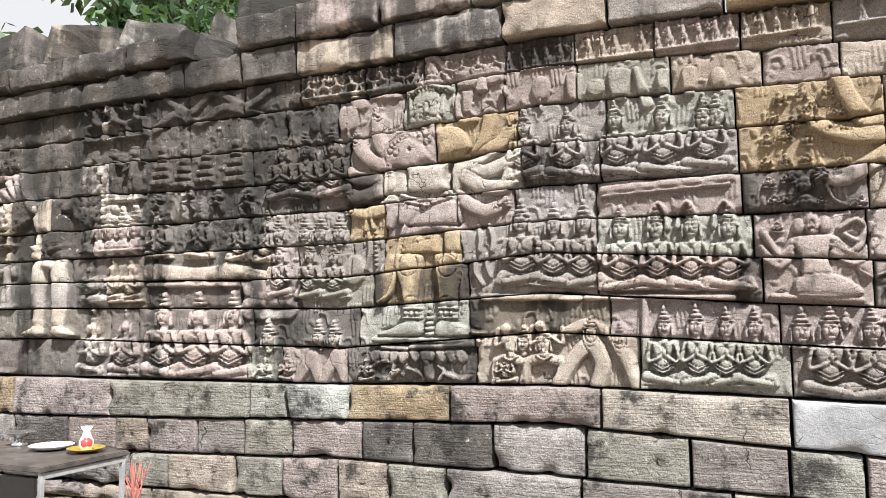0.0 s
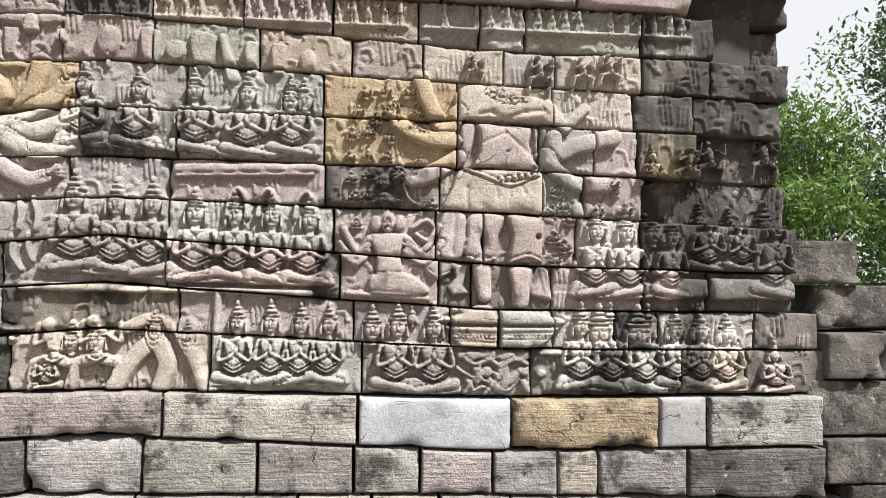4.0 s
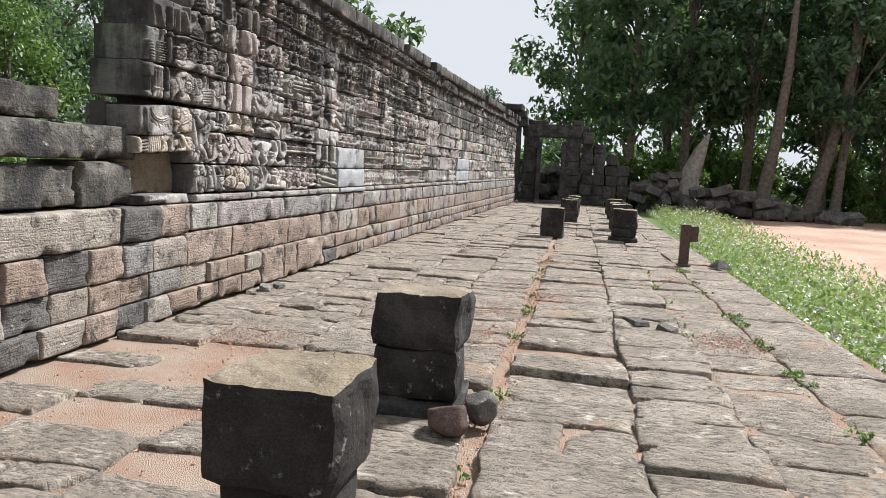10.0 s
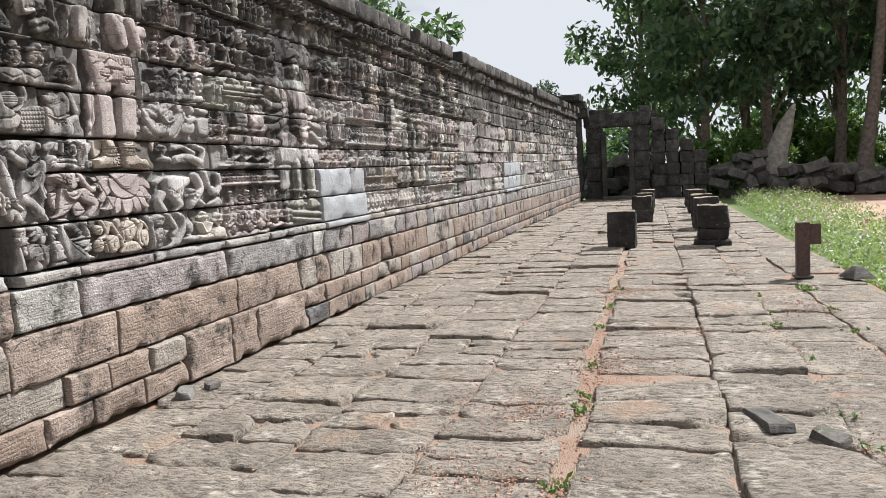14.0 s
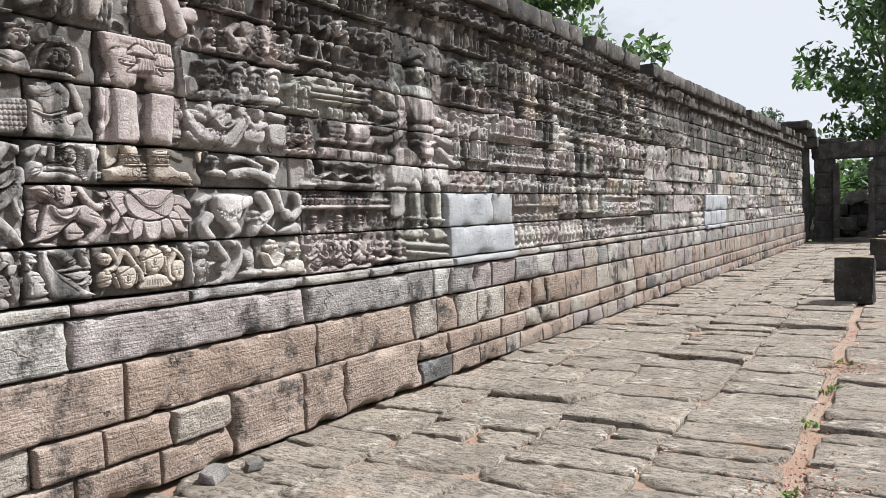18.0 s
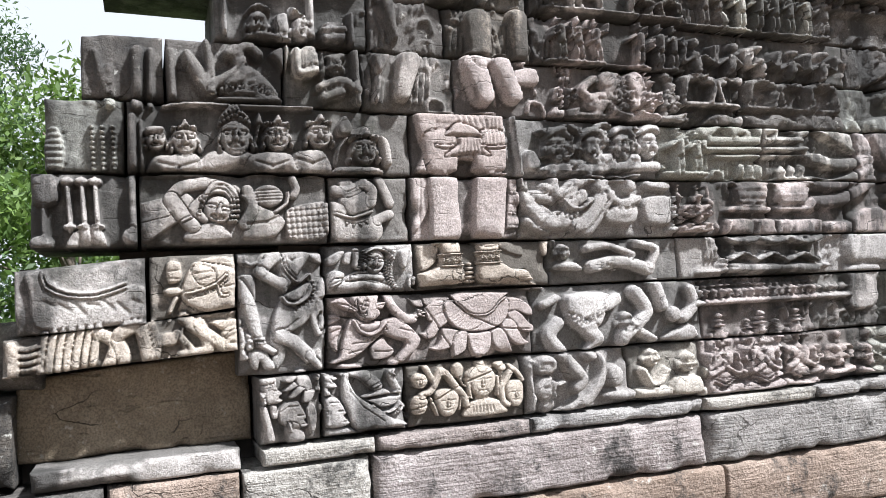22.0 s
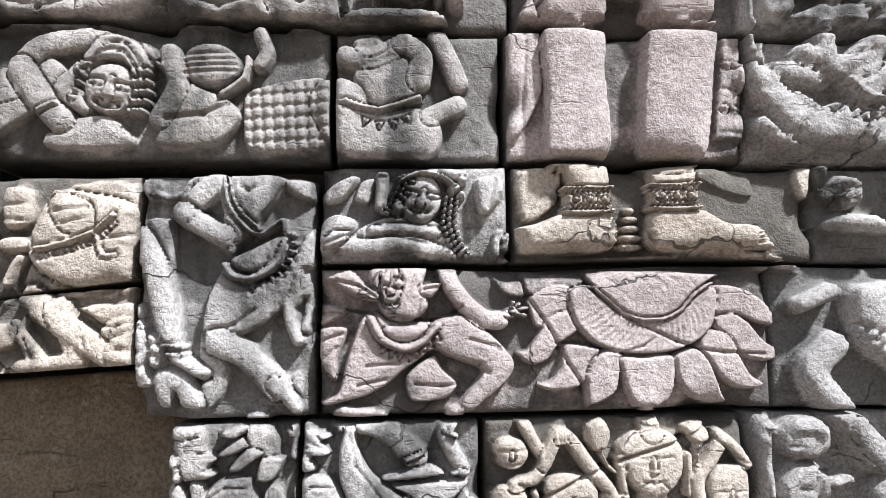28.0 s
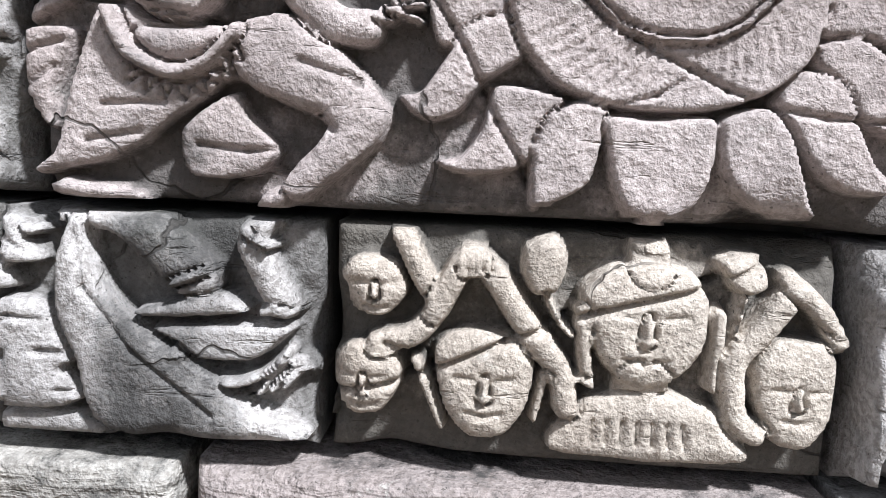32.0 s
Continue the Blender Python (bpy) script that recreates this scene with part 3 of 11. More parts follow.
# ---- building stones ----
def mesh_of(name, co, faces, material, smooth=True):
    """One mesh from arrays of places and of quads, with an optional last face of more corners."""
    me = bpy.data.meshes.new(name)
    quads, rest = faces
    sizes = np.full(len(quads), 4)
    loops = quads.ravel()
    if len(rest):
        sizes, loops = np.r_[sizes, len(rest)], np.r_[loops, rest[::-1]]
    me.vertices.add(len(co))
    me.vertices.foreach_set("co", np.asarray(co, np.float32).ravel())
    me.loops.add(len(loops))
    me.loops.foreach_set("vertex_index", loops.astype(np.int32))
    me.polygons.add(len(sizes))
    me.polygons.foreach_set("loop_start", np.r_[0, np.cumsum(sizes)[:-1]].astype(np.int32))
    me.polygons.foreach_set("use_smooth", np.full(len(sizes), smooth))
    me.update(calc_edges=True)
    me.materials.append(material)
    return me


def face_grid(nu, nv):
    i = np.arange(nu * nv).reshape(nv, nu)
    front = np.stack([i[:-1, :-1], i[:-1, 1:], i[1:, 1:], i[1:, :-1]], -1).reshape(-1, 4)
    ring = np.r_[i[0, :], i[1:, -1], i[-1, -2::-1], i[-2:0:-1, 0]]
    back = nu * nv + np.arange(len(ring))
    side = np.stack([ring, back, np.roll(back, -1), np.roll(ring, -1)], -1)
    return np.r_[front, side], back, ring


def spread(a, b, res):
    n = max(2, int(round((b - a) / res)))
    e = min(0.005, (b - a) / 20)
    inner = np.linspace(a, b, n + 1)[1:-1]
    inner = inner[(inner > a + 4 * e) & (inner < b - 4 * e)]
    return np.r_[a, a + e, a + 2.6 * e, inner, b - 2.6 * e, b - e, b]


def bow(x):
    """How far the wall's line leaves the straight towards the terrace."""
    return -0.018 * np.maximum(x - 12.0, 0)


def stone_data(x0, x1, low, high, res, carving=None, proud=0.0, depth=0.5, seed=0, wear=1.0, holes=(), gap=0.0052, relief=1.7):
    """A wall stone from x0 to x1; low and high give its bed and top along x. Its face carries the carving."""
    us = spread(x0 + gap, x1 - gap, res)
    mid = 0.5 * (x0 + x1)
    thick = max(0.05, float(high(mid) - low(mid)))
    vs = spread(0.0, thick, res) / thick
    U, V = np.meshgrid(us, vs)
    zb, zt = low(U) + gap, high(U) - gap
    Z = zb + (zt - zb) * V
    X = U.ravel()
    Zf = Z.ravel()
    X2 = X + 0.010 * rough_field(X, Zf, 3.4, 3, 11)
    Z2 = Zf + 0.009 * rough_field(X, Zf, 2.8, 3, 23)
    tall = (zt - zb).ravel()
    d = np.minimum(np.minimum(X - x0 - gap, x1 - gap - X), np.minimum(V.ravel() * tall, (1 - V.ravel()) * tall))
    chip = np.clip(rough_field(X, Zf, 6.0, 3, 31) - 0.02, 0, 1)
    H = np.full(len(X), proud) + wear * (0.020 * rough_field(X, Zf, 3.2, 3, seed % 97) + 0.010 * rough_field(0.8 * X + 0.6 * Zf, 0.8 * Zf - 0.6 * X, 11.0, 2, 41))
    if carving is not None:
        raised = relief * carving.height(X2, Z2, 1.15 * res)
        H += raised - 0.021 * relief
    H -= 0.012 * np.exp(-d / 0.0035) + max(wear, 0.9) * 0.22 * chip * np.exp(-d / 0.022)
    for hx, hz in holes:
        H -= 0.05 * np.exp(-((np.hypot(X - hx, Zf - hz) / 0.020) ** 4))
    quads, back, ring = face_grid(len(us), len(vs))
    line = bow(X2)
    co = np.stack([X2, line - H, Z2], -1)
    rear = co[ring].copy()
    rear[:, 1] = line[ring] + depth
    return np.r_[co, rear], quads, back


def add_stone(parent, material, *args, **kw):
    co, quads, back = stone_data(*args, **kw)
    ob = new("block", mesh_of("block", co, (quads, back), material))
    ob.parent = parent
    return ob


def solid(name, x0, x1, y0, y1, z0, z1, material, kind="structure"):
    bm = bmesh.new()
    bmesh.ops.create_cube(bm, size=1, matrix=Matrix.Translation(((x0 + x1) / 2, (y0 + y1) / 2, (z0 + z1) / 2)) @ Matrix.Diagonal((x1 - x0, y1 - y0, z1 - z0, 1)))
    me = bpy.data.meshes.new(name)
    bm.to_mesh(me)
    bm.free()
    me.materials.append(material)
    return tagged(new(name, me), kind=kind)


def level(stations, heights):
    return lambda x: np.interp(x, stations, heights)


def joints(x0, x1, lo, hi, rnd):
    out = [x0]
    while out[-1] < x1 - hi:
        out.append(out[-1] + rnd.uniform(lo, hi))
    return out + [x1]


def tone(rnd, weights):
    names = list(weights)
    return rnd.choices(names, [weights[n] for n in names])[0]


# ---- western wall: courses from the ground up ----
STATIONS = (-6.7, -3.85, -2.34, -0.18, 1.7)
WEST_LEVELS = [
    (0.0, 0.0, 0.0, 0.0, 0.0), (0.12, 0.16, 0.14, 0.12, 0.10), (0.36, 0.46, 0.45, 0.41, 0.34), (0.64, 0.72, 0.76, 0.65, 0.65), (0.96, 0.97, 1.00, 0.94, 0.95),
    (1.28, 1.22, 1.33, 1.22, 1.21), (1.54, 1.50, 1.58, 1.44, 1.43), (1.76, 1.72, 1.84, 1.70, 1.66), (1.96, 1.97, 2.05, 2.00, 1.93), (2.20, 2.22, 2.28, 2.25, 2.20),
    (2.50, 2.44, 2.55, 2.52, 2.48), (2.76, 2.72, 2.82, 2.75, 2.71), (3.01, 3.02, 3.07, 2.96, 2.94), (3.27, 3.25, 3.28, 3.22, 3.20), (3.50, 3.52, 3.54, 3.48, 3.46), (3.72, 3.80, 3.80, 3.74, 3.72)]
WEST_JOINTS = [
    (-8.0, -7.1, -6.2, -5.5, -4.6, -3.7, -2.9, -2.2, -1.3, -0.6, 0.3, 1.1, 1.9),
    (-8.0, -7.2, -6.5, -5.77, -5.34, -4.73, -4.29, -3.83, -3.45, -3.02, -2.13, -1.27, -0.87, -0.49, -0.09, 0.33, 0.75, 1.3, 1.95),
    (-8.0, -7.06, -6.43, -5.9, -5.57, -5.08, -4.64, -4.22, -3.65, -3.26, -2.7, -2.1, -1.49, -0.97, -0.6, -0.19, 0.18, 0.42, 0.95, 1.8),
    (-8.0, -7.08, -5.97, -4.6, -4.28, -3.77, -2.99, -2.0, -0.95, -0.08, 0.78, 1.07, 1.78),
    (-8.0, -7.04, -6.05, -5.4, -4.64, -4.37, -3.8, -2.83, -1.77, -0.93, 0.04, 0.93, 1.34, 1.84),
    (-8.0, -6.92, -6.07, -5.76, -4.62, -3.71, -2.88, -1.94, -0.98, -0.43, -0.15, 0.17, 0.54, 0.8, 1.39, 1.8),
    (-8.0, -6.94, -6.47, -6.08, -5.48, -4.75, -4.2, -3.6, -2.88, -2.01, -1.06, -0.5, -0.31, 0.16, 0.7, 1.1, 1.63),
    (-8.0, -7.03, -6.55, -6.09, -5.6, -4.45, -4.23, -3.76, -3.51, -3.05, -2.92, -2.01, -1.1, -0.52, -0.25, 0.31, 0.7, 1.67),
    (-8.0, -6.84, -6.24, -5.58, -4.5, -3.8, -3.49, -2.94, -2.55, -2.01, -1.15, -0.5, 0.1, 0.35, 0.71, 1.66),
    (-8.0, -6.72, -6.15, -5.27, -4.51, -4.06, -3.5, -3.0, -2.48, -1.97, -1.16, -0.4, 0.08, 0.41, 0.68, 1.05, 1.62),
    (-8.0, -6.73, -6.07, -5.28, -4.67, -3.79, -3.1, -2.51, -1.93, -1.17, -0.4, 0.16, 0.66, 1.03, 1.6),
    (-8.0, -7.03, -6.08, -5.29, -4.36, -3.89, -3.35, -2.96, -2.6, -2.11, -1.53, -1.01, -0.6, -0.13, 0.18, 0.71, 1.14, 1.64),
    (-8.0, -6.84, -6.22, -5.78, -5.3, -4.74, -4.22, -3.66, -3.19, -2.59, -2.12, -1.62, -1.12, -0.63, -0.27, 0.0, 0.7, 1.16, 1.68),
    (-8.0, -7.2, -6.44, -5.3, -4.74, -4.22, -3.4, -2.6, -1.9, -1.2, -0.5, 0.3, 1.0, 1.7),
    (-8.0, -7.3, -6.6, -5.9, -5.2, -4.75, -4.2, -3.5, -2.8, -2.0, -1.2, -0.4, 0.4, 1.2, 1.75)]
WEST_TONES = {  # stones that stand out, by a place on their face
    (-4.0, 0.85): "mint", (-3.4, 0.85): "ochre", (-2.5, 0.85): "pink", (-1.5, 0.85): "pale", (-0.5, 0.8): "new", (0.35, 0.8): "ochre", (0.92, 0.8): "new", (-5.2, 0.85): "green", (-6.5, 0.85): "pink",
    (-3.3, 1.65): "ochre", (-3.2, 1.90): "ochre", (-3.0, 1.9): "ochre", (-2.8, 2.60): "ochre", (-3.6, 2.10): "ochre", (-2.4, 1.4): "tan", (-1.5, 1.9): "green", (-1.6, 1.1): "green", (-0.8, 2.38): "ochre", (-0.8, 2.62): "ochre", (-0.8, 1.88): "pink", (-0.8, 1.55): "pink", (-1.6, 1.55): "pink", (0.0, 2.35): "pink", (0.0, 2.1): "tan", (-0.05, 1.85): "pink", (-0.4, 1.85): "pink",
    (-1.6, 2.65): "green", (0.2, 1.55): "pink", (0.9, 1.5): "pink", (-3.2, 2.38): "pale", (-2.7, 2.36): "pale", (-6.5, 2.3): "ochre", (-6.6, 1.4): "tan", (-5.9, 0.5): "tan", (-4.5, 2.0): "tan", (-4.9, 3.4): "tan",
    (-1.9, 3.15): "tan", (0.85, 2.35): "ochre", (1.5, 1.6): "dark", (-3.5, 2.62): "pink", (-3.4, 0.5): "dark", (-2.9, 0.5): "dark", (-5.0, 3.1): "dark", (-5.0, 2.85): "dark"}

rnd = random.Random(5)
A = Carving()
A.fill(-7.9, 1.6, 0.98, 3.22, 0.008, random.Random(31), 0.12)
A.giant(-6.75, 1.30, 1.55, 0.050, 9, head=False, fan=1.2)
# first many-armed figure
A.plate(.022, .056, (-3.639, 3.013), (-3.577, 3.092), (-3.446, 3.122), (-3.314, 3.085), (-3.287, 3.005), (-3.413, 2.986))
A.plate(.022, .053, (-2.971, 3.021), (-2.948, 3.124), (-2.805, 3.157), (-2.64, 3.121), (-2.588, 3.015), (-2.767, 2.988))
A.cap(-2.797, 3.156, -2.797, 3.19, .023, .008, .022)
A.cap(-2.797, 2.99, -2.79, 2.945, .019, .019, .018)
A.cap(-3.438, 3.122, -3.446, 3.153, .02, .008, .022)
A.plate(.022, .031, (-4.007, 2.941), (-3.968, 3.015), (-3.913, 3.004), (-3.892, 2.928), (-3.91, 2.846), (-3.977, 2.849))
A.cap(-3.942, 2.847, -3.931, 2.658, .016, .016, .02)
A.plate(.022, .031, (-3.857, 2.956), (-3.795, 2.983), (-3.724, 2.957), (-3.738, 2.822), (-3.792, 2.787), (-3.847, 2.827))
A.cap(-3.8, 2.795, -3.813, 2.638, .016, .016, .02)
A.plate(.018, .023, (-2.91, 2.981), (-2.827, 2.977), (-2.827, 2.814), (-2.902, 2.818), round=0)
A.rope(.015, .018, (-2.827, 2.881), (-2.85, 2.845), (-2.812, 2.784))
A.cut(.012, .004, (-3.631, 3.05), (-3.298, 3.039))
A.cut(.011, .004, (-2.963, 3.073), (-2.603, 3.06))
A.rope(.027, .022, (-3.472, 2.653), (-3.381, 2.745), (-3.343, 2.847), (-3.348, 2.982), (-3.283, 3.053), (-3.238, 3.141), (-3.215, 3.214), (-3.139, 3.247), (-3.07, 3.213), (-3.024, 3.091), (-2.963, 2.999), (-2.947, 2.857), (-2.91, 2.774), (-2.812, 2.769))
A.plate(.036, .07, (-3.291, 3.016), (-3.23, 3.095), (-3.2, 3.184), (-3.154, 3.233), (-3.1, 3.193), (-3.062, 3.093), (-2.993, 3.008))
A.cut(.009, .005, (-3.207, 3.176), (-3.096, 3.174))
A.cut(.009, .005, (-3.225, 3.133), (-3.078, 3.128))
A.cut(.009, .005, (-3.244, 3.089), (-3.06, 3.082))
A.rope(.023, .042, (-3.298, 3.002), (-3.214, 3.02), (-3.145, 3.031), (-3.062, 3.019), (-2.986, 3))
A.beads(.013, .046, (-3.29, 2.983), (-3.145, 3.009), (-2.993, 2.982))
A.face(-3.156, 2.883, .122, .141, .038)
A.cap(-3.286, 2.964, -3.282, 2.837, .019, .015, .03)
A.cap(-3.035, 2.958, -3.046, 2.832, .02, .016, .03)
A.ell(-3.266, 2.799, .027, .034, 0, .034)
A.ell(-3.068, 2.789, .027, .034, 0, .034)
A.cap(-3.22, 2.797, -3.113, 2.747, .046, .061, .03)
A.rope(.057, .034, (-3.44, 2.562), (-3.526, 2.663), (-3.55, 2.776), (-3.551, 2.843))
A.ell(-3.544, 2.872, .039, .035, 110, .034)
A.rope(.012, .034, (-3.544, 2.872), (-3.53, 2.93))
A.rope(.012, .034, (-3.544, 2.872), (-3.554, 2.932))
A.rope(.012, .034, (-3.544, 2.872), (-3.576, 2.925))
A.rope(.012, .034, (-3.544, 2.872), (-3.594, 2.911))
A.rope(.055, .036, (-3.463, 2.489), (-3.579, 2.538), (-3.665, 2.609), (-3.704, 2.671))
A.ell(-3.72, 2.701, .04, .036, 115, .036)
A.rope(.013, .036, (-3.72, 2.701), (-3.712, 2.76))
A.rope(.013, .036, (-3.72, 2.701), (-3.736, 2.76))
A.rope(.013, .036, (-3.72, 2.701), (-3.758, 2.752))
A.rope(.013, .036, (-3.72, 2.701), (-3.774, 2.736))
A.rope(.055, .032, (-3.454, 2.393), (-3.593, 2.413), (-3.717, 2.433), (-3.787, 2.473))
A.ell(-3.803, 2.488, .039, .035, 130, .032)
A.rope(.012, .032, (-3.803, 2.488), (-3.812, 2.548))
A.rope(.012, .032, (-3.803, 2.488), (-3.834, 2.542))
A.rope(.012, .032, (-3.803, 2.488), (-3.852, 2.528))
A.rope(.012, .032, (-3.803, 2.488), (-3.863, 2.508))
A.rope(.055, .034, (-3.454, 2.363), (-3.576, 2.316), (-3.692, 2.291), (-3.754, 2.308))
A.ell(-3.785, 2.332, .039, .035, 150, .034)
A.rope(.012, .034, (-3.785, 2.332), (-3.814, 2.386))
A.rope(.012, .034, (-3.785, 2.332), (-3.833, 2.372))
A.rope(.012, .034, (-3.785, 2.332), (-3.844, 2.353))
A.rope(.012, .034, (-3.785, 2.332), (-3.847, 2.331))
A.rope(.049, .03, (-3.437, 2.252), (-3.536, 2.19), (-3.659, 2.179), (-3.729, 2.196))
A.ell(-3.76, 2.197, .039, .035, 170, .03)
A.rope(.012, .03, (-3.76, 2.197), (-3.806, 2.239))
A.rope(.012, .03, (-3.76, 2.197), (-3.818, 2.221))
A.rope(.012, .03, (-3.76, 2.197), (-3.822, 2.199))
A.rope(.012, .03, (-3.76, 2.197), (-3.817, 2.176))
A.rope(.055, .03, (-2.797, 2.52), (-2.737, 2.626), (-2.707, 2.735), (-2.707, 2.786))
A.rope(.052, .036, (-2.827, 2.455), (-2.708, 2.538), (-2.611, 2.599), (-2.567, 2.662))
A.ell(-2.559, 2.699, .037, .033, 80, .036)
A.rope(.012, .036, (-2.559, 2.699), (-2.519, 2.739))
A.rope(.012, .036, (-2.559, 2.699), (-2.538, 2.752))
A.rope(.012, .036, (-2.559, 2.699), (-2.56, 2.757))
A.rope(.012, .036, (-2.559, 2.699), (-2.582, 2.753))
A.rope(.052, .034, (-2.871, 2.413), (-2.745, 2.401), (-2.611, 2.439), (-2.523, 2.486))
A.ell(-2.501, 2.507, .037, .033, 50, .034)
A.rope(.012, .034, (-2.501, 2.507), (-2.444, 2.521))
A.rope(.012, .034, (-2.501, 2.507), (-2.455, 2.541))
A.rope(.012, .034, (-2.501, 2.507), (-2.472, 2.556))
A.rope(.012, .034, (-2.501, 2.507), (-2.493, 2.564))
A.rope(.053, .036, (-2.879, 2.37), (-2.767, 2.307), (-2.634, 2.288), (-2.545, 2.342))
A.ell(-2.523, 2.356, .037, .033, 55, .036)
A.rope(.012, .036, (-2.523, 2.356), (-2.469, 2.375))
A.rope(.012, .036, (-2.523, 2.356), (-2.481, 2.394))
A.rope(.012, .036, (-2.523, 2.356), (-2.499, 2.408))
A.rope(.012, .036, (-2.523, 2.356), (-2.521, 2.414))
A.rope(.049, .03, (-2.931, 2.248), (-2.849, 2.18), (-2.745, 2.133), (-2.664, 2.152))
A.ell(-2.634, 2.173, .037, .033, 20, .03)
A.rope(.012, .03, (-2.634, 2.173), (-2.577, 2.158))
A.rope(.012, .03, (-2.634, 2.173), (-2.576, 2.179))
A.rope(.012, .03, (-2.634, 2.173), (-2.584, 2.2))
A.rope(.012, .03, (-2.634, 2.173), (-2.599, 2.217))
A.plate(.04, .099, (-3.479, 2.631), (-3.418, 2.687), (-3.354, 2.725), (-3.22, 2.73), (-3.098, 2.743), (-2.94, 2.731), (-2.864, 2.654), (-2.842, 2.573), (-2.932, 2.518), (-3.014, 2.463), (-3.036, 2.376), (-3.006, 2.295), (-3.293, 2.302), (-3.305, 2.409), (-3.332, 2.476), (-3.463, 2.504))
A.plate(.022, .03, (-3.463, 2.482), (-3.325, 2.469), (-3.308, 2.299), (-3.461, 2.297), round=0)
A.plate(.026, .053, (-2.977, 2.535), (-2.872, 2.545), (-2.827, 2.462), (-2.886, 2.37), (-2.916, 2.291), (-2.983, 2.294))
A.cut(.015, .006, (-3.296, 2.689), (-3.181, 2.625), (-3.112, 2.526), (-3.021, 2.427))
A.cut(.012, .004, (-3.235, 2.701), (-3.136, 2.623), (-3.044, 2.494))
A.beads(.023, .044, (-3.212, 2.693), (-3.151, 2.697), (-3.128, 2.644), (-3.181, 2.639))
A.beads(.023, .043, (-3.433, 2.599), (-3.371, 2.574))
A.beads(.015, .042, (-3.426, 2.636), (-3.357, 2.677), (-3.296, 2.696))
A.ell(-3.284, 2.596, .016, .02, 0, -.02)
A.plate(.036, .068, (-3.369, 2.286), (-3.179, 2.257), (-3.006, 2.284), (-2.931, 2.241), (-2.919, 2.067), (-3.065, 2.057), (-3.36, 2.07), (-3.383, 2.17))
A.rope(.019, .044, (-3.346, 2.278), (-3.262, 2.246), (-3.171, 2.232), (-3.081, 2.239), (-2.991, 2.28))
A.rope(.015, .042, (-3.346, 2.249), (-3.171, 2.202), (-2.983, 2.243))
A.ell(-3.167, 2.195, .042, .034, 0, .05)
A.ell(-3.167, 2.195, .019, .019, 0, .056)
A.cut(.015, .006, (-3.194, 2.178), (-3.291, 2.079))
A.cut(.015, .005, (-3.122, 2.19), (-3.021, 2.23), (-2.938, 2.212))
A.plate(.026, .046, (-3.464, 2.268), (-3.376, 2.25), (-3.383, 2.14), (-3.435, 2.047), (-3.504, 2.064), round=0)
A.plate(.03, .068, (-3.344, 2.059), (-2.93, 2.045), (-2.923, 1.872), (-3.042, 1.861), (-3.177, 1.872), (-3.381, 1.878), (-3.366, 1.987))
A.plate(.036, .038, (-3.271, 1.94), (-3.245, 1.983), (-3.155, 1.966), (-3.095, 2.029), (-3.065, 1.977), (-3.155, 1.973), (-3.222, 1.953), round=0)
A.rope(.019, .036, (-3.329, 2.058), (-3.366, 1.972), (-3.396, 1.842), (-3.425, 1.698), (-3.469, 1.591), (-3.544, 1.542))
A.cut(.011, .006, (-3.291, 2.057), (-3.343, 1.913), (-3.379, 1.74))
A.plate(.018, .038, (-3.494, 1.852), (-3.411, 1.843), (-3.432, 1.698), (-3.484, 1.584), (-3.575, 1.528), (-3.584, 1.673))
A.plate(.016, .03, (-2.945, 1.844), (-2.908, 1.843), (-2.907, 1.515), (-2.951, 1.516), round=0)
A.plate(.044, .106, (-3.396, 1.871), (-3.214, 1.862), (-3.21, 1.772), (-3.228, 1.643), (-3.25, 1.507), (-3.34, 1.505), (-3.363, 1.632), (-3.402, 1.748))
A.plate(.044, .106, (-3.102, 1.863), (-2.923, 1.854), (-2.93, 1.708), (-2.952, 1.601), (-2.97, 1.505), (-3.07, 1.507), (-3.086, 1.64), (-3.109, 1.762))
A.ell(-3.304, 1.796, .068, .076, 0, .046)
A.ell(-3.012, 1.781, .067, .074, 0, .046)
A.cap(-3.283, 1.511, -3.279, 1.393, .065, .065, .036)
A.cap(-3.026, 1.51, -3.025, 1.396, .059, .059, .036)
A.ell(-3.324, 1.462, .023, .023, 0, .044)
A.ell(-3.283, 1.461, .023, .023, 0, .044)
A.ell(-3.242, 1.46, .022, .022, 0, .044)
A.ell(-3.063, 1.461, .022, .022, 0, .044)
A.ell(-3.022, 1.46, .022, .022, 0, .044)
A.ell(-2.985, 1.459, .022, .022, 0, .044)
A.rope(.01, .042, (-3.347, 1.495), (-3.219, 1.492))
A.rope(.01, .042, (-3.081, 1.493), (-2.962, 1.491))
A.rope(.01, .042, (-3.347, 1.43), (-3.219, 1.428))
A.rope(.01, .042, (-3.081, 1.429), (-2.962, 1.427))
A.plate(.04, .053, (-3.55, 1.326), (-3.452, 1.36), (-3.346, 1.405), (-3.226, 1.407), (-3.218, 1.307), (-3.527, 1.3))
A.plate(.04, .053, (-3.092, 1.404), (-2.966, 1.402), (-2.87, 1.361), (-2.782, 1.342), (-2.763, 1.314), (-3.092, 1.301))
A.cut(.007, .006, (-3.542, 1.344), (-3.489, 1.35))
A.cut(.007, .006, (-2.826, 1.35), (-2.774, 1.328))
A.cut(.007, .006, (-3.523, 1.348), (-3.47, 1.356))
A.cut(.007, .006, (-2.841, 1.354), (-2.785, 1.332))
A.cut(.007, .006, (-3.504, 1.352), (-3.452, 1.361))
A.cut(.007, .006, (-2.855, 1.358), (-2.796, 1.336))
A.cut(.007, .006, (-3.486, 1.356), (-3.433, 1.366))
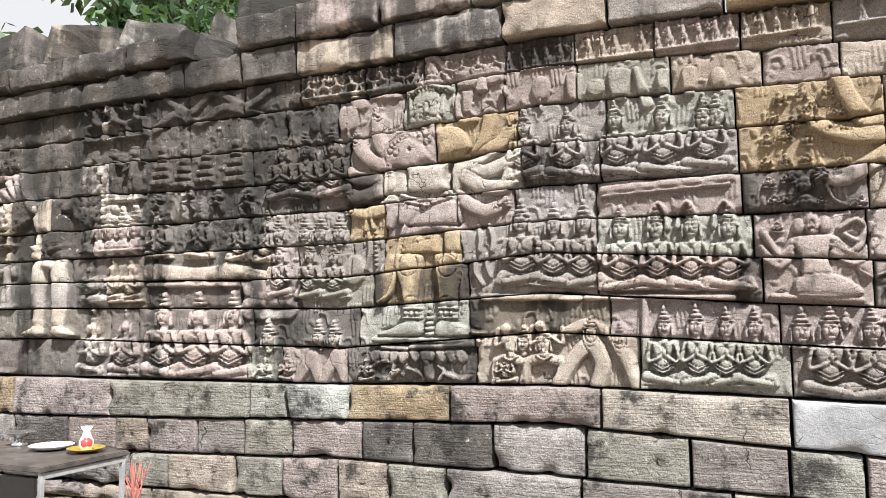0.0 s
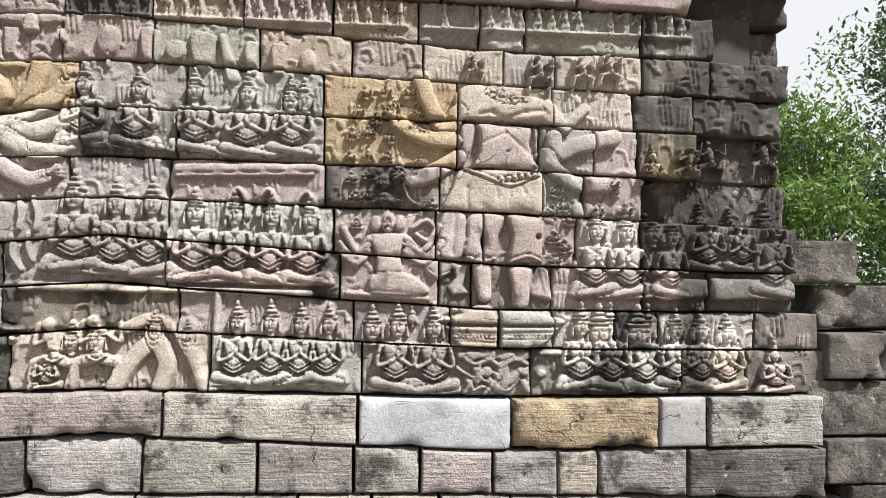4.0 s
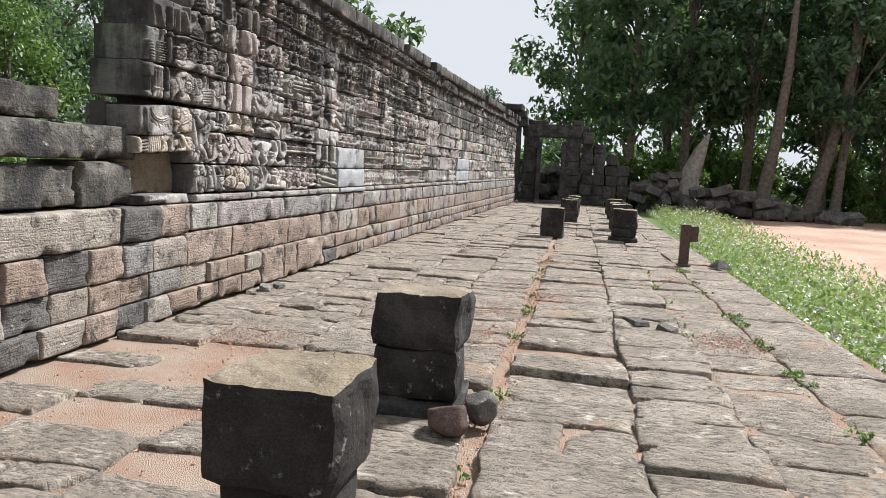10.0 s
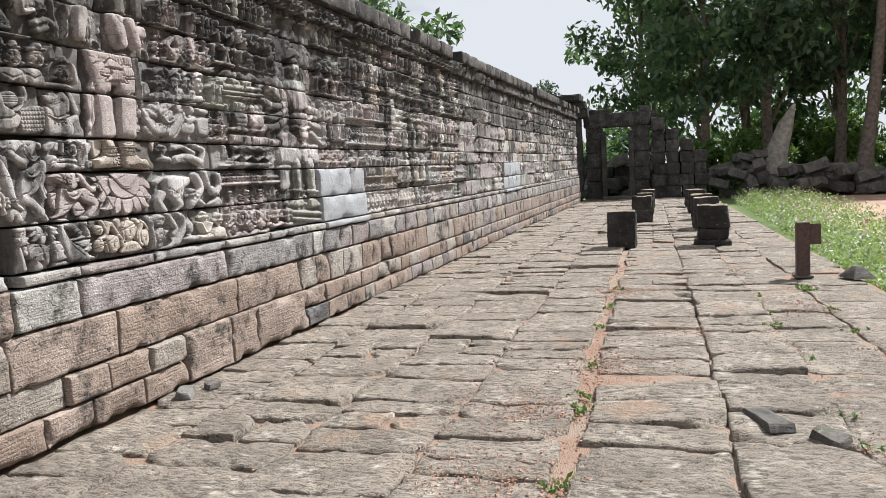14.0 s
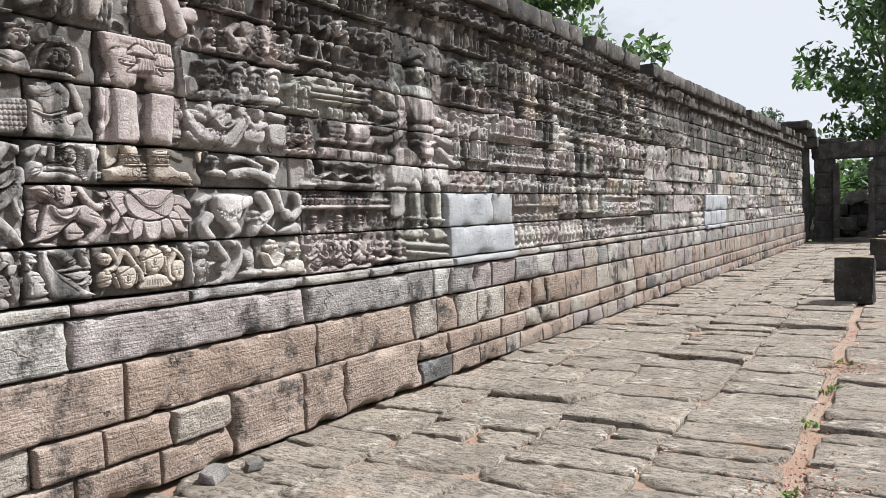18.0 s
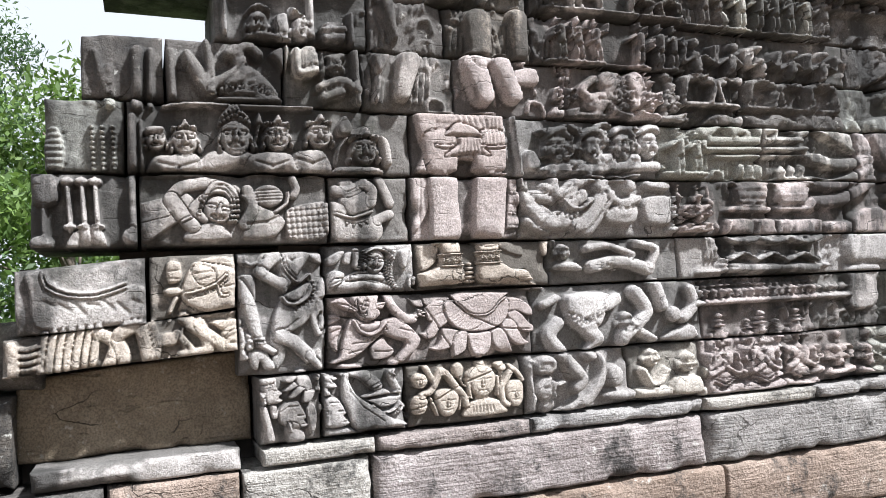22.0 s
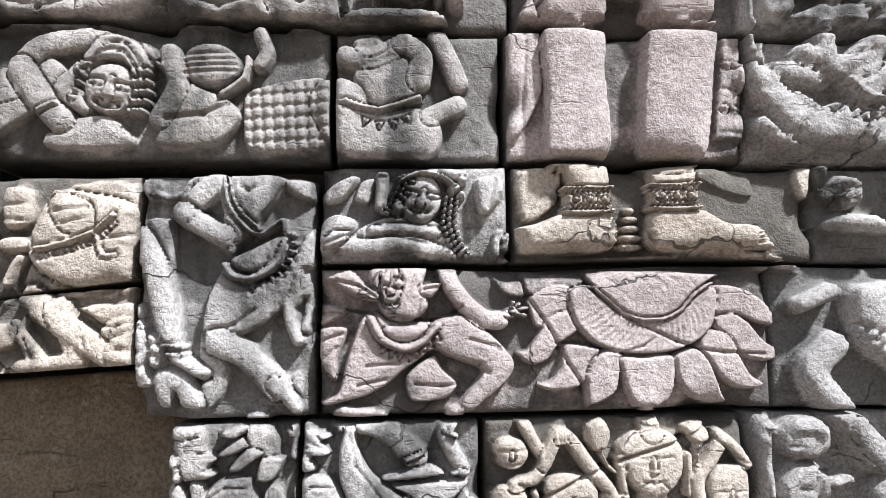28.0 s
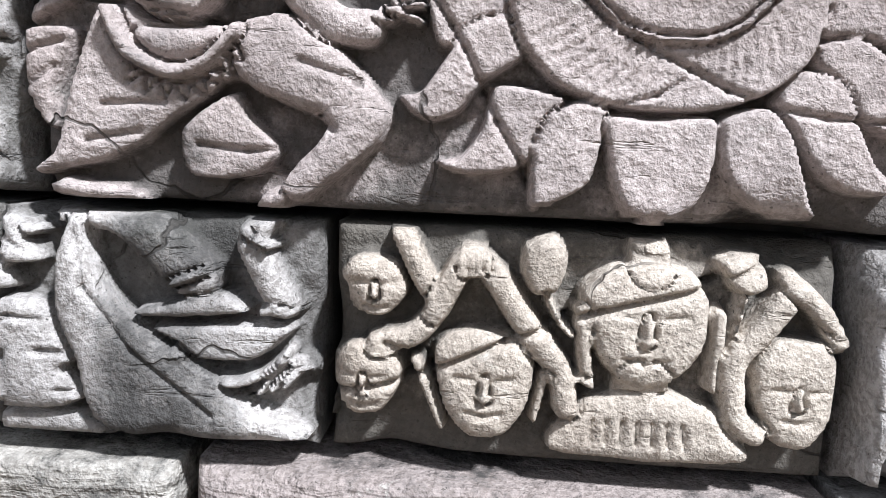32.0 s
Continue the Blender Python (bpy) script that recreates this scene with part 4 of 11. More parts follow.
A.cut(.007, .006, (-2.87, 1.361), (-2.807, 1.339))
A.cut(.007, .006, (-3.467, 1.36), (-3.414, 1.372))
A.cut(.007, .006, (-2.885, 1.365), (-2.818, 1.343))
A.ell(-3.162, 1.32, .044, .02, 0, .032)
A.ell(-3.163, 1.356, .042, .021, 0, .032)
A.ell(-3.163, 1.391, .034, .021, 0, .032)
A.ell(-3.163, 1.427, .03, .02, 0, .032)
A.ell(-3.163, 1.463, .018, .02, 0, .032)
A.cap(-3.58, 1.283, -2.811, 1.272, .023, .023, .036)
A.cap(-3.511, 1.232, -3.322, 1.219, .019, .019, .03)
A.cap(-3.292, 1.229, -2.826, 1.251, .022, .019, .032)
A.plate(.03, .027, (-3.594, 1.205), (-3.518, 1.204), (-3.525, 1.154), (-3.57, 1.115), (-3.601, 1.148))
A.plate(.03, .027, (-3.522, 1.204), (-3.446, 1.203), (-3.453, 1.153), (-3.498, 1.114), (-3.529, 1.147))
A.plate(.03, .027, (-3.45, 1.203), (-3.375, 1.202), (-3.382, 1.152), (-3.427, 1.114), (-3.457, 1.146))
A.plate(.03, .027, (-3.379, 1.202), (-3.304, 1.201), (-3.311, 1.151), (-3.355, 1.113), (-3.386, 1.145))
A.plate(.034, .033, (-3.225, 1.207), (-3.113, 1.206), (-3.121, 1.149), (-3.169, 1.1), (-3.217, 1.15))
A.plate(.03, .027, (-3.307, 1.208), (-3.233, 1.207), (-3.217, 1.157), (-3.254, 1.122), (-3.292, 1.158))
A.plate(.03, .026, (-3.11, 1.209), (-3.036, 1.208), (-3.021, 1.155), (-3.057, 1.12), (-3.095, 1.156))
A.plate(.03, .027, (-3.039, 1.212), (-2.965, 1.211), (-2.95, 1.154), (-2.987, 1.12), (-3.024, 1.155))
A.plate(.03, .026, (-2.969, 1.215), (-2.895, 1.214), (-2.881, 1.154), (-2.917, 1.119), (-2.954, 1.154))
A.cap(-3.169, 1.114, -3.164, 1.03, .03, .034, .028)
A.rope(.015, .022, (-3.6, 1.09), (-3.525, 1.132), (-3.427, 1.117), (-3.471, 1.025), (-3.561, 1.026))
A.ell(-3.426, 1.053, .067, .026, 30, .022)
A.ell(-3.501, 1.004, .081, .022, 10, .02)
A.rope(.015, .022, (-3.321, 1.088), (-3.239, 1.059), (-3.201, 1.009), (-3.283, .995))
A.ell(-3.002, 1.042, .074, .026, 160, .022)
A.ell(-2.906, 1.027, .067, .022, 20, .02)
A.rope(.015, .022, (-3.091, 1.107), (-3.053, 1.071), (-3.09, 1.015))
A.rope(.017, .022, (-2.797, 2.041), (-2.782, 1.947), (-2.789, 1.869))
A.rope(.017, .022, (-2.723, 2.039), (-2.693, 1.945), (-2.701, 1.866))
A.rope(.017, .022, (-2.826, 1.827), (-2.826, 1.727), (-2.774, 1.647))
A.rope(.017, .022, (-2.738, 1.839), (-2.745, 1.767), (-2.716, 1.695))
A.rope(.017, .022, (-3.627, 2.031), (-3.617, 1.892), (-3.647, 1.776))
A.beads(.015, .022, (-3.573, 2.029), (-3.57, 1.774))
A.rope(.018, .022, (-3.644, 2.193), (-3.65, 2.054))
A.rope(.018, .022, (-3.613, 2.192), (-3.589, 2.067))
# rows beside it
A.devotee(-5.483, .962, .698, .036, rnd, 1)
A.devotee(-5.142, .965, .695, .036, rnd, 1)
A.devotee(-4.801, .968, .692, .036, rnd, 1)
A.devotee(-5.55, 1.905, .468, .036, rnd, .95)
A.devotee(-5.139, 1.891, .477, .036, rnd, .95)
A.devotee(-4.752, 1.862, .435, .036, rnd, .9)
A.devotee(-4.516, 1.838, .426, .036, rnd, .8)
A.cap(-5.642, 1.824, -5.229, 1.786, .078, .062, .024)
A.cap(-5.228, 1.77, -4.841, 1.8, .075, .055, .024)
A.cap(-4.865, 1.808, -4.511, 1.749, .072, .048, .024)
A.cap(-5.654, 1.714, -4.715, 1.698, .026, .026, .025)
A.tower(-5.558, 2.519, .359, .03)
A.tower(-5.328, 2.488, .342, .03)
A.tower(-5.104, 2.504, .339, .03)
A.tower(-4.812, 2.486, .377, .03)
A.dancer(-5.573, 2.276, .193, .034, 1)
A.dancer(-5.271, 2.303, .19, .034, 1)
A.dancer(-4.974, 2.267, .188, .034, 1)
A.dancer(-4.686, 2.231, .219, .034, 1)
A.devotee(-4.377, 2.309, .515, .036, rnd, .9)
A.devotee(-4.149, 2.297, .534, .036, rnd, .85)
A.devotee(-3.916, 2.3, .536, .036, rnd, .95)
A.crowned(-4.388, 1.995, .222, .036)
A.crowned(-4.16, 1.978, .227, .036)
A.crowned(-4.027, 1.972, .227, .036)
A.crowned(-3.868, 1.966, .225, .036)
A.devotee(-4.383, 1.578, .449, .036, rnd, .9)
A.devotee(-4.113, 1.565, .451, .036, rnd, .9)
A.devotee(-3.9, 1.561, .43, .036, rnd, .9)
A.ell(-3.744, 1.774, .095, .112, 0, .025)
A.cap(-4.626, 1.688, -4.463, 1.652, .103, .085, .025)
A.cap(-4.302, 1.513, -4.646, 1.511, .09, .09, .02)
A.crowned(-4.467, 1.199, .238, .036)
A.crowned(-4.032, 1.217, .214, .036)
A.crowned(-3.901, 1.217, .212, .036)
A.devotee(-4.5, .978, .221, .036, rnd, 1)
A.devotee(-4.309, .979, .219, .036, rnd, 1)
A.cap(-4.226, .964, -4.096, 1.159, .036, .054, .025)
A.cap(-4.028, .966, -4.096, 1.159, .035, .053, .025)
A.cap(-4.006, .966, -3.886, 1.174, .035, .053, .025)
A.cap(-3.811, .968, -3.886, 1.174, .034, .052, .025)
A.devotee(-3.638, .988, .209, .036, rnd, 1)
A.cap(-5.689, 3.525, -4.542, 3.531, .052, .042, .017)
A.rope(.042, .022, (-5.619, 2.991), (-5.417, 3.104), (-5.162, 2.997), (-4.919, 3.103), (-4.58, 2.99))
A.rope(.036, .02, (-5.524, 3.245), (-5.265, 3.091), (-5.02, 3.24), (-4.725, 3.086), (-4.489, 3.19))
A.ell(-3.972, 2.877, .063, .117, 0, .022)
A.ell(-4.08, 2.874, .049, .072, 0, .022)
A.ell(-3.848, 2.887, .04, .114, 0, .022)
A.ell(-4.255, 3.085, .083, .046, 30, .019)
A.ell(-3.717, 2.996, .088, .053, 150, .019)
A.parasol(-2.759, 2.834, .23, .03)
A.parasol(-2.601, 2.821, .159, .03)
A.devotee(-2.473, 2.317, .485, .036, rnd, .95)
A.devotee(-2.495, 1.62, .587, .036, rnd, .95)
A.devotee(-2.285, 1.604, .562, .036, rnd, .85)
A.devotee(-2.186, 2.3, .485, .036, rnd, .95)
A.devotee(-2.1, 1.589, .585, .036, rnd, .8)
A.devotee(-1.863, 2.287, .506, .036, rnd, .95)
A.devotee(-1.585, 2.271, .513, .036, rnd, .95)
A.devotee(-1.336, 2.284, .492, .036, rnd, .95)
A.devotee(-1.848, 1.569, .552, .036, rnd, .95)
A.devotee(-1.64, 1.572, .538, .036, rnd, .8)
A.devotee(-1.45, 1.56, .548, .036, rnd, .8)
A.devotee(-1.241, 1.556, .534, .036, rnd, .9)
A.rope(.018, .031, (-1.69, 1.958), (-1.673, 2.063), (-1.63, 2.11), (-1.59, 2.059), (-1.578, 1.953))
A.rope(.018, .031, (-1.523, 1.958), (-1.506, 2.062), (-1.464, 2.109), (-1.424, 2.058), (-1.413, 1.96))
A.rope(.017, .031, (-1.318, 1.949), (-1.302, 2.045), (-1.253, 2.098), (-1.208, 2.04), (-1.197, 1.95))
A.cap(-1.963, 2.214, -1.216, 2.234, .032, .032, .025)
A.cap(-1.964, 2.178, -1.217, 2.2, .014, .014, .022)
A.cap(-2.769, 1.56, -2.128, 1.547, .027, .027, .027)
A.cap(-2.084, 1.546, -1.223, 1.528, .022, .022, .027)
A.ell(-2.35, 2.919, .065, .091, 0, .025)
A.cap(-2.351, 2.837, -2.352, 2.781, .015, .015, .022)
A.plate(.025, .022, (-2.178, 2.993), (-2.081, 2.983), (-2.099, 2.815), (-2.166, 2.82))
A.ell(-1.987, 2.878, .061, .065, 0, .025)
A.plate(.025, .022, (-1.912, 2.982), (-1.767, 2.968), (-1.796, 2.788), (-1.886, 2.796))
A.cap(-1.738, 2.965, -1.672, 2.741, .022, .043, .025)
A.plate(.025, .021, (-1.611, 2.938), (-1.533, 2.93), (-1.544, 2.766), (-1.6, 2.771))
A.plate(.025, .021, (-1.463, 2.931), (-1.373, 2.929), (-1.391, 2.767), (-1.454, 2.765))
A.ell(-1.259, 2.847, .048, .068, 0, .025)
A.dancer(-2.58, .996, .415, .034, -1)
A.dancer(-2.354, .998, .428, .034, -1)
A.devotee(-2.619, .996, .252, .036, rnd, 1.1)
A.crowned(-2.495, 1.194, .187, .036)
A.crowned(-2.361, 1.193, .193, .036)
A.rope(.052, .034, (-2.052, 1.281), (-2.163, 1.175), (-2.264, 1.016))
A.rope(.052, .034, (-2.052, 1.281), (-1.99, 1.14), (-2.029, 1.001))
A.rope(.047, .034, (-1.916, 1.297), (-1.831, 1.14), (-1.781, 1.002))
A.rope(.037, .031, (-2.204, 1.335), (-2.076, 1.386), (-1.951, 1.332))
A.crowned(-2.058, 1.263, .176, .036)
A.crowned(-1.88, 1.227, .174, .036)
A.ell(-1.898, 1.332, .077, .063, 0, .025)
A.cap(-1.728, 1.521, -1.74, .992, .025, .025, .025)
A.devotee(-1.63, 1, .495, .036, rnd, .8)
A.devotee(-1.432, 1.002, .503, .036, rnd, .8)
A.devotee(-1.278, 1.003, .485, .036, rnd, .8)
A.devotee(-1.127, 1.004, .481, .036, rnd, .8)
# second many-armed figure
A.plate(.04, .082, (-.413, 2.694), (-.358, 2.733), (-.264, 2.742), (-.133, 2.707), (.102, 2.668), (.172, 2.63), (.183, 2.513), (.056, 2.509), (-.09, 2.53), (-.272, 2.535), (-.398, 2.533), (-.422, 2.618))
A.cut(.014, .007, (-.277, 2.562), (-.197, 2.579), (-.139, 2.535), (-.006, 2.584), (.099, 2.593))
A.beads(.016, .045, (-.233, 2.692), (-.168, 2.647), (-.096, 2.636), (-.03, 2.654), (.016, 2.652))
A.beads(.01, .044, (-.226, 2.712), (-.134, 2.673), (-.003, 2.666))
A.plate(.04, .066, (-.286, 2.514), (-.127, 2.504), (.027, 2.5), (.019, 2.398), (.042, 2.315), (.072, 2.253), (-.15, 2.255), (-.308, 2.258), (-.278, 2.342), (-.275, 2.438))
A.plate(.026, .033, (-.379, 2.505), (-.299, 2.508), (-.31, 2.385), (-.367, 2.27), (-.388, 2.347))
A.plate(.026, .033, (.043, 2.493), (.127, 2.489), (.097, 2.374), (.074, 2.294), (.052, 2.39))
A.cut(.01, .005, (-.277, 2.39), (-.122, 2.459), (.011, 2.344))
A.ell(-.113, 2.349, .016, .01, 0, -.01)
A.plate(.04, .061, (-.388, 2.244), (-.275, 2.253), (.085, 2.252), (.107, 2.002), (-.127, 1.996), (-.469, 2.011), (-.438, 2.129))
A.rope(.013, .046, (-.361, 2.25), (-.231, 2.204), (-.088, 2.157), (.065, 2.226))
A.ell(-.146, 2.19, .021, .02, 0, .05)
A.ell(-.106, 2.195, .021, .019, 0, .05)
A.ell(-.067, 2.201, .021, .02, 0, .05)
A.ell(-.027, 2.206, .021, .019, 0, .05)
A.ell(.012, 2.211, .021, .02, 0, .05)
A.ell(.051, 2.217, .021, .019, 0, .05)
A.cut(.008, .004, (-.18, 2.161), (-.169, 2.086))
A.cut(.008, .004, (-.088, 2.157), (-.105, 2.043))
A.cut(.008, .004, (-.029, 2.162), (-.005, 2.107))
A.cut(.013, .006, (-.315, 2.234), (-.345, 2.14), (-.342, 2.024))
A.plate(.04, .073, (-.324, 1.989), (-.127, 1.983), (-.158, 1.862), (-.189, 1.728), (-.352, 1.746), (-.348, 1.868))
A.plate(.04, .073, (-.107, 1.989), (.093, 1.969), (.101, 1.841), (.083, 1.721), (-.091, 1.726), (-.08, 1.86))
A.plate(.024, .034, (-.482, 1.994), (-.344, 1.983), (-.365, 1.74), (-.517, 1.757))
A.cut(.01, .005, (-.41, 1.978), (-.424, 1.762))
A.rope(.013, .044, (-.339, 1.739), (-.255, 1.717), (-.182, 1.735))
A.rope(.013, .044, (-.092, 1.719), (.007, 1.75), (.083, 1.721))
A.ell(.069, 1.862, .019, .022, 0, -.03)
A.cap(-.255, 1.696, -.235, 1.522, .056, .043, .038)
A.plate(.038, .045, (-.099, 1.686), (.043, 1.682), (.031, 1.556), (.015, 1.457), (-.069, 1.458), (-.078, 1.565))
A.plate(.018, .024, (-.591, 1.719), (-.399, 1.714), (-.441, 1.647), (-.508, 1.608), (-.567, 1.637))
A.rope(.008, .022, (-.572, 1.671), (-.514, 1.629), (-.434, 1.654))
A.plate(.022, .023, (-.432, 1.708), (-.327, 1.698), (-.358, 1.578), (-.314, 1.53), (-.419, 1.519), (-.457, 1.567), (-.409, 1.626), round=0)
A.plate(.022, .022, (.049, 1.682), (.133, 1.68), (.148, 1.58), (.17, 1.493), (.1, 1.508), (.024, 1.536))
A.cut(.008, .005, (.075, 1.668), (.102, 1.554))
A.cut(.008, .005, (.103, 1.667), (.14, 1.534))
A.plate(.038, .04, (-.476, 1.393), (-.37, 1.421), (-.29, 1.469), (-.205, 1.468), (-.162, 1.394), (-.17, 1.357), (-.444, 1.365))
A.plate(.038, .04, (-.141, 1.433), (.014, 1.443), (.141, 1.408), (.223, 1.39), (.221, 1.354), (-.131, 1.356))
A.cut(.007, .007, (-.469, 1.402), (-.403, 1.405))
A.cut(.006, .007, (.173, 1.407), (.223, 1.396))
A.cut(.007, .007, (-.455, 1.409), (-.39, 1.411))
A.cut(.006, .007, (.172, 1.394), (.223, 1.383))
A.cut(.007, .007, (-.442, 1.415), (-.376, 1.418))
A.cut(.006, .007, (.172, 1.381), (.222, 1.37))
A.cut(.006, .007, (-.429, 1.422), (-.363, 1.424))
A.cut(.006, .007, (.171, 1.368), (.221, 1.357))
A.plate(.034, .02, (-.464, 1.352), (-.157, 1.347), (-.162, 1.221), (-.377, 1.221), (-.427, 1.278), round=0)
A.plate(.034, .02, (-.144, 1.347), (.208, 1.347), (.141, 1.263), (.069, 1.218), (-.149, 1.218), round=0)
A.cut(.009, .007, (-.452, 1.315), (-.165, 1.307))
A.cut(.009, .007, (-.14, 1.307), (.181, 1.315))
A.beads(.01, .038, (-.42, 1.291), (-.166, 1.284))
A.beads(.01, .038, (-.134, 1.284), (.149, 1.289))
A.cut(.009, .006, (-.401, 1.264), (-.167, 1.254))
A.plate(.026, .02, (-.344, 1.21), (-.253, 1.206), (-.275, 1.157), (-.308, 1.14), (-.333, 1.157))
A.plate(.026, .019, (-.244, 1.209), (-.153, 1.205), (-.174, 1.155), (-.207, 1.139), (-.232, 1.156))
A.plate(.026, .02, (-.143, 1.208), (-.053, 1.203), (-.074, 1.154), (-.107, 1.138), (-.132, 1.155))
A.plate(.026, .019, (-.044, 1.206), (.046, 1.202), (.025, 1.153), (-.008, 1.137), (-.033, 1.154))
A.cap(-.118, 1.194, -.125, .997, .029, .038, .024)
A.rope(.013, .024, (-.393, 1.112), (-.323, 1.065), (-.227, 1.037), (-.171, .978))
A.rope(.013, .022, (-.3, .979), (-.241, 1.004), (-.178, .964))
A.plate(.028, .02, (-.302, 1.124), (-.25, 1.11), (-.239, 1.057), (-.272, 1.038), (-.297, 1.077))
A.plate(.028, .019, (-.193, 1.096), (-.142, 1.076), (-.15, 1.023), (-.182, 1.043))
A.rope(.013, .022, (-.094, .983), (-.047, 1.029), (-.019, 1.088), (.013, 1.107))
A.ell(-.013, 1.088, .026, .045, 60, .024)
A.ell(.095, 1.08, .038, .032, 0, .022)
A.ell(-.003, 1.009, .045, .019, 20, .02)
A.rope(.051, .036, (-.613, 2.767), (-.582, 2.66), (-.525, 2.553), (-.467, 2.467))
A.rope(.054, .036, (-.468, 2.454), (-.432, 2.514), (-.404, 2.568))
A.rope(.049, .038, (-.422, 2.41), (-.543, 2.415), (-.662, 2.455), (-.735, 2.507))
A.ell(-.765, 2.536, .034, .031, 120, .038)
A.rope(.011, .038, (-.765, 2.536), (-.76, 2.599))
A.rope(.011, .038, (-.765, 2.536), (-.783, 2.597))
A.rope(.011, .038, (-.765, 2.536), (-.804, 2.586))
A.rope(.011, .038, (-.765, 2.536), (-.819, 2.567))
A.rope(.051, .038, (-.399, 2.313), (-.501, 2.248), (-.59, 2.197), (-.664, 2.186))
A.ell(-.71, 2.208, .034, .031, 175, .038)
A.rope(.011, .038, (-.71, 2.208), (-.757, 2.248))
A.rope(.011, .038, (-.71, 2.208), (-.768, 2.227))
A.rope(.011, .038, (-.71, 2.208), (-.771, 2.204))
A.rope(.011, .038, (-.71, 2.208), (-.765, 2.181))
A.plate(.03, .02, (-.763, 2.238), (-.734, 2.32), (-.702, 2.242))
A.rope(.01, .024, (-.705, 2.153), (-.68, 2.076), (-.648, 2.048))
A.rope(.053, .036, (.164, 2.439), (.18, 2.35), (.285, 2.393), (.428, 2.434), (.525, 2.457))
A.rope(.048, .036, (.108, 2.34), (.182, 2.249), (.289, 2.184), (.404, 2.173), (.487, 2.176))
A.ell(.512, 2.172, .032, .029, 5, .036)
A.rope(.01, .036, (.512, 2.172), (.555, 2.145))
A.rope(.01, .036, (.512, 2.172), (.562, 2.164))
A.rope(.01, .036, (.512, 2.172), (.561, 2.185))
A.rope(.01, .036, (.512, 2.172), (.553, 2.203))
A.rope(.04, .028, (.133, 2.632), (.189, 2.561), (.232, 2.504))
A.rope(.036, .028, (.232, 2.504), (.292, 2.563), (.353, 2.621))
A.face(-.817, 2.165, .04, .049, .029)
A.face(-.816, 2.068, .044, .042, .027)
A.face(-.793, 1.933, .046, .065, .036)
A.ell(-.861, 1.925, .034, .052, 0, .029)
A.ell(-.725, 1.93, .035, .054, 0, .029)
A.plate(.034, .068, (-.917, 1.862), (-.676, 1.869), (-.718, 1.753), (-.695, 1.554), (-.852, 1.554), (-.859, 1.745))
A.rope(.023, .031, (-.904, 1.834), (-.962, 1.76), (-1.039, 1.886))
A.rope(.023, .029, (-.904, 1.8), (-.987, 1.732), (-1.063, 1.813))
A.rope(.023, .027, (-.903, 1.767), (-.967, 1.699), (-1.053, 1.753))
A.rope(.024, .031, (-.681, 1.84), (-.594, 1.767), (-.508, 1.914))
A.rope(.024, .029, (-.686, 1.805), (-.572, 1.739), (-.49, 1.822))
A.rope(.024, .027, (-.691, 1.771), (-.599, 1.71), (-.518, 1.757))
A.plate(.036, .062, (-.884, 1.638), (-.68, 1.646), (-.565, 1.572), (-.581, 1.52), (-.878, 1.521))
A.rope(.016, .025, (-.655, 1.904), (-.574, 1.95), (-.519, 1.894), (-.573, 1.834), (-.633, 1.87))
A.cap(-1.015, 1.532, -.57, 1.503, .02, .02, .025)
A.devotee(-.925, 2.633, .113, .026, rnd, 1.3)
A.devotee(-.808, 2.65, .103, .026, rnd, 1.3)
A.devotee(-.683, 2.646, .11, .026, rnd, 1.3)
A.devotee(-.964, 2.527, .102, .026, rnd, 1.3)
A.devotee(-.867, 2.491, .102, .026, rnd, 1.3)
A.devotee(-1, 2.395, .106, .026, rnd, 1.3)
A.devotee(-.911, 2.408, .107, .026, rnd, 1.3)
A.devotee(-.762, 2.575, .091, .026, rnd, 1.3)
A.devotee(-.628, 2.524, .11, .026, rnd, 1.3)
A.devotee(-.792, 2.383, .097, .026, rnd, 1.3)
A.devotee(-.605, 2.438, .082, .026, rnd, 1.3)
A.devotee(-.66, 2.451, .093, .026, rnd, 1.3)
A.devotee(-1.011, 2.26, .106, .026, rnd, 1.3)
A.devotee(-.909, 2.278, .096, .026, rnd, 1.3)
A.devotee(-.802, 2.274, .097, .026, rnd, 1.3)
A.devotee(-.609, 2.246, .105, .026, rnd, 1.3)
A.devotee(-1.002, 2.149, .1, .026, rnd, 1.3)
A.devotee(-.901, 2.171, .096, .026, rnd, 1.3)
A.devotee(-.657, 2.191, .081, .026, rnd, 1.3)
A.devotee(-.98, 2.038, .101, .026, rnd, 1.3)
A.devotee(-.905, 2.042, .101, .026, rnd, 1.3)
A.devotee(-.736, 2.032, .075, .026, rnd, 1.3)
A.devotee(-.534, 2.007, .098, .026, rnd, 1.3)
A.devotee(-.597, 1.975, .075, .026, rnd, 1.3)
A.devotee(-.97, 1.893, .09, .026, rnd, 1.3)
A.devotee(.186, 2.092, .112, .026, rnd, 1.3)
A.devotee(.161, 1.974, .111, .026, rnd, 1.3)
A.devotee(.23, 2.007, .112, .026, rnd, 1.3)
A.devotee(.262, 1.928, .106, .026, rnd, 1.3)
A.devotee(.168, 1.82, .111, .026, rnd, 1.3)
A.devotee(.237, 1.765, .118, .026, rnd, 1.3)
A.devotee(.18, 1.69, .111, .026, rnd, 1.3)
A.devotee(.541, 2.103, .079, .026, rnd, 1.3)
A.devotee(.435, 1.971, .127, .026, rnd, 1.3)
A.devotee(.607, 1.977, .129, .026, rnd, 1.3)
A.ell(.345, 2.024, .079, .053, 0, .025)
A.devotee(.409, 1.499, .56, .036, rnd, .8)
A.devotee(.614, 1.498, .55, .036, rnd, .8)
A.crowned(.76, 1.82, .211, .036)
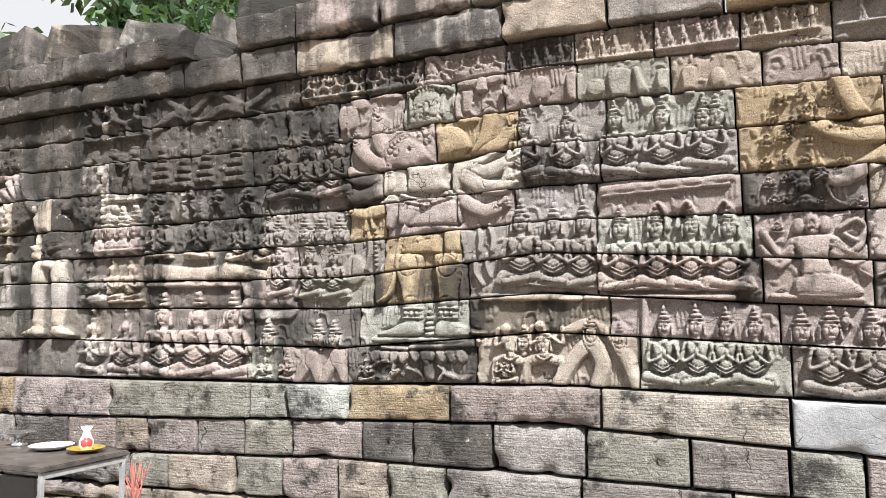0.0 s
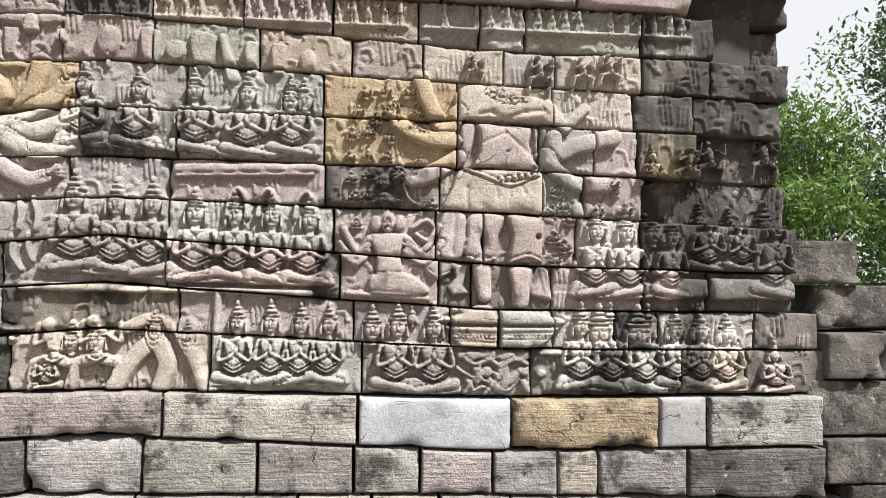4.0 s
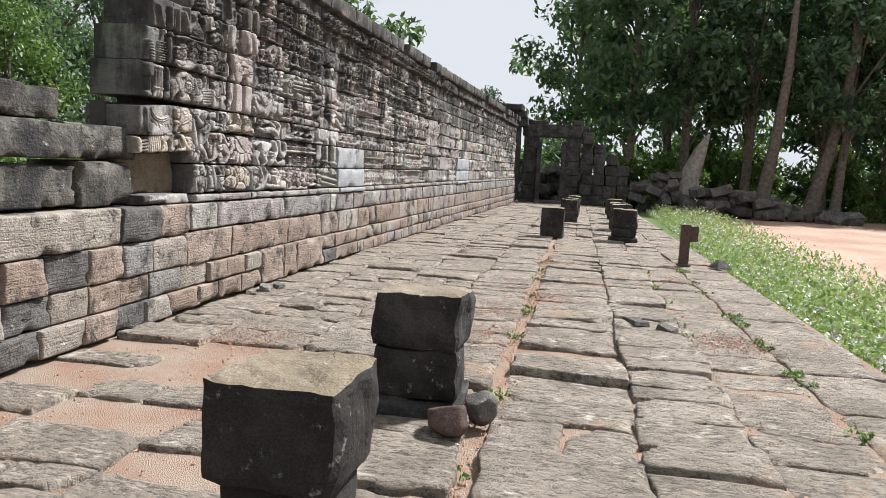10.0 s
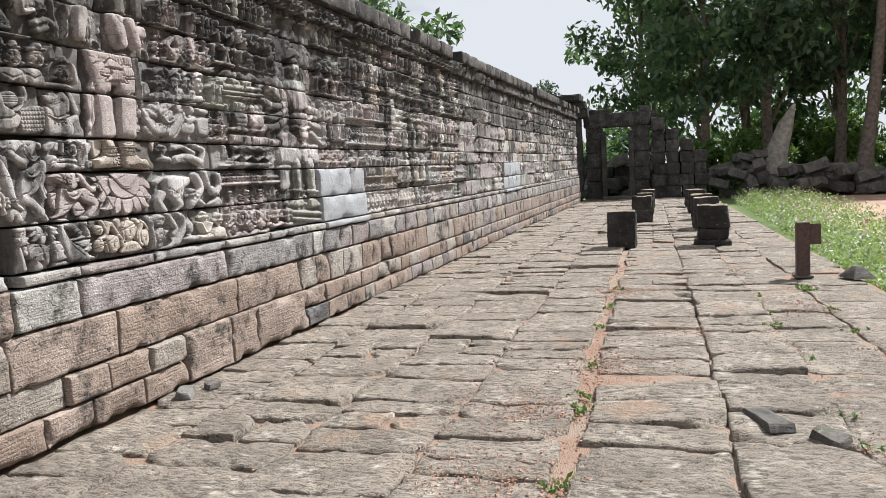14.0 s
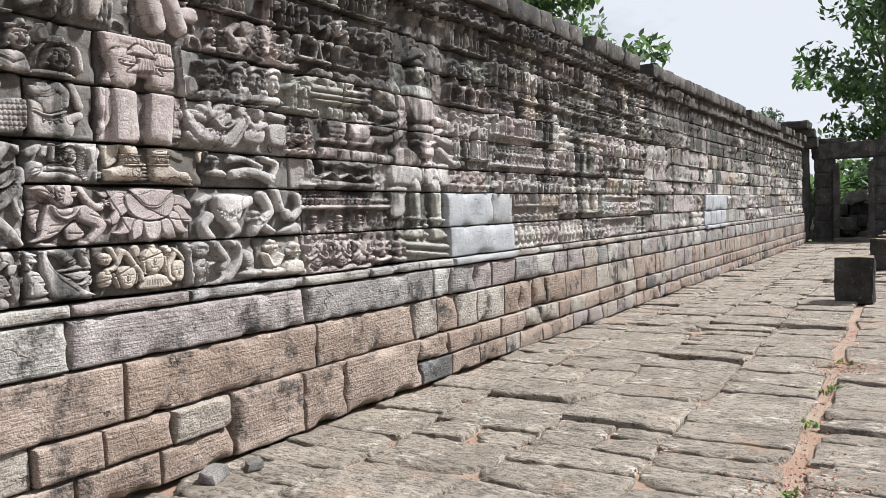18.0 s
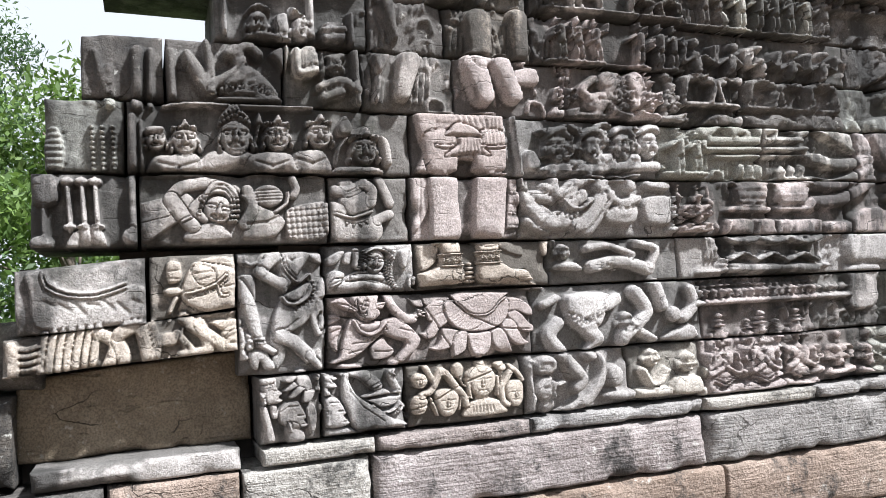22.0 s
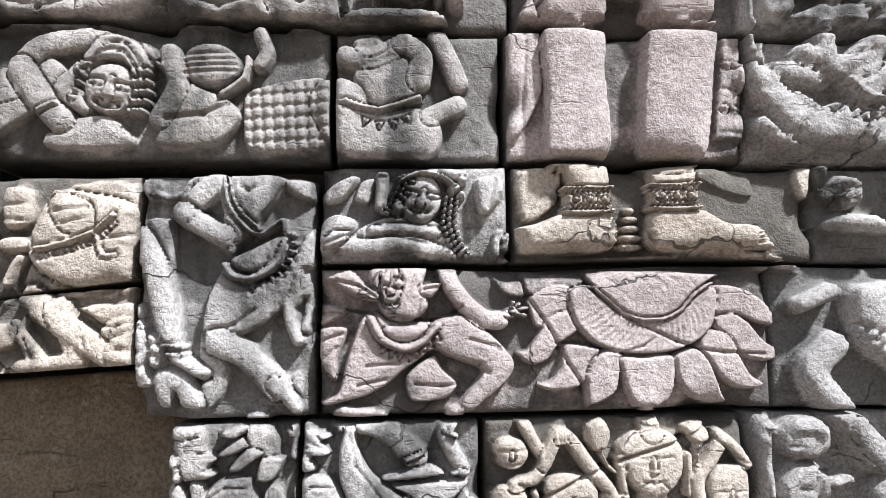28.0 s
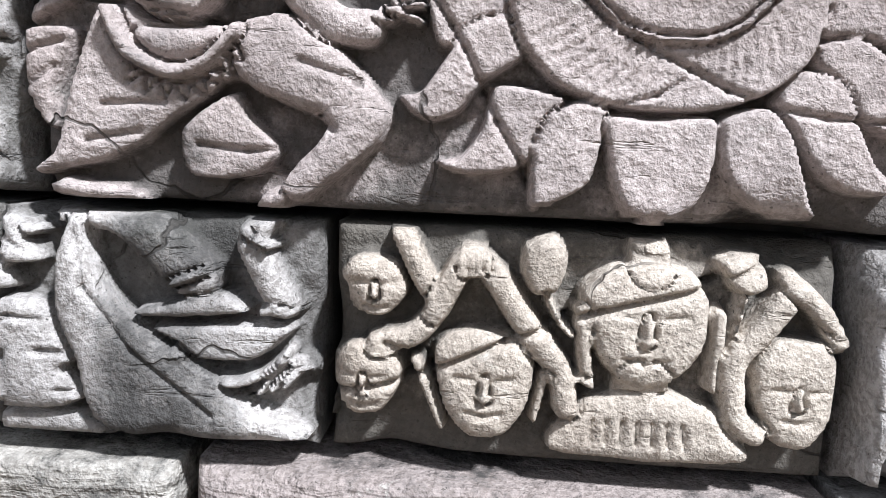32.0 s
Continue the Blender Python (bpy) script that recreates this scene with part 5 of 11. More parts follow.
A.devotee(-.742, .962, .53, .036, rnd, .9)
A.devotee(-.524, .95, .535, .036, rnd, .9)
A.crowned(-.874, 1.253, .223, .036)
A.crowned(-.651, 1.346, .123, .036)
A.cap(-.936, 1.249, -.397, 1.234, .017, .017, .025)
A.rope(.017, .025, (-.345, .976), (-.288, 1.061), (-.26, 1.118))
A.rope(.017, .025, (-.23, .964), (-.158, 1.055), (-.144, 1.114))
A.ell(-.26, 1.059, .07, .026, 60, .025)
A.ell(-.173, 1.011, .075, .026, 130, .025)
A.ell(-.317, 1.018, .052, .023, 120, .025)
A.ell(-.07, 1.051, .066, .027, 50, .025)
A.ell(.005, 1.003, .06, .027, 120, .025)
A.cap(-.374, 1.181, .035, 1.179, .025, .025, .025)
A.rope(.017, .024, (-.346, 1.162), (-.289, 1.131), (-.202, 1.157), (-.144, 1.126), (-.055, 1.158), (.02, 1.132))
A.ell(-.217, 1.087, .035, .035, 0, .025)
A.devotee(.327, .966, .533, .036, rnd, .85)
A.devotee(.514, .957, .541, .036, rnd, .8)
A.devotee(.714, .947, .544, .036, rnd, .8)
A.crowned(.436, 1.217, .275, .036)
A.crowned(.667, 1.21, .275, .036)
A.cap(.096, 1.196, .88, 1.191, .019, .019, .022)
A.devotee(1.088, 1.655, .446, .036, rnd, .95)
A.devotee(1.298, 1.657, .419, .036, rnd, .9)
A.devotee(1.5, 1.494, .625, .036, rnd, .8)
A.devotee(.867, 1.497, .522, .036, rnd, .8)
A.cap(.811, 1.568, 1.094, 1.575, .07, .056, .025)
A.cap(1.131, 1.569, 1.583, 1.576, .072, .058, .025)
A.devotee(.901, .97, .494, .036, rnd, .85)
A.devotee(1.05, .963, .5, .036, rnd, .8)
A.devotee(1.21, .956, .489, .036, rnd, .85)
A.devotee(1.51, .948, .324, .036, rnd, 1.2)
A.dancer(1.171, 2.199, .303, .034, -1)
A.dancer(1.519, 2.217, .319, .034, -1)
A.devotee(.764, 2.165, .254, .036, rnd, .9)
A.dancer(.972, 2.175, .252, .034, 1)
A.dancer(.09, 2.7, .248, .034, -1)
A.dancer(.344, 2.725, .222, .034, -1)
A.dancer(.507, 2.741, .225, .034, -1)
A.dancer(-.298, 2.751, .18, .034, -1)
A.crowned(-1.274, 2.537, .219, .036)
A.crowned(-1.351, 2.529, .201, .036)

# two bands to a row of seated figures
for x0, x1, rows in ((-6.4, -5.72, ((0.98, .56, "devotee"), (1.58, .40, "devotee"), (2.00, .40, "heads"), (2.42, .46, "stander"), (2.95, .4, "dancer"))),
                     (-7.9, -7.2, ((0.98, .5, "devotee"), (1.55, .5, "stander"), (2.1, .5, "dancer"), (2.7, .4, "devotee")))):
    for z, s, kind in rows:
        A.frieze(x0, x1, z, s, 0.042, rnd, (kind,))
for x0, x1 in ((-4.2, -2.6), (-2.6, -0.7), (-0.6, 1.0)):
    A.frieze(x0, x1, 3.06, 0.20, 0.024, rnd, ("dancer", "stander"))

wall_1 = tagged(solid("wall_1", -7.9, 1.45, 0.16, 0.46, 0, 3.3, CORE), "weathered sandstone gallery wall carved with standing and seated figures", "wall", kind="structure")
mixed = {"pink": 4, "grey": 3, "tan": 2, "green": 1.2, "pale": 1.0, "ochre": 0.5}
for c, row in enumerate(WEST_JOINTS):
    low, high = level(STATIONS, WEST_LEVELS[c]), level(STATIONS, WEST_LEVELS[c + 1])
    for x0, x1 in zip(row, row[1:]):
        if c == 14 and -5.3 < x0 < -4.8:
            continue
        mid = 0.5 * (x0 + x1)
        z = 0.5 * float(low(mid) + high(mid))
        carved = 3 < c < 13
        name = tone(rnd, mixed if c > 2 else {"grey": 3, "dark": 0.8, "tan": 2.2, "pink": 1.6, "green": 1.0})
        for (px, pz), n in WEST_TONES.items():
            if x0 < px < x1 and float(low(px)) < pz < float(high(px)):
                name = n
        dirty = carved and (x1 > 1.05 or x0 < -4.5) or c > 12
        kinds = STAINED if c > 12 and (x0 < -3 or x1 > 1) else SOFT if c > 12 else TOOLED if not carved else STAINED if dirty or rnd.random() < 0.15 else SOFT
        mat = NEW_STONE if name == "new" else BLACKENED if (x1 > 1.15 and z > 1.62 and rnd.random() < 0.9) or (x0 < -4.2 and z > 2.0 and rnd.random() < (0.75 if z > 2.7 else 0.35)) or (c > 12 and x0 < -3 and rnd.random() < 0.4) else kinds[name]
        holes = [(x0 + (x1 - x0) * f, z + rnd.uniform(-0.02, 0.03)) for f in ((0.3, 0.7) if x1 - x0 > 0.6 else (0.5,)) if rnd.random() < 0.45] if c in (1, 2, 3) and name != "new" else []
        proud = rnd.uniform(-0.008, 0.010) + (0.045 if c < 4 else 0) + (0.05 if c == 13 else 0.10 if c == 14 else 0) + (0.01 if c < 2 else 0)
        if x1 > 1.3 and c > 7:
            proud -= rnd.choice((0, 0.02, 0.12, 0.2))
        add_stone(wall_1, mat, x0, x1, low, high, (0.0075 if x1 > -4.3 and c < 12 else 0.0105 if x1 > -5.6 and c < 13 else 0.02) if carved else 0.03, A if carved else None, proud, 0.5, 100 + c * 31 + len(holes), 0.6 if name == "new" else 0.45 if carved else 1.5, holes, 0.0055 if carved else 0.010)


# ---- fallen stretch between the two carved walls ----
def bed(z):
    return lambda x: np.full(np.shape(x), float(z)) if np.ndim(x) else z


def slope(x0, z0, x1, z1):
    return level((x0, x1), (z0, z1))


wall_2 = tagged(solid("wall_2", 1.9, 7.2, 0.22, 0.46, 0, 0.95, CORE), "collapsed stretch of blackened sandstone wall with displaced blocks", "wall", kind="structure")
base_mix = {"tan": 3, "red": 2.5, "grey": 1.4, "dark": 1.3}
for c, (z0, z1, row) in enumerate(((0.0, 0.20, (1.9, 2.3, 2.78, 3.2, 3.62, 4.1, 4.45, 4.9, 5.3, 5.75, 6.2, 6.6, 7.0, 7.4, 7.9)),
                                   (0.20, 0.42, (1.95, 2.45, 2.9, 3.3, 3.75, 4.1, 4.6, 5.0, 5.45, 5.9, 6.3, 6.7, 7.1, 7.6, 8.1)),
                                   (0.42, 0.69, (1.8, 2.31, 2.72, 3.2, 3.68, 4.09, 4.55, 5.0, 5.45, 5.85, 6.3, 6.75, 7.15, 7.7)),
                                   (0.69, 0.98, (2.31, 3.72, 5.32, 6.24, 6.7, 7.3, 7.79)))):
    for x0, x1 in zip(row, row[1:]):
        name = tone(rnd, base_mix if x0 > 3 else {"grey": 1, "dark": 4})
        mat = RUINED if x0 < 2.6 + 0.5 * c or c == 3 and x0 < 5.2 else TOOLED[name]
        hole = [(3.9, 0.86)] if c == 3 and x0 == 3.72 else [(x0 + 0.2, 0.3)] if rnd.random() < 0.3 else []
        add_stone(wall_2, mat, x0, x1, bed(z0), bed(z1), 0.03, None, rnd.uniform(0.02, 0.06) + (0.03 if c == 0 else 0.0), 0.55, 7 * c, 1.2, hole)
for x0, x1, z0, z1, back, tilt in ((1.72, 2.52, 0.69, 1.02, 0.02, 0.02), (1.82, 2.20, 1.03, 1.32, -0.02, 0.0), (2.20, 3.38, 1.04, 1.33, 0.02, 0.0), (3.38, 3.84, 1.08, 1.32, 0.06, 0.01),
                                   (3.84, 4.70, 1.06, 1.33, 0.08, 0.01), (1.84, 2.40, 1.33, 1.61, 0.12, 0.0), (2.40, 3.27, 1.33, 1.62, 0.10, 0.01), (3.29, 4.66, 1.33, 1.60, 0.05, -0.02),
                                   (1.62, 2.13, 1.60, 1.88, 0.10, 0.0), (4.46, 5.5, 1.60, 1.84, 0.10, 0.0), (5.5, 6.2, 1.60, 1.84, 0.14, 0.02), (4.72, 5.4, 1.30, 1.60, 0.12, 0.0), (5.4, 6.3, 1.33, 1.60, 0.06, 0.02),
                                   (4.85, 6.35, 0.98, 1.30, 0.10, 0.04), (3.55, 4.5, 0.98, 1.08, -0.02, -0.03), (2.55, 3.5, 0.98, 1.06, 0.00, 0.02), (6.35, 7.0, 0.98, 1.34, 0.06, 0.0), (6.2, 7.1, 1.34, 1.62, 0.10, 0.0),
                                   (4.5, 4.85, 0.98, 1.16, 0.05, 0.0)):
    add_stone(wall_2, RUINED if rnd.random() < 0.75 else BLACKENED, x0, x1, slope(x0, z0, x1, z0 + tilt * 0.5), slope(x0, z1 + tilt, x1, z1), 0.035, None, -back, 0.55 - back * 0.5, int(x0 * 50), 2.8, (), 0.010)

# ---- eastern wall ----
B = Carving()
fill_rnd = random.Random(32)
B.fill(10.1, 13.0, 1.02, 3.2, 0.014, fill_rnd, 0.12)
B.fill(8.3, 9.3, 2.46, 3.2, 0.014, fill_rnd, 0.12)
B.fill(13.0, 20.0, 1.0, 3.4, 0.020, fill_rnd, 0.16)
rnd = random.Random(9)
# parts of the rows away from the kneeling beast
B.plate(.02, .033, (7.548, 1.578), (7.606, 1.712), (7.634, 1.814), (7.793, 1.826), (7.801, 1.609), (7.547, 1.594))
B.plate(.044, .05, (7.624, 1.797), (7.645, 1.814), (7.7, 1.807), (7.795, 1.78), (7.794, 1.689), (7.786, 1.621), (7.708, 1.603), (7.609, 1.644), (7.585, 1.7))
B.plate(.048, .033, (7.627, 1.782), (7.657, 1.803), (7.712, 1.78), (7.719, 1.74), (7.692, 1.721), (7.654, 1.728))
B.cut(.003, .007, (7.642, 1.766), (7.707, 1.774))
B.cut(.003, .006, (7.654, 1.74), (7.702, 1.751))
B.rope(.006, .054, (7.607, 1.689), (7.661, 1.7), (7.72, 1.723), (7.757, 1.757))
B.beads(.005, .052, (7.618, 1.675), (7.672, 1.687), (7.728, 1.707), (7.766, 1.743))
B.rope(.006, .048, (7.725, 1.717), (7.736, 1.677), (7.76, 1.677))
B.cut(.004, .008, (7.747, 1.711), (7.791, 1.717))
B.plate(.038, .022, (7.536, 1.814), (7.586, 1.814), (7.595, 1.757), (7.583, 1.734), (7.54, 1.732))
B.cut(.003, .007, (7.538, 1.779), (7.586, 1.782))
B.cut(.003, .007, (7.539, 1.751), (7.583, 1.748))
B.ell(7.558, 1.7, .04, .02, 0, .034)
B.rope(.011, .032, (7.546, 1.622), (7.56, 1.655), (7.57, 1.672))
B.cap(7.623, 1.564, 7.714, 1.492, .028, .02, .042)
B.cap(7.712, 1.496, 7.756, 1.454, .021, .014, .04)
B.plate(.038, .022, (7.73, 1.521), (7.764, 1.554), (7.813, 1.548), (7.828, 1.508), (7.81, 1.464), (7.773, 1.454))
B.cut(.003, .007, (7.754, 1.509), (7.808, 1.531))
B.plate(.03, .01, (7.554, 1.446), (7.617, 1.45), (7.692, 1.453), (7.768, 1.434), (7.828, 1.442), (7.829, 1.409), (7.556, 1.413))
B.cap(7.571, 1.533, 7.627, 1.467, .022, .015, .034)
B.rope(.007, .03, (7.591, 1.555), (7.583, 1.511), (7.601, 1.467))
B.plate(.03, .011, (7.687, 1.571), (7.747, 1.582), (7.78, 1.565), (7.742, 1.543))
B.plate(.05, .02, (8.041, 3.144), (9.228, 3.249), (9.226, 3.221), (8.04, 3.118))
B.face(8.811, 3.117, .103, .135, .05)
B.ell(8.816, 3.227, .13, .054, 0, .04)
B.rope(.034, .04, (8.996, 3.201), (9.061, 3.095), (9.159, 3.075))
B.rope(.022, .04, (8.97, 3.255), (9.004, 3.091), (8.957, 2.991))
B.cap(8.483, 2.944, 8.517, 2.788, .036, .021, .04)
B.cap(8.887, 2.691, 8.934, 2.548, .067, .056, .054)
B.cap(9.025, 2.699, 9.086, 2.555, .056, .05, .054)
B.cap(8.924, 2.894, 8.93, 2.733, .073, .062, .044)
B.cap(9.138, 2.949, 9.14, 2.745, .052, .046, .04)
B.ell(9.657, 2.649, .102, .072, 0, .044)
B.cap(9.53, 2.547, 9.743, 2.597, .052, .046, .04)
B.cap(9.78, 2.669, 9.859, 2.533, .056, .05, .04)
B.plate(.04, .02, (8.398, 2.704), (8.434, 2.603), (8.489, 2.709))
B.cap(8.434, 2.603, 8.418, 2.501, .016, .016, .034)
B.cap(8.579, 2.688, 8.535, 2.531, .057, .042, .042)
B.devotee(10.419, 1.121, .315, .04, rnd)
B.devotee(10.616, 1.104, .324, .04, rnd)
B.devotee(10.803, 1.091, .332, .04, rnd)
B.devotee(11.031, 1.078, .339, .04, rnd)
B.devotee(11.268, 1.064, .346, .04, rnd)
B.cap(10.329, 1.55, 10.879, 1.568, .037, .037, .034)
# dancer with a raised leg before her
B.plate(.018, .011, (7.926, 1.521), (7.965, 1.493), (7.991, 1.425), (7.963, 1.374), (7.93, 1.37))
B.plate(.014, .01, (8.042, 1.377), (8.085, 1.421), (8.128, 1.442), (8.143, 1.407), (8.12, 1.366))
B.plate(.03, .018, (7.815, 1.749), (7.834, 1.757), (7.874, 1.741), (7.873, 1.635), (7.86, 1.657), (7.838, 1.71))
B.plate(.03, .01, (7.796, 1.831), (7.838, 1.837), (7.834, 1.787), (7.809, 1.8))
B.rope(.0099, .026, (7.839, 1.803), (7.859, 1.794), (7.887, 1.804), (7.906, 1.832), (7.935, 1.839))
B.plate(.048, .034, (7.808, 1.738), (7.832, 1.723), (7.86, 1.672), (7.879, 1.618), (7.894, 1.521), (7.903, 1.48), (7.928, 1.463), (7.953, 1.44), (7.939, 1.423), (7.912, 1.433), (7.865, 1.47), (7.845, 1.52), (7.821, 1.611), (7.802, 1.673))
B.plate(.036, .02, (7.824, 1.52), (7.854, 1.514), (7.865, 1.487), (7.856, 1.45), (7.829, 1.454))
B.cut(.004, .008, (7.834, 1.477), (7.857, 1.473))
B.cut(.003, .007, (7.836, 1.498), (7.857, 1.499))
B.rope(.005, .052, (7.861, 1.495), (7.901, 1.492))
B.rope(.004, .052, (7.865, 1.479), (7.905, 1.476))
B.beads(.005, .052, (7.863, 1.487), (7.903, 1.484))
B.plate(.036, .022, (7.837, 1.438), (7.875, 1.452), (7.914, 1.435), (7.942, 1.376), (7.929, 1.365), (7.894, 1.369), (7.882, 1.398), (7.875, 1.369), (7.849, 1.372))
B.cut(.004, .01, (7.88, 1.404), (7.883, 1.369))
B.cut(.003, .009, (7.92, 1.428), (7.928, 1.416))
B.cut(.003, .009, (7.928, 1.431), (7.936, 1.419))
B.cut(.003, .009, (7.937, 1.434), (7.945, 1.422))
B.cut(.003, .009, (7.945, 1.437), (7.953, 1.425))
B.plate(.036, .024, (7.978, 1.659), (8.005, 1.628), (8.046, 1.624), (8.094, 1.647), (8.137, 1.718), (8.166, 1.748), (8.163, 1.663), (8.133, 1.631), (8.105, 1.581), (8.065, 1.539), (8.012, 1.511), (7.962, 1.489), (7.941, 1.5), (7.932, 1.531), (7.94, 1.588), (7.957, 1.627))
B.rope(.03, .04, (7.966, 1.5), (8.017, 1.476), (8.056, 1.437), (8.082, 1.408))
B.rope(.017, .04, (8.08, 1.414), (8.106, 1.387), (8.123, 1.364))
B.cut(.004, .009, (7.95, 1.526), (7.996, 1.534), (8.038, 1.566))
B.cut(.003, .006, (8.071, 1.553), (8.089, 1.522))
B.rope(.016, .032, (8.133, 1.631), (8.122, 1.593), (8.105, 1.569), (8.11, 1.534), (8.124, 1.503))
B.rope(.012, .026, (8.141, 1.621), (8.148, 1.574), (8.139, 1.525))
B.plate(.036, .024, (8.086, 1.833), (8.146, 1.84), (8.164, 1.83), (8.163, 1.795), (8.14, 1.79), (8.1, 1.808))
B.plate(.044, .034, (7.952, 1.839), (8, 1.845), (8.068, 1.848), (8.1, 1.833), (8.083, 1.797), (8.053, 1.757), (8.036, 1.719), (8.008, 1.697), (7.993, 1.667), (7.977, 1.683), (7.959, 1.716), (7.97, 1.755), (7.957, 1.804))
B.rope(.028, .04, (7.958, 1.826), (7.92, 1.795), (7.894, 1.767))
B.rope(.025, .044, (7.892, 1.761), (7.935, 1.735), (7.974, 1.714))
B.ell(7.892, 1.765, .026, .024, 0, .042)
B.rope(.005, .05, (7.976, 1.826), (7.982, 1.787), (8.003, 1.75), (8.03, 1.723), (8.054, 1.716))
B.rope(.004, .048, (7.985, 1.83), (7.994, 1.789), (8.014, 1.758), (8.042, 1.733))
B.cut(.004, .007, (7.983, 1.832), (8.023, 1.808), (8.071, 1.831))
B.cut(.003, .005, (7.997, 1.837), (8.026, 1.822), (8.055, 1.836))
B.plate(.042, .026, (7.983, 1.667), (8.031, 1.692), (8.089, 1.72), (8.103, 1.701), (8.094, 1.661), (8.046, 1.637), (8.001, 1.64))
B.cut(.003, .006, (8.054, 1.7), (8.064, 1.669), (8.053, 1.647))
B.cut(.0027, .005, (8.068, 1.704), (8.076, 1.677))
B.rope(.011, .05, (7.978, 1.655), (7.994, 1.635), (8.025, 1.627), (8.057, 1.639), (8.084, 1.661), (8.097, 1.693))
B.rope(.007, .046, (8.054, 1.72), (8.077, 1.738), (8.094, 1.748), (8.096, 1.726))
B.plate(.042, .004, (8.024, 1.621), (8.041, 1.621), (8.033, 1.599), round=0)
B.plate(.042, .004, (8.043, 1.621), (8.059, 1.629), (8.06, 1.606), round=0)
B.plate(.042, .004, (8.06, 1.63), (8.074, 1.639), (8.079, 1.616), round=0)
B.plate(.042, .004, (8.075, 1.639), (8.087, 1.652), (8.096, 1.63), round=0)
B.plate(.042, .004, (8.086, 1.651), (8.096, 1.664), (8.108, 1.644), round=0)
B.plate(.042, .004, (8.095, 1.662), (8.102, 1.679), (8.118, 1.662), round=0)
B.plate(.042, .004, (8.101, 1.676), (8.104, 1.694), (8.124, 1.682), round=0)
B.plate(.042, .004, (8.104, 1.693), (8.103, 1.711), (8.125, 1.702), round=0)
B.plate(.042, .004, (8.103, 1.71), (8.102, 1.728), (8.124, 1.721), round=0)
# reclining head
B.plate(.034, .018, (8.492, 1.837), (8.542, 1.845), (8.553, 1.811), (8.525, 1.768), (8.499, 1.767))
B.cut(.004, .008, (8.534, 1.836), (8.519, 1.774))
B.plate(.026, .014, (8.53, 1.724), (8.551, 1.731), (8.546, 1.671), (8.524, 1.666))
B.plate(.034, .016, (8.165, 1.809), (8.223, 1.842), (8.25, 1.838), (8.218, 1.793), (8.177, 1.78))
B.plate(.024, .012, (8.236, 1.793), (8.252, 1.833), (8.284, 1.838), (8.27, 1.784))
B.cap(8.296, 1.84, 8.291, 1.778, .015, .013, .042)
B.ell(8.296, 1.844, .018, .006, 0, .044)
B.plate(.03, .026, (8.335, 1.764), (8.414, 1.746), (8.428, 1.716), (8.459, 1.677), (8.437, 1.666), (8.386, 1.671), (8.296, 1.709), (8.222, 1.676), (8.206, 1.699), (8.262, 1.742))
B.rope(.02, .038, (8.218, 1.696), (8.271, 1.693), (8.336, 1.704), (8.395, 1.683), (8.435, 1.672))
B.rope(.013, .036, (8.276, 1.725), (8.335, 1.73), (8.406, 1.721))
B.cut(.004, .008, (8.245, 1.708), (8.316, 1.716), (8.385, 1.699))
B.plate(.042, .03, (8.16, 1.74), (8.197, 1.762), (8.236, 1.753), (8.243, 1.732), (8.208, 1.691), (8.169, 1.676))
B.plate(.048, .016, (8.169, 1.7), (8.194, 1.723), (8.229, 1.724), (8.218, 1.701), (8.183, 1.687))
B.cut(.004, .009, (8.177, 1.697), (8.227, 1.718))
B.plate(.038, .016, (8.325, 1.843), (8.392, 1.861), (8.474, 1.855), (8.468, 1.827), (8.416, 1.841), (8.345, 1.824))
B.ell(8.375, 1.794, .047, .054, -10, .044)
B.cap(8.383, 1.809, 8.374, 1.782, .005, .01, .054)
B.ell(8.356, 1.802, .014, .006, -12, .05)
B.ell(8.401, 1.797, .014, .006, -4, .05)
B.cut(.003, .009, (8.344, 1.81), (8.369, 1.806))
B.cut(.003, .009, (8.389, 1.805), (8.417, 1.803))
B.cut(.004, .01, (8.354, 1.772), (8.374, 1.764), (8.394, 1.769))
B.ell(8.372, 1.767, .016, .005, -10, .05)
B.beads(.006, .05, (8.341, 1.841), (8.324, 1.805), (8.307, 1.773), (8.285, 1.76))
B.beads(.006, .048, (8.429, 1.796), (8.422, 1.742), (8.436, 1.7), (8.463, 1.673))
B.beads(.006, .05, (8.35, 1.835), (8.332, 1.799), (8.316, 1.769), (8.294, 1.761))
B.beads(.006, .048, (8.442, 1.804), (8.435, 1.742), (8.448, 1.7), (8.473, 1.673))
B.beads(.006, .05, (8.359, 1.828), (8.34, 1.794), (8.325, 1.765), (8.303, 1.761))
B.beads(.006, .048, (8.455, 1.812), (8.448, 1.742), (8.46, 1.701), (8.483, 1.673))
B.ell(8.447, 1.816, .014, .013, 0, .048)
B.ell(8.464, 1.832, .011, .01, 0, .046)
B.ell(8.461, 1.802, .01, .01, 0, .046)
B.ell(8.328, 1.775, .013, .02, 0, .044)
B.rope(.005, .05, (8.333, 1.829), (8.373, 1.848), (8.422, 1.839), (8.444, 1.822))
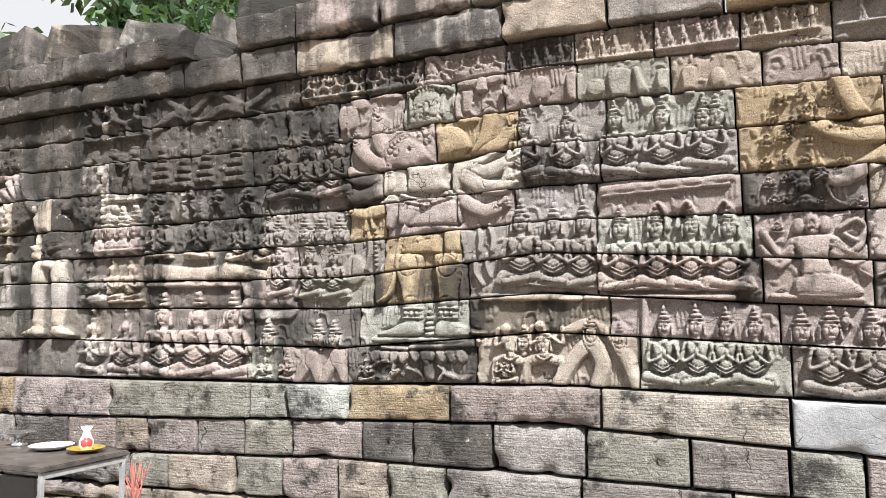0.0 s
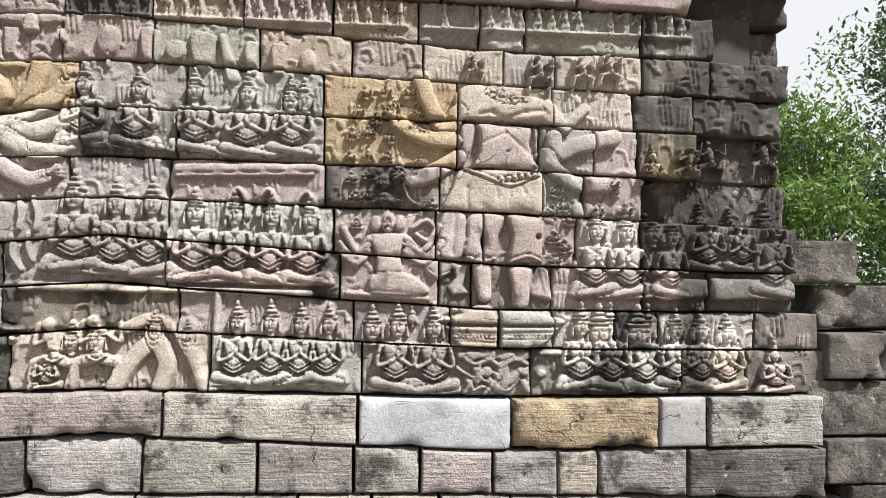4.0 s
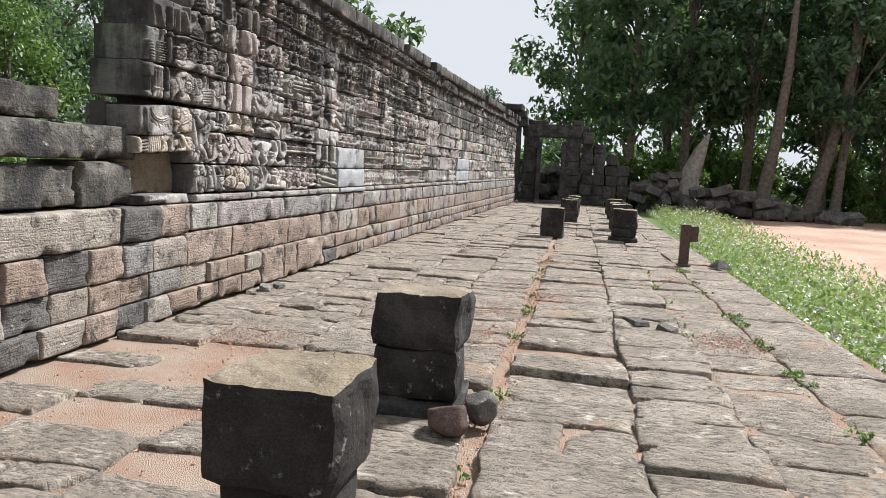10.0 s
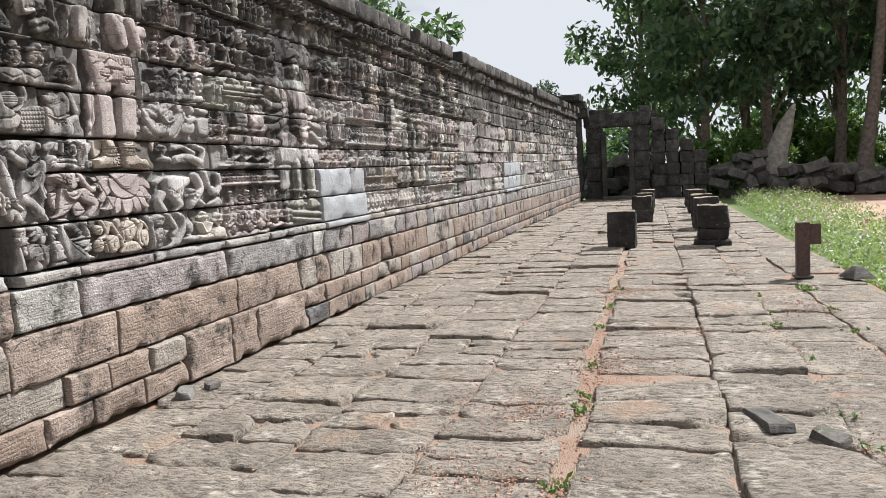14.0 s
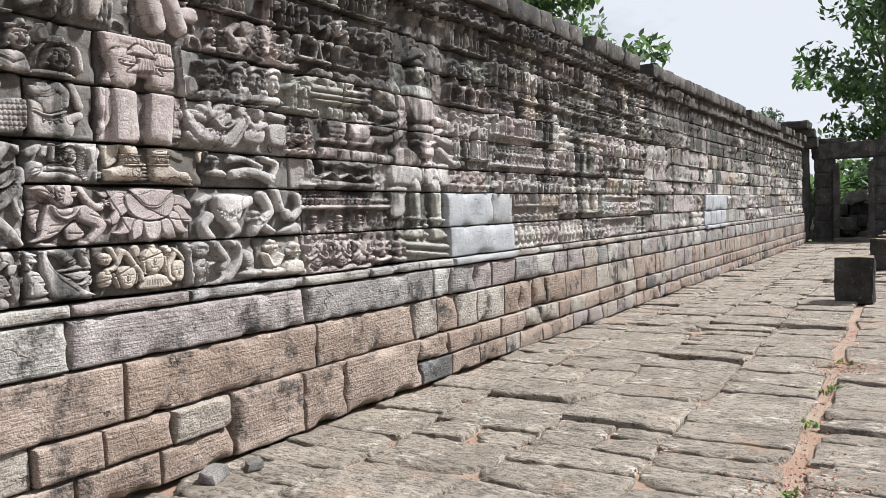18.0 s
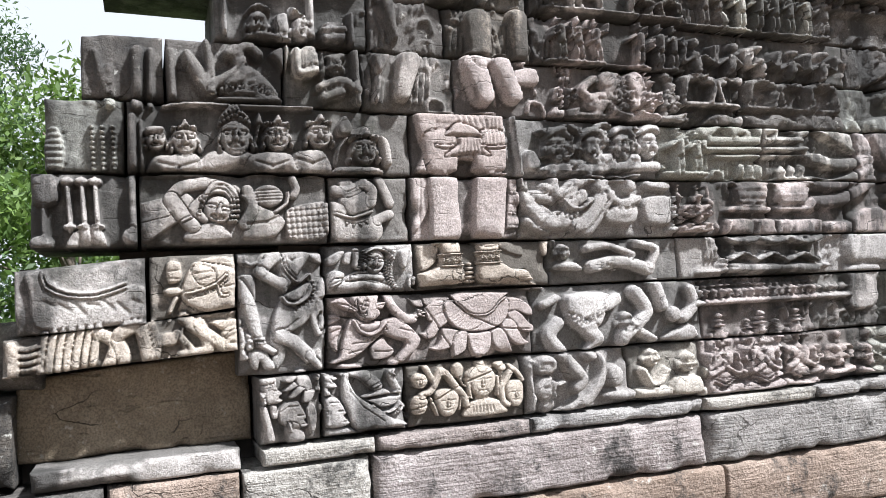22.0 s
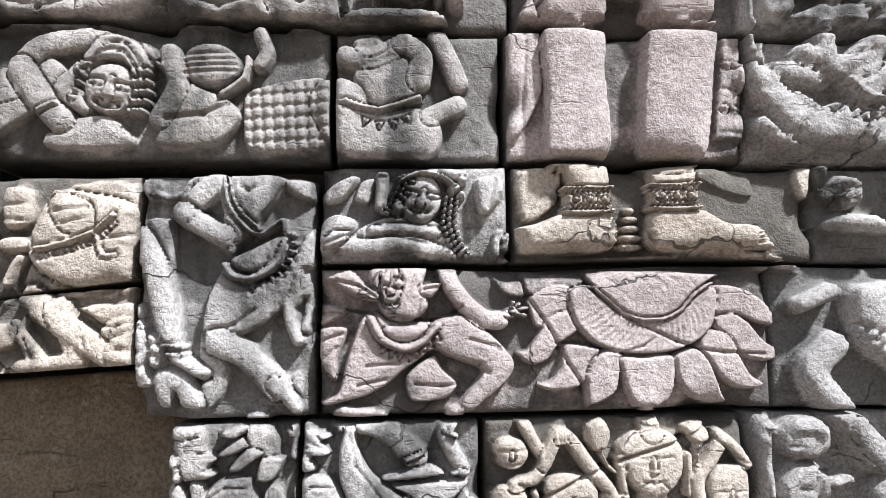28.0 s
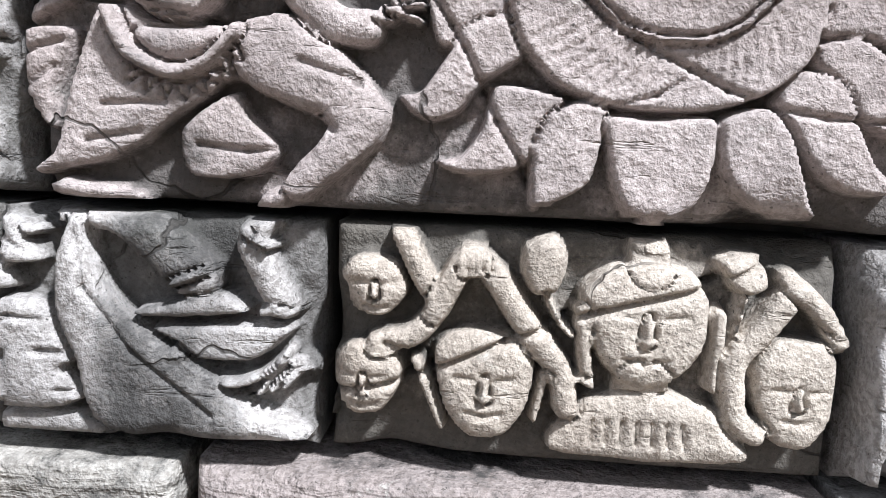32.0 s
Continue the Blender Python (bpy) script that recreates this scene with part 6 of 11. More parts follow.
# feet with beaded anklets
B.plate(.018, .014, (8.584, 1.856), (8.676, 1.863), (8.667, 1.783), (8.593, 1.746))
B.plate(.01, .014, (8.987, 1.87), (9.1, 1.879), (9.11, 1.804), (9.049, 1.813), (8.987, 1.842))
B.plate(.056, .032, (8.68, 1.874), (8.777, 1.877), (8.779, 1.816), (8.78, 1.76), (8.681, 1.758), (8.691, 1.814))
B.plate(.056, .034, (8.866, 1.879), (8.964, 1.885), (8.967, 1.831), (8.969, 1.768), (8.867, 1.768), (8.873, 1.829))
B.plate(.058, .03, (8.561, 1.727), (8.623, 1.744), (8.683, 1.766), (8.78, 1.76), (8.779, 1.683), (8.566, 1.677))
B.plate(.058, .03, (8.869, 1.772), (8.967, 1.776), (9.029, 1.745), (9.103, 1.737), (9.136, 1.693), (9.124, 1.683), (8.87, 1.683))
B.plate(.06, .008, (8.677, 1.816), (8.779, 1.82), (8.78, 1.762), (8.677, 1.76), round=0)
B.rope(.006, .064, (8.677, 1.814), (8.728, 1.812), (8.779, 1.816))
B.rope(.0066, .064, (8.677, 1.764), (8.729, 1.762), (8.78, 1.766))
B.ell(8.699, 1.789, .014, .014, 0, .066)
B.ell(8.699, 1.789, .006, .006, 0, .07)
B.ell(8.729, 1.79, .014, .014, 0, .066)
B.ell(8.729, 1.79, .006, .006, 0, .07)
B.ell(8.76, 1.791, .014, .014, 0, .066)
B.ell(8.76, 1.791, .006, .006, 0, .07)
B.beads(.005, .064, (8.677, 1.804), (8.78, 1.808))
B.beads(.005, .064, (8.677, 1.772), (8.78, 1.774))
B.plate(.06, .008, (8.863, 1.824), (8.969, 1.829), (8.969, 1.77), (8.863, 1.768), round=0)
B.rope(.006, .064, (8.863, 1.822), (8.916, 1.821), (8.969, 1.825))
B.rope(.006, .064, (8.863, 1.772), (8.916, 1.77), (8.969, 1.774))
B.ell(8.885, 1.798, .014, .014, 0, .066)
B.ell(8.885, 1.798, .006, .006, 0, .07)
B.ell(8.916, 1.798, .014, .014, 0, .066)
B.ell(8.916, 1.798, .006, .006, 0, .07)
B.ell(8.946, 1.799, .015, .015, 0, .066)
B.ell(8.946, 1.799, .007, .007, 0, .07)
B.beads(.005, .064, (8.863, 1.812), (8.969, 1.817))
B.beads(.005, .064, (8.863, 1.78), (8.969, 1.782))
B.cut(.003, .01, (9.096, 1.737), (9.117, 1.739))
B.cut(.0033, .006, (8.566, 1.721), (8.583, 1.723))
B.cut(.003, .01, (9.096, 1.728), (9.12, 1.73))
B.cut(.003, .006, (8.566, 1.712), (8.584, 1.714))
B.cut(.003, .01, (9.097, 1.718), (9.123, 1.721))
B.cut(.003, .006, (8.566, 1.703), (8.584, 1.705))
B.cut(.003, .01, (9.097, 1.709), (9.126, 1.712))
B.cut(.003, .006, (8.566, 1.694), (8.584, 1.696))
B.cut(.0033, .01, (9.097, 1.7), (9.13, 1.703))
B.cut(.003, .006, (8.566, 1.685), (8.584, 1.687))
B.ell(8.825, 1.692, .04, .011, 0, .032)
B.ell(8.825, 1.711, .036, .011, 0, .032)
B.ell(8.825, 1.731, .03, .011, 0, .032)
B.ell(8.825, 1.751, .024, .011, 0, .032)
B.ell(8.825, 1.769, .014, .011, 0, .032)
B.cut(.003, .006, (8.799, 1.7), (8.801, 1.684))
B.cut(.0033, .006, (8.816, 1.7), (8.818, 1.684))
B.cut(.003, .006, (8.833, 1.701), (8.836, 1.685))
B.cut(.003, .006, (8.851, 1.701), (8.853, 1.685))
B.plate(.044, .014, (8.562, 1.674), (8.825, 1.676), (9.101, 1.685), (9.198, 1.654), (9.196, 1.637), (9.04, 1.646), (8.795, 1.648), (8.563, 1.647))
B.cut(.0044, .01, (8.594, 1.664), (8.815, 1.664), (9.029, 1.664))
B.cut(.003, .008, (8.836, 1.661), (8.937, 1.669), (9.04, 1.65))
# lotus under the feet
B.plate(0.022, 0.01, (8.527, 1.632), (8.549, 1.622), (8.592, 1.622), (8.594, 1.587), (8.554, 1.590), (8.535, 1.608))
B.plate(0.024, 0.01, (8.587, 1.643), (8.651, 1.643), (8.708, 1.640), (8.726, 1.616), (8.679, 1.598), (8.605, 1.589), (8.591, 1.615))
B.plate(0.027, 0.01, (8.596, 1.583), (8.625, 1.601), (8.659, 1.614), (8.693, 1.605), (8.692, 1.544), (8.669, 1.526), (8.615, 1.521), (8.601, 1.554))
B.plate(0.03, 0.01, (8.994, 1.605), (9.040, 1.610), (9.080, 1.598), (9.121, 1.566), (9.140, 1.520), (9.084, 1.528), (9.043, 1.546), (8.997, 1.548))
B.plate(0.03, 0.01, (8.572, 1.473), (8.596, 1.479), (8.620, 1.514), (8.644, 1.546), (8.685, 1.557), (8.707, 1.518), (8.664, 1.487), (8.640, 1.455), (8.611, 1.444), (8.587, 1.452))
B.plate(0.032, 0.01, (8.991, 1.535), (9.010, 1.547), (9.043, 1.550), (9.074, 1.531), (9.106, 1.492), (9.147, 1.467), (9.115, 1.445), (9.061, 1.457), (9.020, 1.482))
B.plate(0.033, 0.01, (8.613, 1.405), (8.640, 1.411), (8.662, 1.444), (8.674, 1.486), (8.711, 1.487), (8.752, 1.475), (8.727, 1.443), (8.718, 1.409), (8.688, 1.394), (8.641, 1.391))
B.plate(0.034, 0.01, (8.960, 1.483), (8.988, 1.518), (9.026, 1.502), (9.048, 1.463), (9.070, 1.423), (9.101, 1.401), (9.078, 1.388), (9.038, 1.391), (9.004, 1.414), (8.978, 1.453))
B.plate(0.035, 0.01, (8.717, 1.358), (8.714, 1.388), (8.717, 1.429), (8.733, 1.461), (8.769, 1.478), (8.797, 1.470), (8.790, 1.426), (8.780, 1.388), (8.747, 1.366))
B.plate(0.036, 0.01, (8.905, 1.461), (8.954, 1.478), (8.982, 1.450), (8.997, 1.413), (9.011, 1.381), (9.028, 1.363), (9.001, 1.351), (8.967, 1.361), (8.925, 1.389), (8.907, 1.423))
B.plate(0.038, 0.012, (8.789, 1.459), (8.841, 1.460), (8.900, 1.465), (8.907, 1.437), (8.903, 1.396), (8.886, 1.364), (8.853, 1.350), (8.819, 1.358), (8.800, 1.392))
B.plate(0.036, 0.01, (8.686, 1.601), (8.684, 1.564), (8.700, 1.524), (8.738, 1.486), (8.793, 1.468), (8.847, 1.464), (8.901, 1.468), (8.953, 1.486), (8.992, 1.520), (9.004, 1.562), (9.000, 1.605), (8.906, 1.632), (8.733, 1.616))
B.plate(0.041, 0.01, (8.722, 1.641), (8.872, 1.641), (9.032, 1.636), (8.999, 1.623), (8.954, 1.594), (8.923, 1.560), (8.890, 1.542), (8.844, 1.540), (8.803, 1.549), (8.761, 1.580), (8.734, 1.606))
B.rope(0.0045, 0.044, (8.730, 1.608), (8.761, 1.582), (8.796, 1.550), (8.837, 1.538), (8.885, 1.539), (8.922, 1.556), (8.951, 1.589), (8.990, 1.613))
B.cut(0.0022, 0.0025, (8.761, 1.563), (8.739, 1.549), (8.711, 1.535))
B.cut(0.0022, 0.0025, (8.770, 1.555), (8.750, 1.540), (8.722, 1.525))
B.cut(0.0022, 0.0025, (8.779, 1.547), (8.760, 1.531), (8.734, 1.515))
B.cut(0.0022, 0.0025, (8.788, 1.540), (8.771, 1.522), (8.746, 1.505))
B.cut(0.0022, 0.0025, (8.797, 1.532), (8.781, 1.513), (8.758, 1.495))
B.cut(0.0022, 0.0025, (8.808, 1.529), (8.793, 1.510), (8.771, 1.491))
B.cut(0.0022, 0.0025, (8.819, 1.527), (8.805, 1.507), (8.785, 1.487))
B.cut(0.0022, 0.0025, (8.829, 1.524), (8.817, 1.504), (8.798, 1.484))
B.cut(0.0022, 0.0025, (8.840, 1.521), (8.829, 1.501), (8.811, 1.480))
B.cut(0.0022, 0.0025, (8.852, 1.522), (8.843, 1.502), (8.827, 1.481))
B.cut(0.0022, 0.0025, (8.864, 1.523), (8.857, 1.502), (8.843, 1.481))
B.cut(0.0022, 0.0025, (8.877, 1.524), (8.872, 1.503), (8.860, 1.481))
B.cut(0.0022, 0.0025, (8.889, 1.524), (8.886, 1.503), (8.876, 1.482))
B.cut(0.0022, 0.0025, (8.900, 1.529), (8.899, 1.507), (8.892, 1.485))
B.cut(0.0022, 0.0025, (8.910, 1.534), (8.912, 1.512), (8.907, 1.489))
B.cut(0.0022, 0.0025, (8.921, 1.539), (8.925, 1.516), (8.923, 1.493))
B.cut(0.0022, 0.0025, (8.931, 1.544), (8.938, 1.520), (8.939, 1.496))
B.cut(0.0022, 0.0025, (8.940, 1.552), (8.948, 1.529), (8.949, 1.506))
B.cut(0.0022, 0.0025, (8.948, 1.560), (8.957, 1.538), (8.960, 1.515))
B.cut(0.0022, 0.0025, (8.956, 1.569), (8.967, 1.547), (8.971, 1.525))
B.cut(0.0022, 0.0022, (8.759, 1.627), (8.777, 1.616), (8.790, 1.597))
B.cut(0.0022, 0.0022, (8.793, 1.626), (8.811, 1.617), (8.823, 1.599))
B.cut(0.0022, 0.0022, (8.826, 1.625), (8.844, 1.618), (8.857, 1.600))
B.cut(0.0022, 0.0022, (8.859, 1.629), (8.877, 1.619), (8.890, 1.601))
B.cut(0.0022, 0.0022, (8.893, 1.628), (8.911, 1.620), (8.923, 1.602))
B.cut(0.0022, 0.0022, (8.926, 1.632), (8.944, 1.621), (8.957, 1.603))
B.cut(0.0022, 0.0022, (8.959, 1.631), (8.977, 1.622), (8.990, 1.604))
B.cut(0.0028, 0.01, (8.717, 1.642), (8.735, 1.600), (8.789, 1.553), (8.831, 1.529), (8.872, 1.510), (8.913, 1.490), (8.967, 1.474), (9.014, 1.467), (9.101, 1.463))
B.cut(0.0028, 0.01, (8.587, 1.635), (8.597, 1.588), (8.627, 1.545), (8.642, 1.522), (8.664, 1.479), (8.679, 1.448), (8.705, 1.408), (8.716, 1.388), (8.719, 1.358))
B.cut(0.0022, 0.007, (8.647, 1.492), (8.701, 1.490), (8.752, 1.477), (8.790, 1.468), (8.840, 1.482), (8.867, 1.500))
# kneeling beast with a necklace
B.plate(.022, .01, (8.154, 1.579), (8.227, 1.56), (8.158, 1.527))
B.plate(.024, .01, (8.153, 1.519), (8.225, 1.528), (8.205, 1.467), (8.202, 1.416), (8.174, 1.443))
B.cut(.003, .007, (8.162, 1.555), (8.213, 1.557))
B.cut(.003, .007, (8.161, 1.496), (8.212, 1.514))
B.cut(.003, .006, (8.174, 1.466), (8.203, 1.487))
B.plate(.03, .016, (8.341, 1.428), (8.399, 1.47), (8.421, 1.441), (8.451, 1.409), (8.424, 1.378), (8.351, 1.374))
B.cut(.003, .007, (8.361, 1.41), (8.416, 1.405), (8.447, 1.409))
B.plate(.038, .034, (8.287, 1.557), (8.319, 1.538), (8.398, 1.539), (8.439, 1.549), (8.458, 1.5), (8.438, 1.47), (8.399, 1.478), (8.371, 1.458), (8.34, 1.437), (8.304, 1.407), (8.263, 1.387), (8.224, 1.377), (8.176, 1.366), (8.164, 1.376), (8.204, 1.396), (8.222, 1.465), (8.246, 1.534), (8.262, 1.556))
B.plate(.046, .034, (8.396, 1.537), (8.457, 1.552), (8.519, 1.513), (8.563, 1.464), (8.569, 1.443), (8.55, 1.411), (8.501, 1.371), (8.476, 1.351), (8.444, 1.355), (8.465, 1.392), (8.498, 1.435), (8.44, 1.459), (8.403, 1.484))
B.cut(.004, .01, (8.438, 1.462), (8.494, 1.447), (8.51, 1.432))
B.plate(.046, .026, (8.266, 1.643), (8.317, 1.657), (8.388, 1.654), (8.381, 1.616), (8.391, 1.566), (8.35, 1.536), (8.301, 1.545), (8.283, 1.584))
B.plate(.052, .012, (8.292, 1.636), (8.327, 1.644), (8.337, 1.615), (8.324, 1.575), (8.295, 1.581))
B.ell(8.302, 1.622, .01, .009, 0, .058)
B.ell(8.323, 1.636, .009, .008, 0, .058)
B.ell(8.312, 1.599, .009, .01, 0, .058)
B.ell(8.329, 1.615, .008, .01, 0, .057)
B.plate(.05, .012, (8.182, 1.628), (8.229, 1.646), (8.259, 1.617), (8.29, 1.596), (8.285, 1.579), (8.24, 1.589), (8.202, 1.612))
B.cut(.003, .009, (8.2, 1.622), (8.247, 1.611), (8.283, 1.588))
B.plate(.044, .01, (8.371, 1.612), (8.42, 1.619), (8.399, 1.586), (8.377, 1.591))
B.cut(.003, .009, (8.381, 1.604), (8.406, 1.608))
B.cut(.003, .007, (8.373, 1.58), (8.362, 1.538))
B.cut(.003, .007, (8.391, 1.572), (8.384, 1.533))
B.cut(.003, .005, (8.401, 1.567), (8.398, 1.529))
B.plate(.042, .014, (8.298, 1.527), (8.39, 1.529), (8.371, 1.503), (8.322, 1.498))
B.rope(.01, .052, (8.272, 1.543), (8.294, 1.502), (8.34, 1.483), (8.381, 1.499), (8.406, 1.529))
B.plate(.046, .004, (8.294, 1.491), (8.306, 1.483), (8.292, 1.473), round=0)
B.plate(.046, .004, (8.31, 1.482), (8.322, 1.476), (8.31, 1.463), round=0)
B.plate(.046, .004, (8.325, 1.475), (8.339, 1.473), (8.329, 1.458), round=0)
B.plate(.046, .004, (8.341, 1.473), (8.354, 1.475), (8.35, 1.457), round=0)
B.plate(.046, .004, (8.357, 1.476), (8.37, 1.481), (8.369, 1.463), round=0)
B.plate(.046, .004, (8.372, 1.482), (8.383, 1.49), (8.388, 1.473), round=0)
B.plate(.046, .004, (8.386, 1.492), (8.395, 1.502), (8.403, 1.486), round=0)
B.plate(.046, .004, (8.397, 1.504), (8.405, 1.515), (8.414, 1.499), round=0)
B.rope(.022, .042, (8.429, 1.646), (8.44, 1.609), (8.47, 1.57), (8.508, 1.541), (8.538, 1.539))
B.ell(8.562, 1.554, .017, .014, 20, .04)
B.rope(.005, .038, (8.564, 1.556), (8.568, 1.576))
B.rope(.005, .038, (8.564, 1.556), (8.58, 1.572))
B.rope(.005, .038, (8.564, 1.556), (8.596, 1.564))
B.rope(.005, .038, (8.564, 1.556), (8.594, 1.548))
B.cut(.003, .012, (8.222, 1.563), (8.319, 1.547), (8.398, 1.539), (8.439, 1.549), (8.458, 1.568))
B.cut(.0027, .006, (8.262, 1.448), (8.33, 1.453))
B.cut(.003, .006, (8.243, 1.409), (8.301, 1.421))
B.cut(.003, .006, (8.473, 1.501), (8.537, 1.482))
# heads and raised hands of the lowest row
B.plate(.028, .011, (8.017, 1.351), (8.069, 1.358), (8.093, 1.27), (8.035, 1.268))
B.plate(.036, .009, (7.963, 1.316), (8.012, 1.338), (8.028, 1.328), (8.003, 1.306))
B.cut(.0027, .007, (7.963, 1.316), (8.012, 1.338))
B.plate(.036, .01, (7.964, 1.277), (8.013, 1.312), (8.029, 1.289), (7.987, 1.272))
B.cut(.003, .007, (7.964, 1.277), (8.013, 1.312))
B.plate(.036, .01, (7.987, 1.248), (8.023, 1.289), (8.058, 1.28), (8.014, 1.243))
B.cut(.003, .007, (7.987, 1.248), (8.023, 1.289))
B.plate(.036, .01, (8.042, 1.225), (8.052, 1.268), (8.102, 1.27), (8.078, 1.224))
B.cut(.003, .007, (8.042, 1.225), (8.052, 1.268))
B.plate(.042, .03, (7.867, 1.324), (7.903, 1.341), (7.941, 1.327), (7.947, 1.288), (7.968, 1.269), (7.953, 1.255), (7.968, 1.24), (7.948, 1.228), (7.9, 1.228), (7.88, 1.276))
B.cap(7.88, 1.276, 7.892, 1.232, .0081, .0099, .048)
B.cut(.003, .009, (7.931, 1.282), (7.952, 1.281))
B.cut(.003, .009, (7.943, 1.248), (7.961, 1.248))
B.plate(.046, .01, (7.871, 1.33), (7.905, 1.346), (7.941, 1.333), (7.936, 1.317), (7.879, 1.307))
B.plate(.044, .034, (7.943, 1.199), (7.976, 1.231), (8.026, 1.231), (8.046, 1.202), (8.061, 1.164), (8.051, 1.154), (8.067, 1.135), (8.046, 1.123), (7.988, 1.123), (7.949, 1.151))
B.cut(.003, .009, (8.022, 1.177), (8.047, 1.175))
B.cut(.003, .009, (8.038, 1.14), (8.059, 1.14))
B.cap(7.986, 1.148, 7.992, 1.117, .0081, .009, .05)
B.cut(.003, .006, (7.954, 1.196), (7.986, 1.215), (8.03, 1.214))
B.cap(7.998, 1.123, 8.014, 1.086, .03, .04, .036)
B.plate(.038, .012, (7.913, 1.223), (7.928, 1.23), (7.944, 1.221), (7.945, 1.172), (7.92, 1.17))
B.cut(.003, .008, (7.921, 1.226), (7.922, 1.193))
B.cut(.003, .008, (8.069, 1.21), (8.07, 1.173))
B.cut(.003, .008, (7.929, 1.226), (7.929, 1.194))
B.cut(.003, .008, (8.078, 1.21), (8.078, 1.173))
B.cut(.003, .008, (7.936, 1.226), (7.937, 1.194))
B.cut(.003, .008, (8.086, 1.21), (8.087, 1.173))
B.rope(.019, .036, (7.887, 1.209), (7.902, 1.153), (7.915, 1.091))
B.plate(.04, .014, (8.058, 1.191), (8.073, 1.218), (8.094, 1.212), (8.103, 1.173), (8.096, 1.113), (8.072, 1.092))
B.plate(.04, .01, (8.097, 1.343), (8.147, 1.339), (8.198, 1.31), (8.148, 1.298))
B.cut(.0027, .006, (8.097, 1.343), (8.198, 1.31))
B.plate(.04, .011, (8.097, 1.323), (8.138, 1.329), (8.194, 1.279), (8.158, 1.269), (8.123, 1.288))
B.cut(.003, .006, (8.097, 1.323), (8.194, 1.279))
B.plate(.04, .011, (8.107, 1.306), (8.139, 1.29), (8.166, 1.246), (8.13, 1.24), (8.112, 1.269))
B.cut(.003, .006, (8.107, 1.306), (8.166, 1.246))
B.plate(.044, .034, (8.117, 1.21), (8.149, 1.237), (8.188, 1.232), (8.21, 1.203), (8.226, 1.165), (8.215, 1.155), (8.241, 1.126), (8.21, 1.109), (8.142, 1.109), (8.126, 1.145))
B.cap(8.141, 1.174, 8.144, 1.125, .007, .009, .05)
B.cut(.003, .009, (8.189, 1.178), (8.213, 1.176))
B.cut(.003, .009, (8.21, 1.133), (8.233, 1.132))
B.cut(.0027, .006, (8.125, 1.195), (8.156, 1.215), (8.198, 1.211))
B.plate(.03, .013, (8.137, 1.104), (8.23, 1.106), (8.269, 1.077), (8.137, 1.077))
B.rope(.028, .042, (8.217, 1.342), (8.284, 1.331), (8.333, 1.292), (8.361, 1.265))
B.rope(.006, .05, (8.342, 1.261), (8.375, 1.275))
B.plate(.04, .016, (8.293, 1.229), (8.326, 1.239), (8.393, 1.252), (8.42, 1.228), (8.305, 1.217))
B.rope(.018, .04, (8.446, 1.35), (8.421, 1.313), (8.437, 1.274), (8.458, 1.238))
B.rope(.005, .048, (8.417, 1.319), (8.445, 1.305))
B.plate(.038, .008, (8.43, 1.238), (8.454, 1.242), (8.478, 1.231), (8.434, 1.225))
B.plate(.036, .012, (8.313, 1.212), (8.464, 1.219), (8.455, 1.195), (8.424, 1.174), (8.365, 1.173), (8.335, 1.193))
B.rope(.008, .042, (8.341, 1.185), (8.385, 1.15), (8.436, 1.16), (8.465, 1.186))
B.rope(.006, .034, (8.434, 1.14), (8.463, 1.176), (8.492, 1.17), (8.507, 1.137))
B.rope(.006, .034, (8.448, 1.144), (8.473, 1.172), (8.497, 1.158), (8.507, 1.123))
B.rope(.006, .034, (8.461, 1.148), (8.483, 1.168), (8.501, 1.147), (8.507, 1.11))
B.plate(.046, .026, (8.207, 1.279), (8.219, 1.324), (8.24, 1.33), (8.246, 1.289), (8.278, 1.231), (8.347, 1.183), (8.426, 1.125), (8.494, 1.088), (8.269, 1.087), (8.228, 1.172), (8.208, 1.221))
B.cut(.0027, .006, (8.229, 1.311), (8.242, 1.252), (8.296, 1.184), (8.385, 1.117))
# row of masks with lifted arms
B.plate(.044, .03, (8.777, 1.275), (8.809, 1.305), (8.859, 1.312), (8.902, 1.298), (8.917, 1.266), (8.913, 1.216), (8.881, 1.177), (8.831, 1.172), (8.796, 1.206), (8.784, 1.237))
B.cap(8.85, 1.252, 8.85, 1.227, .0046, .0093, .05)
B.cut(.003, .004, (8.81, 1.254), (8.834, 1.252))
B.cut(.003, .004, (8.866, 1.252), (8.89, 1.255))
B.cut(.003, .004, (8.827, 1.206), (8.85, 1.201), (8.874, 1.206))
B.plate(.044, .03, (8.623, 1.204), (8.66, 1.226), (8.712, 1.222), (8.737, 1.197), (8.732, 1.146), (8.707, 1.107), (8.667, 1.101), (8.635, 1.136))
B.cap(8.681, 1.173, 8.681, 1.152, .0038, .0077, .05)
B.cut(.003, .004, (8.648, 1.175), (8.667, 1.173))
B.cut(.003, .004, (8.694, 1.173), (8.713, 1.175))
B.cut(.003, .004, (8.662, 1.135), (8.681, 1.131), (8.7, 1.135))
B.plate(.044, .033, (8.963, 1.207), (8.992, 1.234), (9.044, 1.234), (9.059, 1.2), (9.054, 1.148), (9.029, 1.113), (8.992, 1.118), (8.971, 1.157))
B.cap(9.014, 1.181, 9.014, 1.164, .0031, .0063, .05)
B.cut(.003, .004, (8.987, 1.182), (9.003, 1.181))
B.cut(.003, .004, (9.025, 1.181), (9.041, 1.182))
B.cut(.003, .004, (8.999, 1.149), (9.015, 1.146), (9.03, 1.15))
